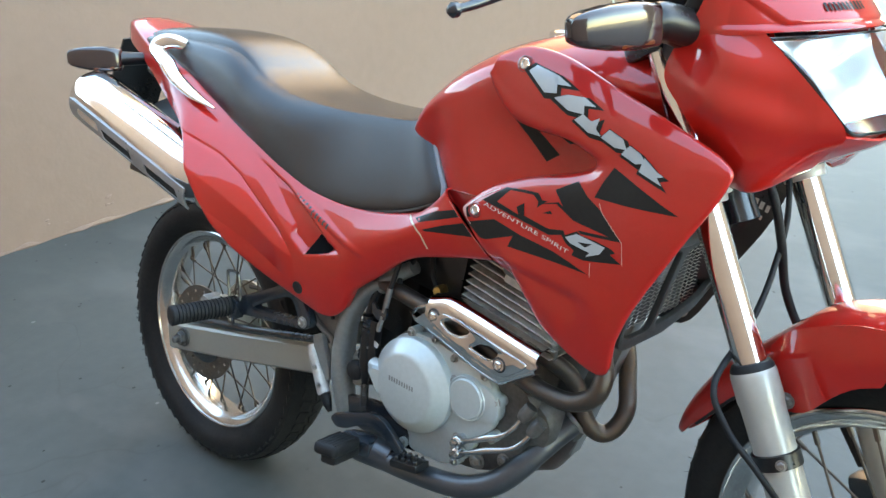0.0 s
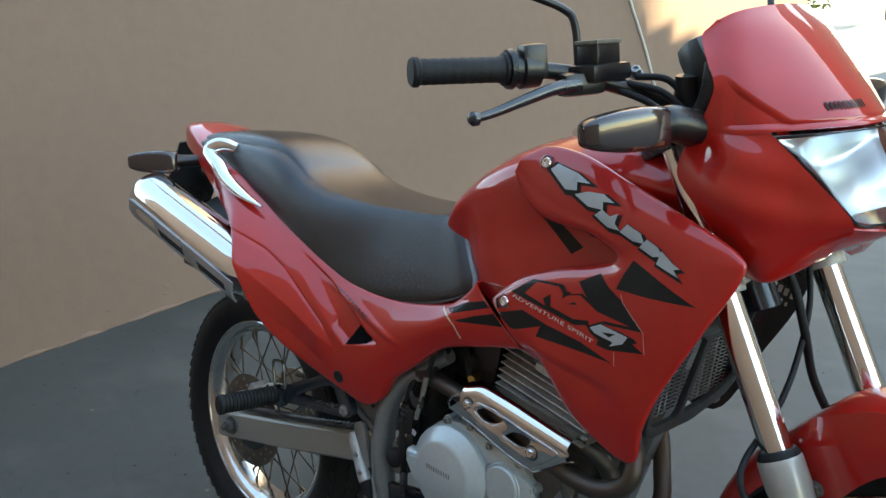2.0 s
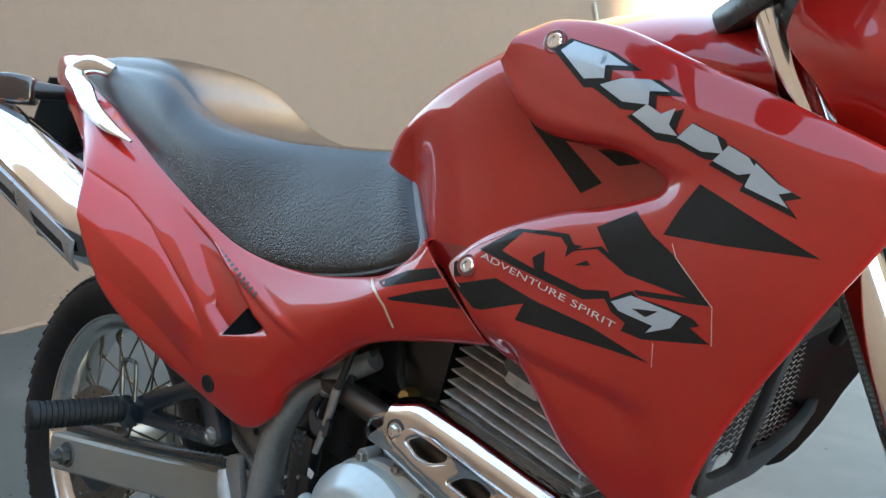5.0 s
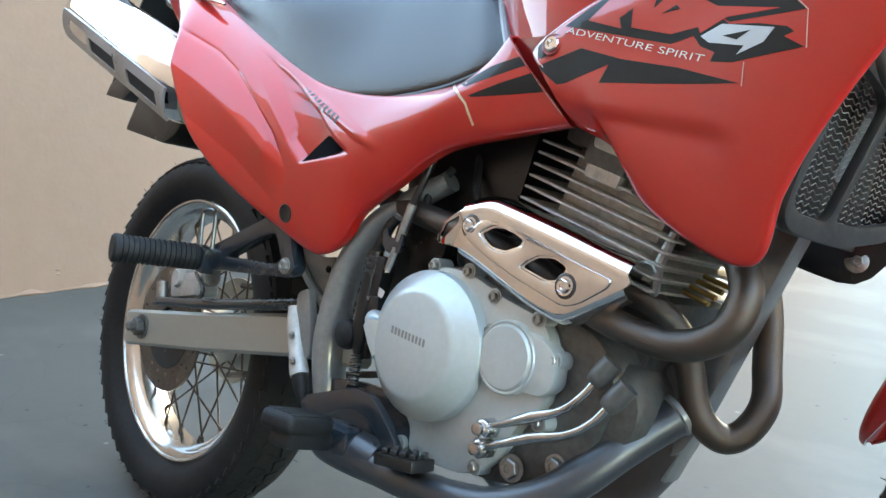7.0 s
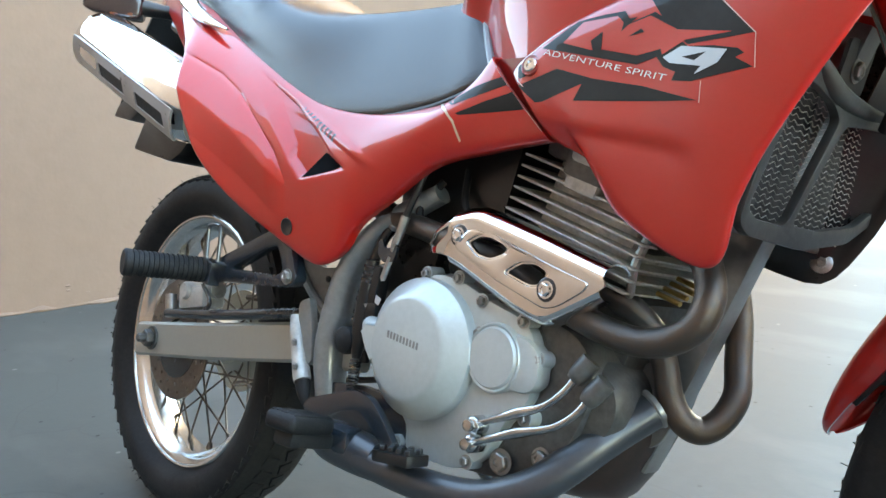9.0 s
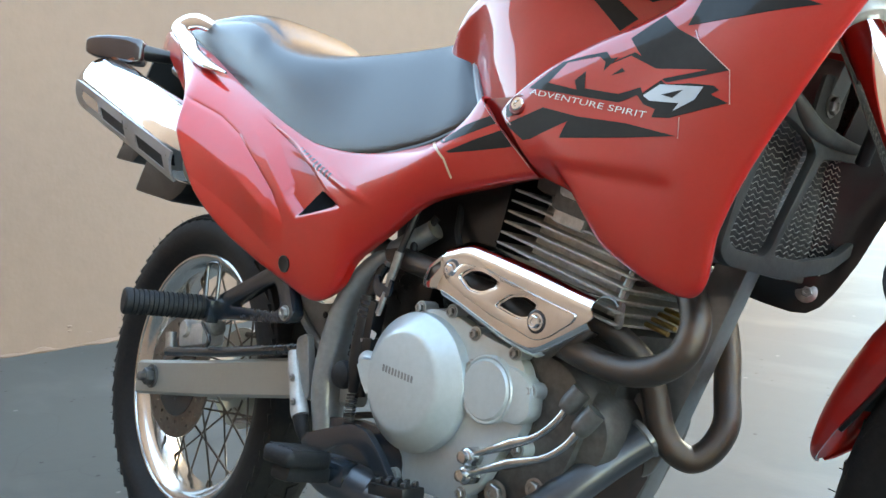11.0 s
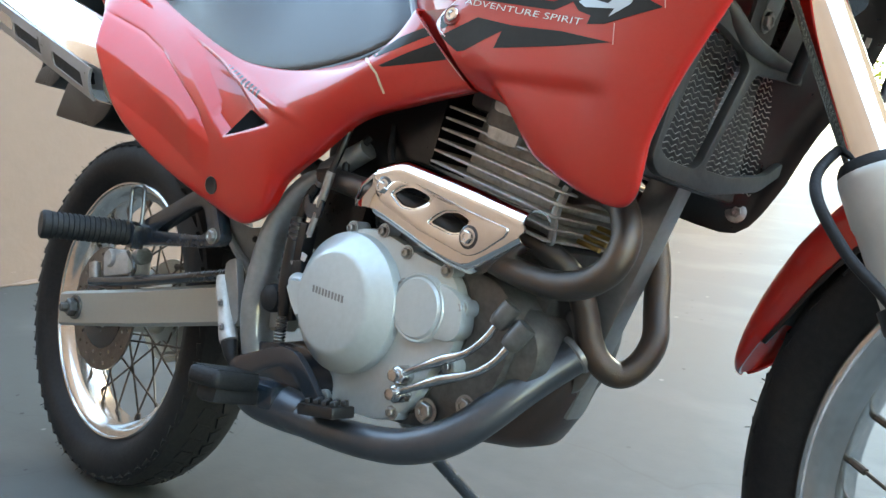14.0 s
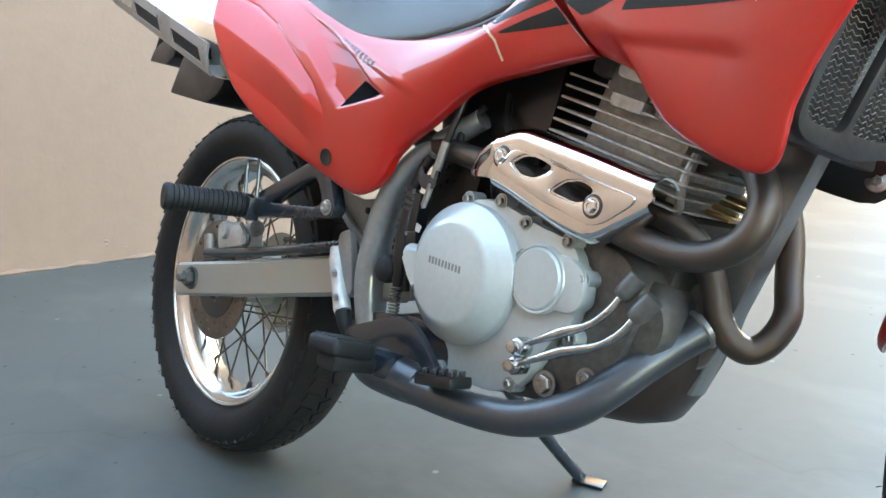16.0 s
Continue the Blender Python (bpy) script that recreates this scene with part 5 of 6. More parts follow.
def shrouds():
    s = part("tank_shroud", skin(shroud_rails(), 180, 80, 0.003, shroud_fold), RED, bike, "glossy red tank shroud with dark and silver graphics", sharp=50)
    part("tank_shroud", mirrored(turned(skin(shroud_rails()[:5], 60, 20, 0.003), Matrix.Translation((-0.004, 0.065, 0.014)))), RED, bike, "glossy red tank shroud with black inner side", sharp=50)
    # recessed strip in the seam between side panel and shroud
    seam = [[(0.752, -0.140, 0.776), (0.800, -0.143, 0.728), (0.845, -0.140, 0.688)], [(0.815, -0.146, 0.775), (0.840, -0.146, 0.735), (0.872, -0.142, 0.695)]]
    part("seam_strip", skin(seam, 24, 6, 0.003), DARK_RED, s)
    part("inner_skin", mirrored(turned(skin(shroud_rails()[:5], 60, 20, 0.002), Matrix.Translation((-0.004, 0.0705, 0.014)))), BLACK, bike, "black inner face of the far shroud")
    # black liner inside the far shroud
    inner = [[(0.935, 0.02, 0.66), (0.985, 0.04, 0.65), (1.02, 0.06, 0.66), (1.035, 0.07, 0.69), (1.055, 0.075, 0.73), (1.08, 0.06, 0.775), (1.11, 0.06, 0.87)],
             [(0.95, 0.07, 0.625), (0.99, 0.085, 0.612), (1.04, 0.10, 0.61), (1.06, 0.105, 0.65), (1.08, 0.11, 0.70), (1.115, 0.11, 0.765), (1.15, 0.105, 0.865)],
             [(0.962, 0.092, 0.604), (1.0, 0.101, 0.591), (1.050, 0.108, 0.586), (1.085, 0.114, 0.634), (1.110, 0.118, 0.689), (1.154, 0.122, 0.766), (1.185, 0.117, 0.853)]]
    ln = part("shroud_liner", skin(inner, 20, 20, 0.003), BLACK, bike, "black plastic liner of the far shroud")
    bolt((1.0450, 0.1005, 0.6065), (0.4, -1, 0.1), 0.0062, 0.005, ln)
    part("washer", lathe([(0.0115, -0.002), (0.0115, 0.001), (0.010, 0.0018), (0, 0.0018)], (1.0450, 0.1005, 0.6065), (0.4, -1, 0.1), 22), BOLT, ln)
    # small pale sticker bars on the liner
    for k, (x, z, w, h) in enumerate(((1.128, 0.800, 0.006, 0.011), (1.137, 0.796, 0.006, 0.011), (1.146, 0.792, 0.006, 0.011), (1.155, 0.788, 0.005, 0.010), (1.139, 0.778, 0.004, 0.007), (1.147, 0.774, 0.003, 0.006))):
        part("sticker_bar", box((w, 0.0012, h), pose(x, 0.094, z, 8, 14, 12), 0.0), TEXT_FILM, ln)
    return s


shroud = shrouds()


def side_panels():
    top = [(-0.06, -0.120, 0.945), (0.06, -0.133, 0.900), (0.13, -0.138, 0.865), (0.19, -0.142, 0.835), (0.25, -0.146, 0.805), (0.31, -0.149, 0.777), (0.37, -0.151, 0.750), (0.44, -0.152, 0.724), (0.505, -0.152, 0.711), (0.56, -0.151, 0.707), (0.61, -0.150, 0.709), (0.66, -0.149, 0.716), (0.70, -0.148, 0.726), (0.735, -0.148, 0.748), (0.760, -0.150, 0.773)]
    bot = [(-0.04, -0.137, 0.915), (0.10, -0.188, 0.832), (0.165, -0.215, 0.785), (0.205, -0.228, 0.728), (0.250, -0.228, 0.660), (0.300, -0.212, 0.612), (0.360, -0.190, 0.573), (0.440, -0.172, 0.539), (0.505, -0.162, 0.5185), (0.546, -0.158, 0.537), (0.570, -0.156, 0.575), (0.622, -0.154, 0.612), (0.687, -0.151, 0.656), (0.770, -0.147, 0.6765), (0.850, -0.148, 0.690)]

    def mid(f, bulge):
        return [tuple(a[k] + (b[k] - a[k]) * f - (bulge * math.sin(math.pi * (i + 1) / 16) ** 0.7 if k == 1 else 0) for k in range(3)) for i, (a, b) in enumerate(zip(top, bot))]
    turn_in = [(a[0], a[1] + 0.012, a[2] + 0.004) for a in top]
    turn_low = [(a[0], a[1] + 0.014, a[2] - 0.001) for a in bot]
    rails = [turn_in, top, mid(0.20, 0.018), mid(0.42, 0.023), mid(0.72, 0.015), bot, turn_low]

    # pressed lines in x and z: the tilted facet's two edges, the scoop's two edges and the raised crease
    upper = [(0.13, 0.805), (0.174, 0.788), (0.244, 0.762), (0.301, 0.732), (0.356, 0.692), (0.410, 0.651), (0.445, 0.612)]
    lower = [(0.13, 0.762), (0.204, 0.735), (0.249, 0.715), (0.338, 0.671), (0.402, 0.634), (0.445, 0.608)]
    scoop = [(0.285, 0.768), (0.337, 0.732), (0.377, 0.701), (0.439, 0.644), (0.470, 0.619), (0.57, 0.637)]
    brow = [(0.285, 0.785), (0.336, 0.761), (0.405, 0.729), (0.454, 0.703), (0.527, 0.656), (0.57, 0.634)]
    crease = [(0.37, 0.728), (0.425, 0.712), (0.488, 0.692), (0.567, 0.661), (0.62, 0.641)]

    def along(line, x):
        for (x0, z0), (x1, z1) in zip(line, line[1:]):
            if x0 <= x <= x1:
                return z0 + (z1 - z0) * (x - x0) / (x1 - x0)
        return None

    def clamp(v):
        return max(0.0, min(1.0, v))

    def press(q):
        move = 0.0
        hi, lo = along(upper, q.x), along(lower, q.x)
        if hi is not None and lo is not None:
            fade = clamp((0.445 - q.x) / 0.035) * clamp((q.x - 0.13) / 0.05)
            if q.z < lo:
                k = clamp(1 - (lo - q.z) / 0.05)
            else:
                k = clamp(1 - (q.z - lo) / max(0.004, hi - lo))
            move -= 0.010 * k * fade
            move += 0.0022 * math.exp(-((q.z - hi - 0.002) / 0.003) ** 2) * fade
        z, low = along(brow, q.x), along(scoop, q.x)
        if z is not None:
            deep = 0.015 * clamp((q.x - 0.285) / 0.20) * clamp((0.565 - q.x) / 0.03)
            move += deep * clamp((z - q.z) / 0.006) * clamp((q.z - low) / (0.024 if q.x < 0.44 else 0.010))
        z = along(crease, q.x)
        if z is not None:
            move -= 0.0030 * clamp((q.x - 0.37) / 0.06) * clamp((0.62 - q.x) / 0.05) * math.exp(-((q.z - z) / 0.0055) ** 2)
        return Vector((q.x, q.y + move, q.z))
    p = part("side_panel", skin(rails, 320, 170, 0.003, press), RED, bike, "glossy red side panel with a pressed crease and vent", sharp=50)
    part("side_panel", mirrored(skin(rails, 50, 18, 0.003)), RED, bike, "glossy red side panel", sharp=50)
    return p


side_panel = side_panels()


def tail():
    sts = [(-0.300, 0.045, 0.984, 0.040, 0.999, 1.003), (-0.275, 0.066, 0.968, 0.058, 0.998, 1.007), (-0.225, 0.088, 0.948, 0.078, 0.990, 1.004), (-0.15, 0.110, 0.924, 0.100, 0.968, 0.992), (-0.07, 0.126, 0.880, 0.116, 0.940, 0.975), (0.0, 0.138, 0.835, 0.126, 0.915, 0.95), (0.06, 0.146, 0.79, 0.134, 0.88, 0.92)]
    rails = [[(x, -a, z0), (x, -(a + b) / 2 - 0.003, (z0 + z1) / 2 + 0.004), (x, -b, z1), (x, -b * 0.5, z1 + (z2 - z1) * 0.75), (x, 0, z2), (x, b * 0.5, z1 + (z2 - z1) * 0.75), (x, b, z1), (x, (a + b) / 2 + 0.003, (z0 + z1) / 2 + 0.004), (x, a, z0)] for x, a, z0, b, z1, z2 in sts]
    t = part("tail_cowl", skin(rails, 50, 36, 0.003), RED, bike, "red tail cowl behind the seat", sharp=50)
    # cast grab rails
    path = [(0.030, -0.120, 0.955), (0.012, -0.138, 0.962), (-0.008, -0.150, 0.958), (-0.012, -0.16, 0.944), (0.026, -0.165, 0.922), (0.063, -0.168, 0.894), (0.13, -0.17, 0.864), (0.193, -0.168, 0.845)]
    for s in (1, -1):
        part("grab_rail", tube([(x, y * s, z) for x, y, z in path], [0.007, 0.009, 0.010, 0.010, 0.010, 0.009, 0.007, 0.0015], 16, 60, True, 1.6), CHROME if s > 0 else ALLOY, bike, "polished cast grab rail beside the seat")
    # black inner fender and hanging plate holder
    rear_f = part("rear_fender", skin([[(-0.30, -0.07, 0.955), (-0.36, -0.07, 0.86), (-0.415, -0.065, 0.75)], [(-0.305, 0, 0.965), (-0.37, 0, 0.87), (-0.43, 0, 0.755)], [(-0.30, 0.07, 0.955), (-0.36, 0.07, 0.86), (-0.415, 0.065, 0.75)]], 16, 12, 0.004), BLACK, bike, "black plastic rear fender with mud flap")
    flap = rounded([(-0.272, 0.658), (-0.236, 0.722), (-0.20, 0.77), (-0.03, 0.73), (-0.045, 0.676), (-0.063, 0.656), (-0.103, 0.638)], 0.012)
    part("mud_flap", plate(flap, (), -0.086, 0.075, 0.006), BLACK, rear_f)
    part("reflector_arm", plate(rounded([(-0.392, 0.726), (-0.376, 0.750), (-0.28, 0.79), (-0.27, 0.735), (-0.306, 0.716)], 0.008), (), -0.086, -0.03, 0.004), BLACK, rear_f)
    part("inner_fender", skin([[(0.34, -0.07, 0.62), (0.22, -0.075, 0.70), (0.02, -0.085, 0.76), (-0.2, -0.085, 0.80)], [(0.36, 0, 0.66), (0.22, 0, 0.74), (0.02, 0, 0.79), (-0.2, 0, 0.83)], [(0.34, 0.07, 0.62), (0.22, 0.075, 0.70), (0.02, 0.085, 0.76), (-0.2, 0.085, 0.80)]], 20, 12, 0.004), BLACK, rear_f)
    return t


tail_cowl = tail()


def indicator(name, tip, root, stalk, up, m=None, label="", boot=False):
    """A bullet-shaped indicator: smoked shell, amber lens below, black stalk."""
    tip, root, stalk, up = (Vector(v) for v in (tip, root, stalk, up))
    ax = (tip - root).normalized()
    up = (up - ax * up.dot(ax)).normalized()
    fw = ax.cross(up)
    ln = (tip - root).length
    rings = []
    for f, h, w in ((-0.03, 0.012, 0.010), (0.0, 0.021, 0.016), (0.04, 0.0245, 0.019), (0.3, 0.0265, 0.0205), (0.6, 0.0245, 0.020), (0.82, 0.0205, 0.0170), (0.94, 0.0160, 0.0135), (0.985, 0.0125, 0.0105), (1.0, 0.007, 0.006)):
        c = root + ax * ln * f + up * (0.004 * (f - 0.5))
        rings.append([c + up * (math.copysign(abs(math.sin(t)) ** 0.42, math.sin(t)) * h) + fw * (math.copysign(abs(math.cos(t)) ** 0.42, math.cos(t)) * w) for t in [2 * math.pi * k / 28 for k in range(28)]])
    ob = part(name, loft(rings), SMOKE, bike, label, matrix=m)
    axes = Matrix(((ax.x, fw.x, up.x, 0), (ax.y, fw.y, up.y, 0), (ax.z, fw.z, up.z, 0), (0, 0, 0, 1)))
    bm = box((ln * 0.42, 0.0385, 0.013), Matrix.Translation(root + ax * ln * 0.31 - up * 0.0165) @ axes, 0.005, 3)
    part("lens", bm, AMBER, ob, "dark amber ribbed lens")
    if boot:
        part("mount", tube([root + ax * 0.004, root - ax * 0.012, root - ax * 0.05 - up * 0.012], [0.019, 0.022, 0.022], 20, 10), BLACK, ob)
    part("stalk", tube([root + ax * 0.004, stalk], [0.016, 0.012], 12, 4), BLACK, ob)
    return ob


indicator("rear_indicator", (-0.232, -0.238, 0.911), (-0.160, -0.155, 0.917), (-0.140, -0.090, 0.92), (0, 0, 1), None, "smoked black indicator beside the tail")
indicator("rear_indicator", (-0.232, 0.238, 0.911), (-0.160, 0.155, 0.917), (-0.140, 0.090, 0.92), (0, 0, 1), None, "smoked black indicator beside the tail")


# -- front end: built straight, then turned with the steering
def fork():
    f = part("fork", box((0.05, 0.20, 0.028), Matrix.Translation(fork_at(0.862, 0, -0.034)) @ pose(0, 0, 0, 0, -24.4, 0), 0.009), WHITE_CAST, bike, "telescopic fork with bright tubes and pale sliders", matrix=STEER)
    for s_ in (-1, 1):
        arm = fork_at(0.852, s_ * 0.070, -0.022)
        part("clamp_arm", box((0.050, 0.060, 0.036), Matrix.Translation(arm) @ pose(0, 0, 0, 0, -24.4, 0), 0.012, 3), WHITE_CAST, f)
    part("top_clamp", box((0.06, 0.25, 0.024), Matrix.Translation(fork_at(1.02, 0, -0.012)) @ pose(0, 0, 0, 0, -24.4, 0), 0.008), SATIN, f)
    part("steering_stem", tube([fork_at(0.80, 0, -0.037), fork_at(1.06, 0, -0.037)], 0.024, 16, 3), SATIN, f)
    for s in (-1, 1):
        y = 0.1 * s
        st = part("stanchion", tube([fork_at(0.60, y), fork_at(1.04, y)], 0.0195, 28, 3), STANCHION, f, "bright chromed fork tube")
        part("clamp_collar", tube([fork_at(0.829, y), fork_at(0.833, y), fork_at(0.862, y)], [0.0255, 0.0275, 0.0275], 24, 6), WHITE_CAST, f)
        bolt(fork_at(0.842, y, -0.0) + Vector((-0.03, -0.012 if s < 0 else 0.012, 0.0)), (-0.6, -0.8 * (1 if s < 0 else -1), 0.1), 0.008, 0.012, f)
        sl = bmesh.new()
        p0, p1 = fork_at(0.642, y), fork_at(0.30, y)
        ln = (p1 - p0).length
        add_lathe(sl, [(0.0205, -0.001), (0.0255, 0.0), (0.0275, 0.003), (0.0282, 0.008), (0.0282, 0.040), (0.0268, 0.046), (0.0262, 0.075), (0.0256, 0.12), (0.0250, ln - 0.02), (0.021, ln)], p0, p1 - p0, 36)
        part("slider", sl, SLIDER, f, "pale silver painted fork slider")
        part("dust_seal", lathe([(0.0198, -0.008), (0.0235, -0.007), (0.0268, -0.001), (0.0268, 0.003), (0.0198, 0.003)], p0, p1 - p0, 32, True), RUBBER, f)
        part("axle_lug", box((0.06, 0.03, 0.06), Matrix.Translation((FRONT_AXLE.x - 0.018, FRONT_AXLE.y + y, FRONT_AXLE.z)) @ pose(0, 0, 0, 0, -27, 0), 0.01), SLIDER, f)
    # brake hose clip round the near slider
    c0, c1 = fork_at(0.548, -0.1), fork_at(0.530, -0.1)
    cl = part("hose_clamp", lathe([(0.0255, 0), (0.0290, 0.001), (0.0290, 0.019), (0.0255, 0.02)], c0, c1 - c0, 30, True), BLACK, f)
    bolt(fork_at(0.539, -0.1) + Vector((0.022, -0.025, 0.01)), (0.5, -0.8, 0.2), 0.005, 0.006, cl)
    part("axle", tube([FRONT_AXLE + Vector((0, -0.13, 0)), FRONT_AXLE + Vector((0, 0.13, 0))], 0.01, 14, 2), BOLT, f)
    part("front_caliper", box((0.06, 0.05, 0.09), pose(1.34, 0.085, 0.40, 0, -20, 0), 0.012), SATIN, f)
    # speedometer cable with taped rings, behind the near leg
    sp = part("speedometer_cable", tube([(1.16, 0.05, 0.92), fork_at(0.845, 0.072), fork_at(0.785, 0.045, -0.005), fork_at(0.72, -0.005, -0.02), (1.232, -0.095, 0.672), (1.253, -0.178, 0.632), (1.283, -0.185, 0.585), (1.32, -0.175, 0.545), (1.36, -0.15, 0.48), (1.42, -0.12, 0.38)], 0.0042, 10, 70), RUBBER, f, "black speedometer cable with taped rings")
    hose = [(1.13, 0.0, 0.90), (1.19, -0.01, 0.83), (1.205, 0.0, 0.76), (1.20, 0.03, 0.68), (1.23, 0.05, 0.60), (1.32, 0.06, 0.46)]
    part("front_brake_hose", tube(hose, 0.006, 10, 50), RUBBER, f)
    part("loom", tube([(1.17, -0.03, 0.86), (1.14, -0.02, 0.79), (1.10, -0.0, 0.73)], 0.007, 10), RUBBER, f)
    return f


fork()


def front_fender():
    c = FRONT_AXLE

    def at(phi, r, y):
        return (c.x - math.cos(radians(phi)) * r, c.y + y, c.z + math.sin(radians(phi)) * r)
    # angle behind the axle, crown radius, half width, skirt depth
    st = [(14.4, 0.380, 0.004, 0.001), (15.0, 0.380, 0.014, 0.005), (16.5, 0.380, 0.024, 0.011), (18.5, 0.380, 0.031, 0.018), (23, 0.380, 0.038, 0.028), (30, 0.379, 0.045, 0.039), (40, 0.379, 0.050, 0.045), (50, 0.377, 0.053, 0.047), (57, 0.383, 0.056, 0.050), (63, 0.392, 0.060, 0.055), (68, 0.400, 0.062, 0.064), (76, 0.400, 0.062, 0.062), (88, 0.400, 0.062, 0.052), (102, 0.398, 0.060, 0.044), (120, 0.394, 0.055, 0.04), (140, 0.390, 0.045, 0.03), (152, 0.387, 0.03, 0.016)]
    rails = [[at(p, r - d, -w), at(p, r - d * 0.55, -w * 0.99), at(p, r - d * 0.24, -w * 0.86), at(p, r - d * 0.06, -w * 0.48), at(p, r, 0), at(p, r - d * 0.06, w * 0.48), at(p, r - d * 0.24, w * 0.86), at(p, r - d * 0.55, w * 0.99), at(p, r - d, w)] for p, r, w, d in st]
    f = part("front_fender", skin(rails, 110, 34, 0.003), RED, bike, "glossy red front fender over the tyre", sharp=50, matrix=STEER)
    inner = [[Vector((c.x + (x - c.x) * 0.988, c.y + (y - c.y) * 0.95, c.z + (z - c.z) * 0.988)) for x, y, z in row] for row in rails[4:]]
    part("fender_lining", skin(inner, 60, 24, 0.002), BLACK, f, "dull black underside of the fender")
    for s in (-1, 1):
        y0, y1 = c.y + s * 0.0615, c.y + s * 0.068
        skirt = [[(1.262, y0, 0.660), (1.272, y1, 0.640), (1.277, y1, 0.606)], [(1.285, y0, 0.688), (1.285, y1, 0.650), (1.289, y1, 0.586)], [(1.325, y0, 0.708), (1.322, y1, 0.665), (1.320, y1, 0.594)], [(1.36, y0, 0.722), (1.355, y1, 0.675), (1.349, y1, 0.626)], [(1.395, y0, 0.728), (1.385, y1, 0.69), (1.376, y1, 0.65)], [(1.44, y0, 0.732), (1.42, y1, 0.70), (1.405, y1, 0.664)]]
        part("fender_skirt", skin(skirt, 30, 14, 0.003), RED, f)
    bolt((1.295, c.y - 0.0695, 0.600), (0.1, -1, 0), 0.008, 0.006, f)
    return f


front_fender()


def fairing():
    def full(half):
        return half + [(x, -y, z) for x, y, z in half[-2::-1]]
    cowl = [full(r) for r in (
        [(1.150, -0.092, 1.172), (1.165, -0.055, 1.180), (1.176, 0, 1.183)],
        [(1.141, -0.106, 1.153), (1.180, -0.078, 1.157), (1.203, 0, 1.157)],
        [(1.164, -0.125, 1.124), (1.200, -0.091, 1.126), (1.231, 0, 1.126)],
        [(1.179, -0.130, 1.098), (1.217, -0.100, 1.097), (1.255, 0, 1.098)],
        [(1.176, -0.132, 1.078), (1.2265, -0.104, 1.078), (1.272, 0, 1.078)],
        [(1.164, -0.135, 1.052), (1.236, -0.1065, 1.055), (1.290, 0, 1.056)],
        [(1.160, -0.136, 1.034), (1.241, -0.107, 1.040), (1.302, 0, 1.041)])]

    def brow(q):
        # crease that runs down to the headlight, then along its upper edge
        line = max(1.0515, 1.093 - 0.84 * (q.x - 1.204))
        k = 0.0045 * max(0.0, min(1.0, (line - q.z) / 0.006)) * max(0.0, min(1.0, (q.x - 1.190) / 0.016)) * max(0.0, min(1.0, (q.z - 1.043) / 0.005))
        return Vector((q.x - k * 0.8, q.y - math.copysign(k * 0.6, q.y) * min(1.0, abs(q.y) / 0.08), q.z))
    c = part("fairing", skin(cowl, 140, 110, 0.003, brow), RED, bike, "red fly-screen fairing around the headlight", sharp=50, matrix=TOP)
    for s in (1, -1):
        cheek = [[(x, y * s, z) for x, y, z in r] for r in (
            [(1.150, -0.138, 1.036), (1.198, -0.128, 1.038), (1.241, -0.107, 1.040)],
            [(1.136, -0.144, 0.990), (1.215, -0.146, 1.000), (1.284, -0.092, 0.992)],
            [(1.165, -0.144, 0.952), (1.226, -0.144, 0.962), (1.312, -0.074, 0.955)],
            [(1.182, -0.130, 0.916), (1.236, -0.126, 0.925), (1.322, -0.066, 0.932)],
            [(1.195, -0.117, 0.882), (1.240, -0.116, 0.888), (1.300, -0.058, 0.912)],
            [(1.208, -0.104, 0.862), (1.236, -0.098, 0.862), (1.272, -0.045, 0.886)],
            [(1.215, -0.085, 0.858), (1.233, -0.072, 0.858), (1.252, -0.03, 0.876)])]

        def channel(q):
            # pressed channel that runs forward and down across the cheek
            u = q.x - 1.173
            d = q.z - (1.011 - 0.41 * u)
            k = 0.008 * math.exp(-(d / 0.024) ** 2) * max(0.0, min(1.0, (q.x - 1.145) / 0.03)) * max(0.0, min(1.0, (1.30 - q.x) / 0.03))
            return Vector((q.x - 0.3 * k, q.y + k * s, q.z))
        part("fairing_cheek", skin(cheek, 70, 60, 0.003, channel), RED, c, sharp=50)
    part("fairing_chin", skin([[(1.322, -0.066, 0.932), (1.335, -0.03, 0.926), (1.338, 0, 0.925), (1.335, 0.03, 0.926), (1.322, 0.066, 0.932)], [(1.300, -0.058, 0.912), (1.310, -0.028, 0.910), (1.313, 0, 0.909), (1.310, 0.028, 0.910), (1.300, 0.058, 0.912)], [(1.252, -0.03, 0.876), (1.258, -0.015, 0.882), (1.260, 0, 0.884), (1.258, 0.015, 0.882), (1.252, 0.03, 0.876)]], 24, 10, 0.003), RED, c)
    # headlight: chromed bowl, bulb and clear front glass with a black rim
    g = [full(r) for r in ([(1.243, -0.104, 1.034), (1.285, -0.062, 1.036), (1.304, 0, 1.037)], [(1.287, -0.088, 0.990), (1.318, -0.050, 0.990), (1.330, 0, 0.990)], [(1.322, -0.064, 0.937), (1.332, -0.032, 0.932), (1.336, 0, 0.931)])]
    h = part("headlight", skin(g, 30, 30, 0.003), GLASS, bike, "clear headlight with faceted chrome reflector", matrix=TOP)
    h.visible_shadow = False
    bowl = [full(r) for r in ([(1.240, -0.101, 1.030), (1.262, -0.058, 1.031), (1.268, 0, 1.032)], [(1.270, -0.072, 0.998), (1.238, -0.040, 0.990), (1.225, 0, 0.986)], [(1.314, -0.062, 0.942), (1.300, -0.032, 0.938), (1.296, 0, 0.936)])]
    part("reflector", skin(bowl, 26, 26, 0.002), REFLECTOR, h)
    bm = bmesh.new()
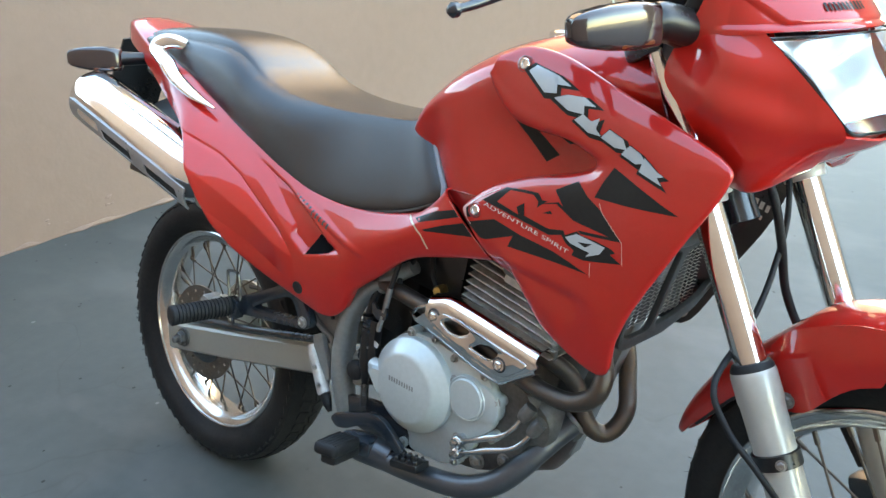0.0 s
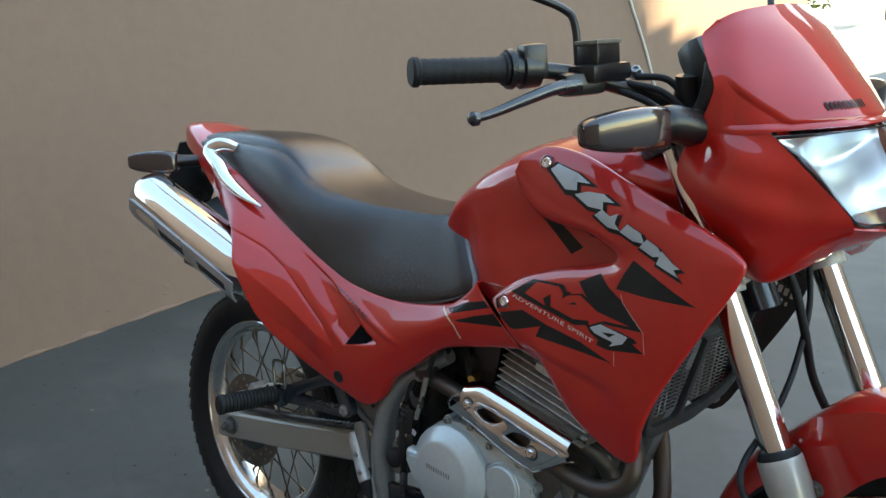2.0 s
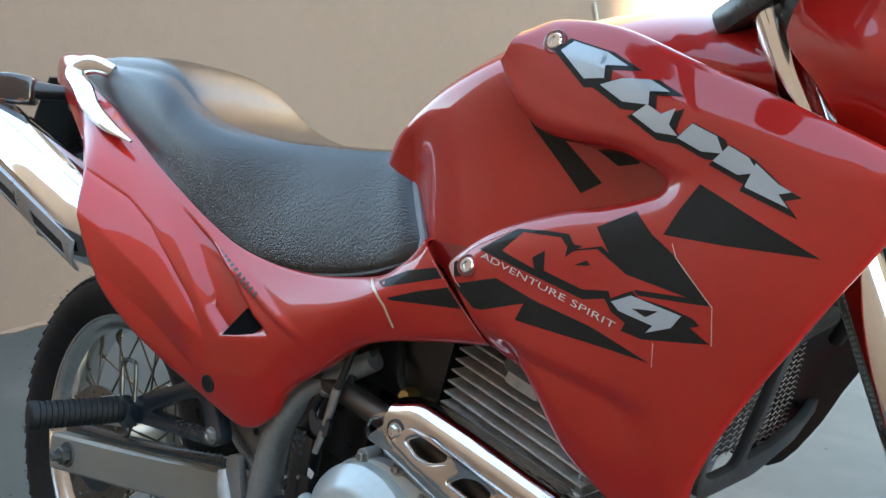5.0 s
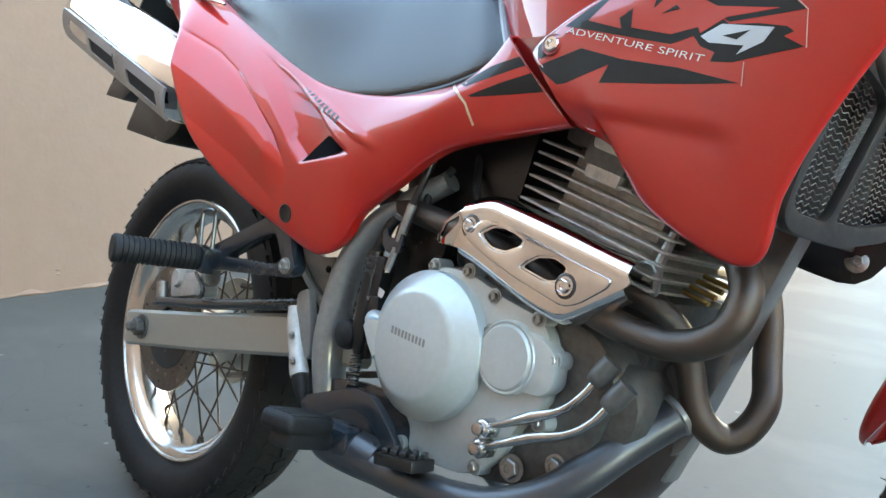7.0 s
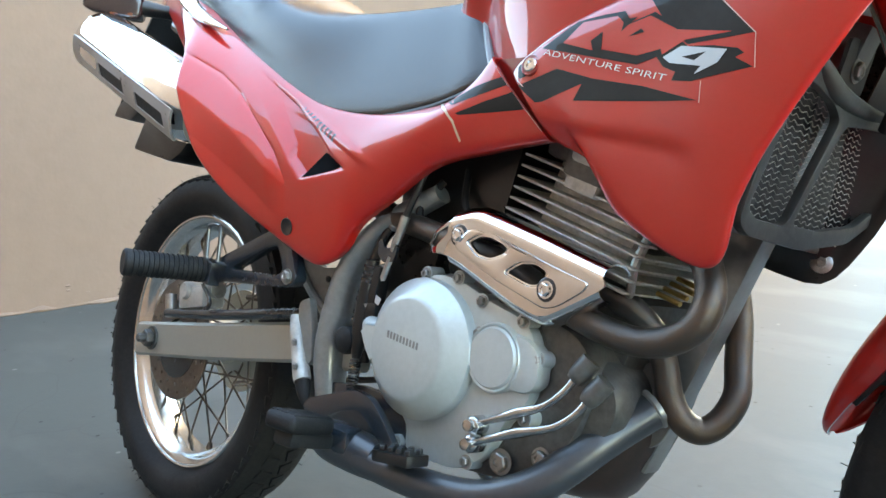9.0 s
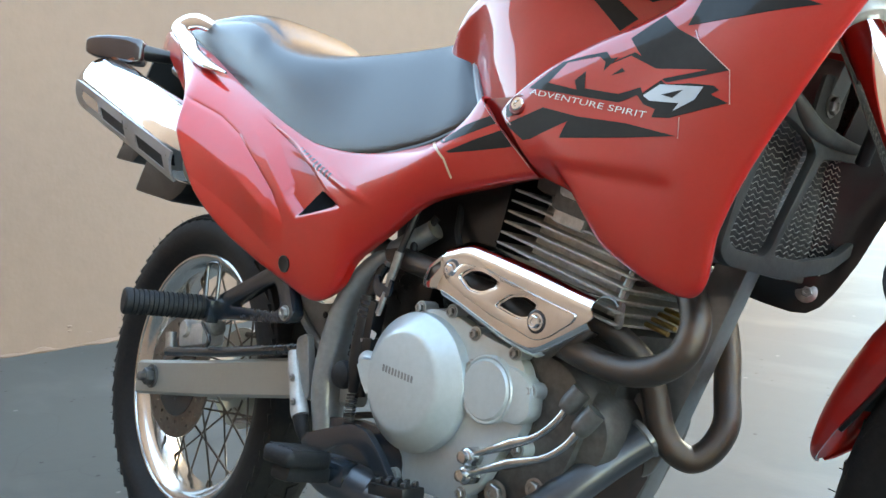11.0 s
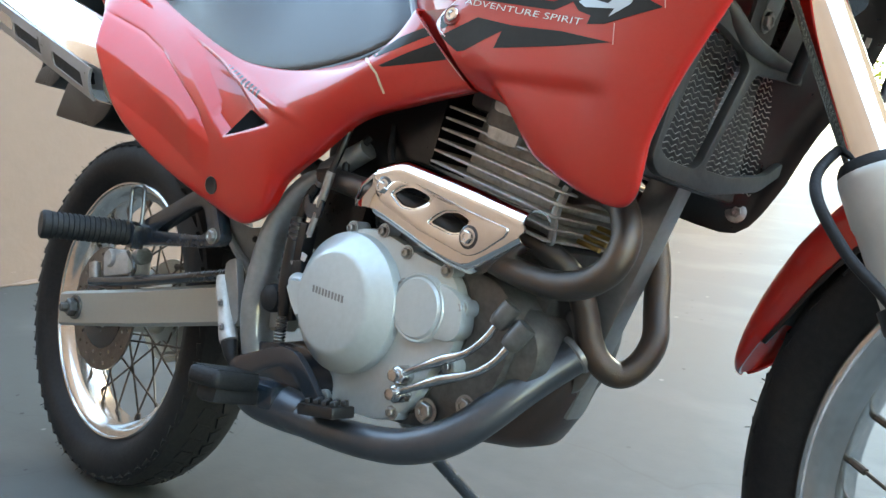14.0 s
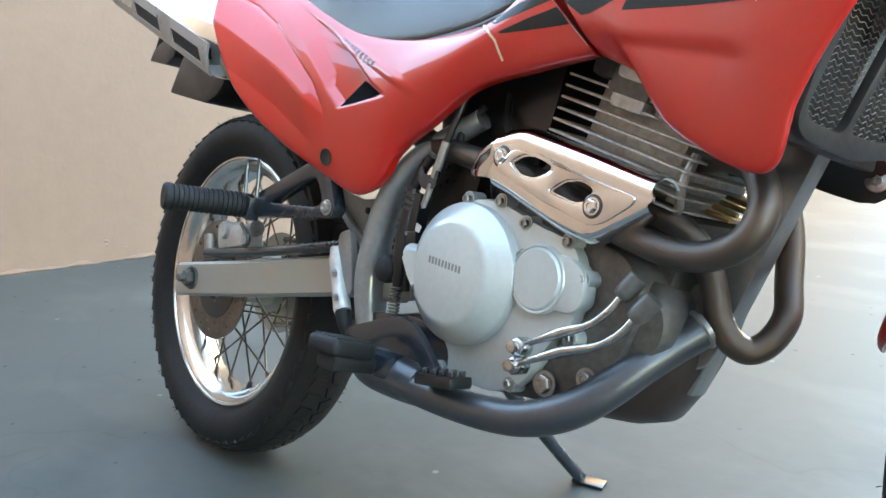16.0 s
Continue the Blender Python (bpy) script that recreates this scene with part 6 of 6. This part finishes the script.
    edge = g[0] + [g[1][-1]] + g[2][::-1] + [g[1][0], g[0][0]]
    add_tube(bm, edge, 0.0018, 8, 80)
    part("headlight_rim", bm, BLACK, h)
    # black stays between fork and fairing
    for s in (-1, 1):
        part("fairing_stay", box((0.05, 0.03, 0.07), pose(1.135, s * 0.112, 1.022, 0, -20, 0), 0.012), BLACK, c)
        part("fairing_stay", tube([(1.13, s * 0.105, 1.04), (1.15, s * 0.10, 1.08), (1.155, s * 0.095, 1.12)], 0.016, 10), BLACK, c)
    # dark back of the instruments
    part("instrument_panel", box((0.05, 0.15, 0.09), pose(1.10, 0.0, 1.11, 0, -30, 0), 0.02), BLACK, c)
    part("ignition_post", tube([(1.085, -0.075, 1.06), (1.09, -0.078, 1.105)], [0.017, 0.015], 14, 4), BLACK, c)
    return c


cowl_part = fairing()
indicator("front_indicator", (1.126, -0.292, 1.050), (1.145, -0.178, 1.054), (1.148, -0.118, 1.026), (0, 0, 1), TOP, "smoked black indicator beside the fairing", True)
indicator("front_indicator", (1.126, 0.292, 1.050), (1.145, 0.178, 1.054), (1.148, 0.118, 1.026), (0, 0, 1), TOP, "smoked black indicator beside the fairing", True)


def handlebar():
    right = [(0.952, -0.405, 1.136), (0.975, -0.30, 1.131), (1.005, -0.21, 1.120), (1.035, -0.13, 1.092), (1.048, -0.07, 1.068), (1.05, 0, 1.064)]
    h = part("handlebar", tube(right + [(x, -y, z) for x, y, z in right[-2::-1]], 0.011, 14, 90), BLACK, bike, "black handlebar with grips, lever and mirror", matrix=TOP)
    for s in (-1, 1):
        a, b = Vector((0.950, s * 0.410, 1.1365)), Vector((0.979, s * 0.288, 1.1305))
        ln = (b - a).length
        prof = [(0, -0.002), (0.0165, -0.002), (0.019, 0.001), (0.019, 0.007), (0.0165, 0.009)]
        for k in range(8):
            z = 0.012 + k * 0.0125
            prof += [(0.0162, z), (0.0168, z + 0.004), (0.0162, z + 0.009)]
        prof += [(0.0175, ln - 0.006), (0.021, ln - 0.004), (0.021, ln), (0.012, ln)]
        part("grip", lathe(prof, a, b - a, 28), RUBBER, h, "black rubber grip")
        c = b + (b - a).normalized() * 0.014
        part("switch_housing", lathe([(0.012, -0.014), (0.025, -0.013), (0.026, -0.006), (0.0215, -0.004), (0.0215, 0.004), (0.026, 0.006), (0.024, 0.03), (0.012, 0.032)], c, b - a, 24), BLACK, h)
        part("switch_block", box((0.03, 0.035, 0.045), pose(c.x + 0.012, c.y - s * 0.018, c.z + 0.008, 0, 0, s * 14), 0.008), BLACK, h)
        lever = [(1.035, s * 0.215, 1.105), (1.032, s * 0.25, 1.103), (1.028, s * 0.29, 1.094), (1.022, s * 0.335, 1.082), (1.019, s * 0.362, 1.077)]
        l = part("lever", tube(lever, [0.010, 0.0085, 0.0075, 0.006, 0.0055], 12, 30), SATIN, h, "black lever with ball end")
        part("lever_ball", lathe([(0, -0.0095), (0.005, -0.008), (0.009, -0.003), (0.009, 0.003), (0.005, 0.008), (0, 0.0095)], (1.0185, s * 0.366, 1.0765), (0, 1, 0), 16), SATIN, l)
        part("lever_perch", box((0.035, 0.06, 0.03), pose(1.026, s * 0.205, 1.105, 0, 0, s * 12), 0.009), BLACK, h)
        # mirror
        st = part("mirror_stem", tube([(1.012, s * 0.195, 1.125), (1.010, s * 0.196, 1.178), (1.000, s * 0.205, 1.200), (0.985, s * 0.255, 1.223), (0.965, s * 0.315, 1.25)], 0.0055, 12, 40), BLACK, h)
        mh = bmesh.new()
        add_lathe(mh, [(0, 0.016), (0.03, 0.014), (0.052, 0.006), (0.056, -0.002), (0.053, -0.006), (0.05, -0.004), (0, -0.004)], (0, 0, 0), (1, 0, 0), 30)
        part("mirror", turned(mh, pose(0.955, s * 0.345, 1.275, 0, 0, s * 10) @ Matrix.Diagonal((1, 1.35, 0.75, 1))), BLACK, h)
    # brake fluid reservoir
    r = part("fluid_reservoir", box((0.034, 0.05, 0.034), pose(1.026, -0.172, 1.137, 0, 0, 12), 0.004), BLACK, h, "black brake fluid reservoir with pale lid")
    part("reservoir_lid", box((0.037, 0.054, 0.006), pose(1.026, -0.172, 1.156, 0, 0, 12), 0.002), mat("dusty_lid", (0.11, 0.10, 0.08), 0.5, second=(0.2, 0.17, 0.11), scale=60), r)
    part("reservoir_base", box((0.045, 0.085, 0.024), pose(1.026, -0.170, 1.117, 0, 0, 12), 0.008), BLACK, h)
    bolt((1.036, -0.115, 1.11), (0.5, -0.6, 0.6), 0.007, 0.014, h)
    # cables from the levers down past the headstock
    for k, p in enumerate(([(1.045, -0.125, 1.108), (1.075, -0.095, 1.10), (1.10, -0.08, 1.06), (1.12, -0.06, 1.0)], [(1.04, -0.135, 1.10), (1.08, -0.11, 1.085), (1.11, -0.09, 1.045), (1.13, -0.05, 0.97)], [(1.03, -0.15, 1.095), (1.07, -0.12, 1.07), (1.10, -0.10, 1.03), (1.115, -0.05, 0.97)])):
        part("cable", tube(p, 0.0048, 10, 30), RUBBER, h)
    return h


handlebar()


def radiator():
    """Oil cooler behind a grey plastic grille with wire mesh."""
    lean = Matrix.Translation((1.078, -0.035, 0.69)) @ Matrix.Rotation(radians(8), 4, "Y") @ Matrix.Rotation(radians(90), 4, "Z")
    # local: x across (left +), z up, y towards the rear
    outer = rounded([(-0.136, -0.070), (-0.116, -0.080), (0.0, -0.081), (0.10, -0.064), (0.175, -0.026), (0.200, 0.05), (0.15, 0.070), (0.055, 0.060), (-0.014, 0.062), (-0.05, 0.072), (-0.10, 0.078), (-0.13, 0.0)], 0.012)
    h1 = rounded([(-0.126, -0.057), (-0.108, -0.064), (-0.055, -0.064), (-0.044, -0.056), (-0.001, 0.042), (-0.022, 0.052), (-0.063, 0.058), (-0.092, 0.060)], 0.008)
    h2 = rounded([(-0.035, -0.061), (0.026, -0.059), (0.110, -0.044), (0.172, -0.010), (0.186, 0.050), (0.13, 0.057), (0.058, 0.047), (0.016, 0.040)], 0.010)
    g = part("oil_cooler", plate(outer, [h1, h2], -0.010, 0.0, 0.003), DARK_GREY, bike, "oil cooler behind a grey grille with wire mesh", matrix=lean)
    part("core", box((0.335, 0.02, 0.15), pose(0.035, 0.035, -0.005), 0.004), RADIATOR, g)
    bm = bmesh.new()
    for i in range(23):
        z = -0.066 + i * 0.0059
        pts = [(-0.13 + 0.0042 * k, 0.012, z + 0.0004 * k % 0.0012 + (0.0013 if k % 4 < 2 else -0.0009)) for k in range(76)]
        add_tube(bm, pts, 0.00055, 4, 150)
    part("wire_mesh", bm, WIRE, g)
    part("top_bar", tube([(-0.085, 0.0, 0.085), (-0.055, -0.006, 0.072), (-0.018, -0.010, 0.062), (0.05, -0.010, 0.062), (0.13, -0.004, 0.070)], [0.008, 0.010, 0.009, 0.007, 0.005], 12, 30), DARK_GREY, g)
    tab = part("tab", plate(rounded([(-0.005, 0.07), (0.055, 0.075), (0.06, 0.125), (0.0, 0.12)], 0.008), (), 0.002, 0.006), DARK_GREY, g)
    bolt((0.028, 0.002, 0.095), (0, -1, 0), 0.009, 0.006, tab)
    # tank-side bracket above the cooler
    part("upper_cover", plate(rounded([(-0.105, 0.076), (-0.055, 0.07), (-0.03, 0.12), (-0.075, 0.135)], 0.01), (), 0.004, 0.012, 0.002), BLACK, g)


radiator()


# -- graphics laid on the bodywork
from mathutils.bvhtree import BVHTree


def surface(ob):
    return BVHTree.FromPolygons([v.co for v in ob.data.vertices], [p.vertices for p in ob.data.polygons])


TREES = {"shroud": surface(shroud), "panel": surface(side_panel), "tank": surface(fuel_tank)}


def lay(bm, tree, lift):
    """Drops flat geometry drawn in x and z onto the near side of a panel."""
    for v in bm.verts:
        hit_at, n, _, _ = tree.ray_cast(Vector((v.co.x, -0.6, v.co.z)), Vector((0, 1, 0)), 0.6)
        if hit_at is None:
            near = tree.find_nearest(Vector((v.co.x, -0.17, v.co.z)))[0]
            v.co = Vector((near.x, near.y - lift, near.z))
        else:
            v.co = Vector((v.co.x, hit_at.y - lift, v.co.z))
    return bm


def film(name, outline, material, parent, tree, lift=0.0007, label="", step=0.007):
    """A thin film cut to an outline, fine enough to follow the curve of the panel."""
    bm = bmesh.new()
    vs = [bm.verts.new((x, 0, z)) for x, z in outline]
    f = bm.faces.new(vs)
    bmesh.ops.triangulate(bm, faces=[f])
    for axis in (Vector((1, 0, 0)), Vector((0, 0, 1))):
        lo = min(v.co.dot(axis) for v in bm.verts)
        hi = max(v.co.dot(axis) for v in bm.verts)
        k = lo + step
        while k < hi:
            bmesh.ops.bisect_plane(bm, geom=bm.verts[:] + bm.edges[:] + bm.faces[:], plane_co=axis * k, plane_no=axis)
            k += step
    lay(bm, TREES[tree], lift * 0.45)
    return part(name, bm, material, parent, label, sharp=80)


# model badge: dark field, red angular blocks with dark notches, a silver block
film("graphic", [(0.966, 0.812), (1.001, 0.829), (1.020, 0.812), (1.0461, 0.7967), (1.0809, 0.7658), (1.054, 0.7644), (1.017, 0.763), (1.003, 0.772), (0.985, 0.790)], GRAPHIC, shroud, "shroud", 0.0007, "dark brown angular graphic")
film("graphic", [(0.8387, 0.7765), (0.879, 0.801), (0.914, 0.803), (0.939, 0.803), (0.950, 0.791), (0.975, 0.797), (1.006, 0.779), (1.0101, 0.7664), (1.0176, 0.7613), (1.0429, 0.7592), (1.0671, 0.7545), (1.0733, 0.7500), (1.0600, 0.7450), (1.0828, 0.7383), (1.0265, 0.7302), (1.0058, 0.7325), (1.0158, 0.7367), (0.9940, 0.7457), (0.9852, 0.7551), (0.9636, 0.7504)], GRAPHIC, shroud, "shroud", 0.0008)
film("badge_block", [(0.868, 0.779), (0.888, 0.7985), (0.931, 0.799), (0.944, 0.7885), (0.971, 0.794), (1.003, 0.7775), (1.0591, 0.7690), (1.014, 0.7672), (0.9915, 0.7565), (0.9887, 0.7621), (0.9620, 0.7587), (0.9202, 0.7679), (0.9089, 0.7678)], RED, shroud, "shroud", 0.0014)
for q in ([(0.9040, 0.7777), (0.9171, 0.7857), (0.9194, 0.7670), (0.9089, 0.7670), (0.9113, 0.7705)], [(0.9489, 0.7773), (0.9627, 0.7833), (0.9671, 0.7794)], [(0.9395, 0.7829), (0.9406, 0.7946), (0.9563, 0.7948), (0.9466, 0.7886)]):
    film("notch", q, GRAPHIC, shroud, "shroud", 0.0020)
film("badge_block", [(0.9925, 0.7540), (1.0109, 0.7620), (1.0575, 0.7545), (1.0407, 0.7475), (1.0503, 0.7440), (1.0290, 0.7360), (1.0344, 0.7425), (1.0013, 0.7480)], SILVER_FILM, shroud, "shroud", 0.0016, "silver angular badge block")
film("notch", [(1.0137, 0.7522), (1.0376, 0.7543), (1.0270, 0.7478)], GRAPHIC, shroud, "shroud", 0.0022)
# long arrow under the lettering, patch beside the collar bolt
film("graphic", [(0.8114, 0.7390), (0.8656, 0.7533), (0.9145, 0.7405), (0.9754, 0.7299), (1.0360, 0.7136), (0.8947, 0.7197), (0.9020, 0.7360), (0.8526, 0.7209), (0.8416, 0.7204)], GRAPHIC, shroud, "shroud")
film("graphic", [(0.8032, 0.7565), (0.8103, 0.7618), (0.8243, 0.7595), (0.8239, 0.7484), (0.8131, 0.7462)], GRAPHIC, shroud, "shroud")
film("graphic", [(1.0300, 0.8130), (1.0475, 0.8255), (1.0400, 0.8335), (1.0535, 0.8545), (1.1500, 0.8105), (1.0790, 0.8110)], GRAPHIC, shroud, "shroud")


def pinstripe(points, width, material, parent, tree):
    """A thin line of film along a run of points."""
    p = [Vector(q) for q in points]
    left, right = [], []
    for i, q in enumerate(p):
        t = (p[min(i + 1, len(p) - 1)] - p[max(i - 1, 0)]).normalized()
        n = Vector((-t.y, t.x)) * width / 2
        left.append(tuple(q + n))
        right.append(tuple(q - n))
    return film("edge_line", left + right[::-1], material, parent, tree, 0.0016)


PALE_RED = mat("clear_film_edge", (0.62, 0.30, 0.26), 0.35, 0.0, 0.6)
pinstripe([(1.0395, 0.8072), (1.0448, 0.7970), (1.0810, 0.7653), (1.0845, 0.7373)], 0.0009, PALE_RED, shroud, "shroud")
pinstripe([(1.0371, 0.7298), (1.0387, 0.7113)], 0.0009, PALE_RED, shroud, "shroud")
pinstripe([(0.8209, 0.7374), (0.8113, 0.7446), (0.8010, 0.7543), (0.8005, 0.7591), (0.8070, 0.7639), (0.8304, 0.7785), (0.868, 0.797)], 0.0010, PALE_RED, shroud, "shroud")
# slanted silver shapes with a dark fringe in place of the model name
for q in ([(0.8990, 0.9628), (0.9109, 0.9714), (0.9496, 0.9597), (0.9745, 0.9462), (0.9387, 0.9481), (0.9529, 0.9353), (0.9313, 0.9351)],
          [(0.9468, 0.9310), (0.9696, 0.9367), (0.9970, 0.9352), (1.0174, 0.9244), (0.9906, 0.9249), (1.0000, 0.9131), (0.9732, 0.9157)],
          [(0.9839, 0.9061), (0.9970, 0.9150), (1.0120, 0.9069), (1.0247, 0.9119), (1.0206, 0.8966), (1.0303, 0.8889), (1.0087, 0.8915)],
          [(1.0276, 0.8885), (1.0399, 0.9003), (1.0628, 0.8907), (1.0702, 0.8772), (1.0508, 0.8782)],
          [(1.0601, 0.8722), (1.0720, 0.8847), (1.0896, 0.8763), (1.0992, 0.8649), (1.0826, 0.8624)],
          [(1.0879, 0.8547), (1.0941, 0.8734), (1.1138, 0.8587), (1.1248, 0.8534), (1.1096, 0.8496), (1.1243, 0.8416)]):
    mid = sum((Vector(p) for p in q), Vector((0, 0))) / len(q)
    film("name_shade", [tuple(mid + Vector((0.003, -0.003)) + (Vector(p) - mid) * 1.24) for p in q], GRAPHIC, shroud, "shroud", 0.0012, "", 0.004)
    film("name_block", [tuple(mid + (Vector(p) - mid) * 0.94) for p in q], SILVER_FILM, shroud, "shroud", 0.0024, "", 0.004)
# stripes on the tank
film("stripe", [(0.8229, 0.9579), (0.8421, 0.9382), (0.9364, 0.8512), (0.9189, 0.8394), (0.8672, 0.8941), (0.8333, 0.9418)], GRAPHIC, fuel_tank, "tank")
film("stripe", [(0.8497, 0.9471), (0.9735, 0.8879), (0.9675, 0.8709), (0.9490, 0.8673), (0.8919, 0.9048)], GRAPHIC, fuel_tank, "tank")
# spikes on the side panel, reaching back from the seam to a pale edge
film("graphic", [(0.7048, 0.7246), (0.745, 0.742), (0.7855, 0.7515), (0.7965, 0.7425), (0.7170, 0.7201)], GRAPHIC, side_panel, "panel")
film("graphic", [(0.7260, 0.7104), (0.765, 0.724), (0.804, 0.7345), (0.8195, 0.7155), (0.7307, 0.7085)], GRAPHIC, side_panel, "panel")
pinstripe([(0.6871, 0.7258), (0.7092, 0.7144), (0.7238, 0.7016), (0.7340, 0.6800)], 0.0030, GOLD, side_panel, "panel")
pinstripe([(0.762, 0.7725), (0.787, 0.7500), (0.8182, 0.7193), (0.846, 0.693)], 0.0016, PALE_RED, side_panel, "panel")
# plain bars in place of the maker's name, vent and rubber grommet
for i in range(10):
    a, b = Vector((0.424, 0.7125)).lerp(Vector((0.526, 0.6705)), i / 10 + 0.01), Vector((0.424, 0.7125)).lerp(Vector((0.526, 0.6705)), i / 10 + 0.058)
    film("name_bar", [tuple(a), tuple(b), (b.x + 0.004, b.y + 0.0090), (a.x + 0.004, a.y + 0.0090)], NAME_PRINT, side_panel, "panel", 0.001)
# flat near-black film stands in for the shade inside the vent opening
film("vent", [(0.4775, 0.6215), (0.4885, 0.6400), (0.4985, 0.6590), (0.5050, 0.6570), (0.5330, 0.6425), (0.5350, 0.6380), (0.5310, 0.6335), (0.5050, 0.6270)], RECESS, side_panel, "panel", 0.0012, "triangular vent, its opening painted dark", 1.0)


def slogan():
    """Readable lettering under the badge."""
    cu = bpy.data.curves.new("slogan", "FONT")
    cu.body, cu.size, cu.resolution_u = "ADVENTURE SPIRIT", 0.0125, 3
    cu.offset = -0.00012
    tmp = bpy.data.objects.new("slogan", cu)
    me = bpy.data.meshes.new_from_object(tmp)
    bm = bmesh.new()
    bm.from_mesh(me)
    bpy.data.objects.remove(tmp)
    bpy.data.curves.remove(cu)
    bpy.data.meshes.remove(me)
    w = max(v.co.x for v in bm.verts)
    a, b = Vector((0.8425, 0.7695)), Vector((0.999, 0.7325))
    way = (b - a) / w
    for v in bm.verts:
        p = a + way * v.co.x
        v.co = Vector((p.x + v.co.y * 0.20, 0, p.y + v.co.y * 0.64))
    bmesh.ops.triangulate(bm, faces=bm.faces[:])
    lay(bm, TREES["shroud"], 0.0008)
    part("slogan", bm, TEXT_FILM, shroud, "pale slanted lettering", sharp=80)


slogan()
# plated collar bolts in ringed seats
for x, z in ((0.828, 0.7593), (0.8918, 0.9703)):
    at = Vector((x, TREES["shroud"].ray_cast(Vector((x, -0.6, z)), Vector((0, 1, 0)), 0.6)[0].y, z))
    part("washer_seat", lathe([(0.0115, -0.003), (0.0115, 0.0012), (0.0106, 0.0018), (0.0098, 0.0008), (0, 0.0006)], at, (0.05, -1, 0.15), 28), DARK_RED, shroud)
    part("collar_bolt", lathe([(0.0078, -0.002), (0.0078, 0.0024), (0.0066, 0.0038), (0.0040, 0.0038), (0.0034, 0.0016), (0, 0.0014)], at, (0.05, -1, 0.15), 24), CHROME, shroud)
spot, face, _, _ = TREES["panel"].ray_cast(Vector((0.4535, -0.6, 0.5545)), Vector((0, 1, 0)), 0.6)
face = face if face.y < 0 else -face
g = lathe([(0.0120, -0.006), (0.0120, 0.0012), (0.0108, 0.0016), (0.0098, 0.0011), (0, 0.0009)], spot - face * 0.0004, face, 24)
part("grommet", g, BLACK, side_panel)

# plain bars in place of the maker's name above the headlight
cowl_tree = surface(cowl_part)
for i in range(10):
    bm = bmesh.new()
    y0, y1 = -0.052 + 0.0050 * i, -0.052 + 0.0050 * i + 0.0028
    q = []
    for y, z in ((y0, 1.060), (y1, 1.0605), (y1, 1.0690), (y0, 1.0685)):
        hit_at = cowl_tree.ray_cast(Vector((2.0, y, z)), Vector((-1, 0, 0)), 2.0)[0]
        q.append(bm.verts.new(hit_at + Vector((0.0012, 0, 0.0012))))
    bm.faces.new(q)
    part("name_bar", bm, GRAPHIC, cowl_part)
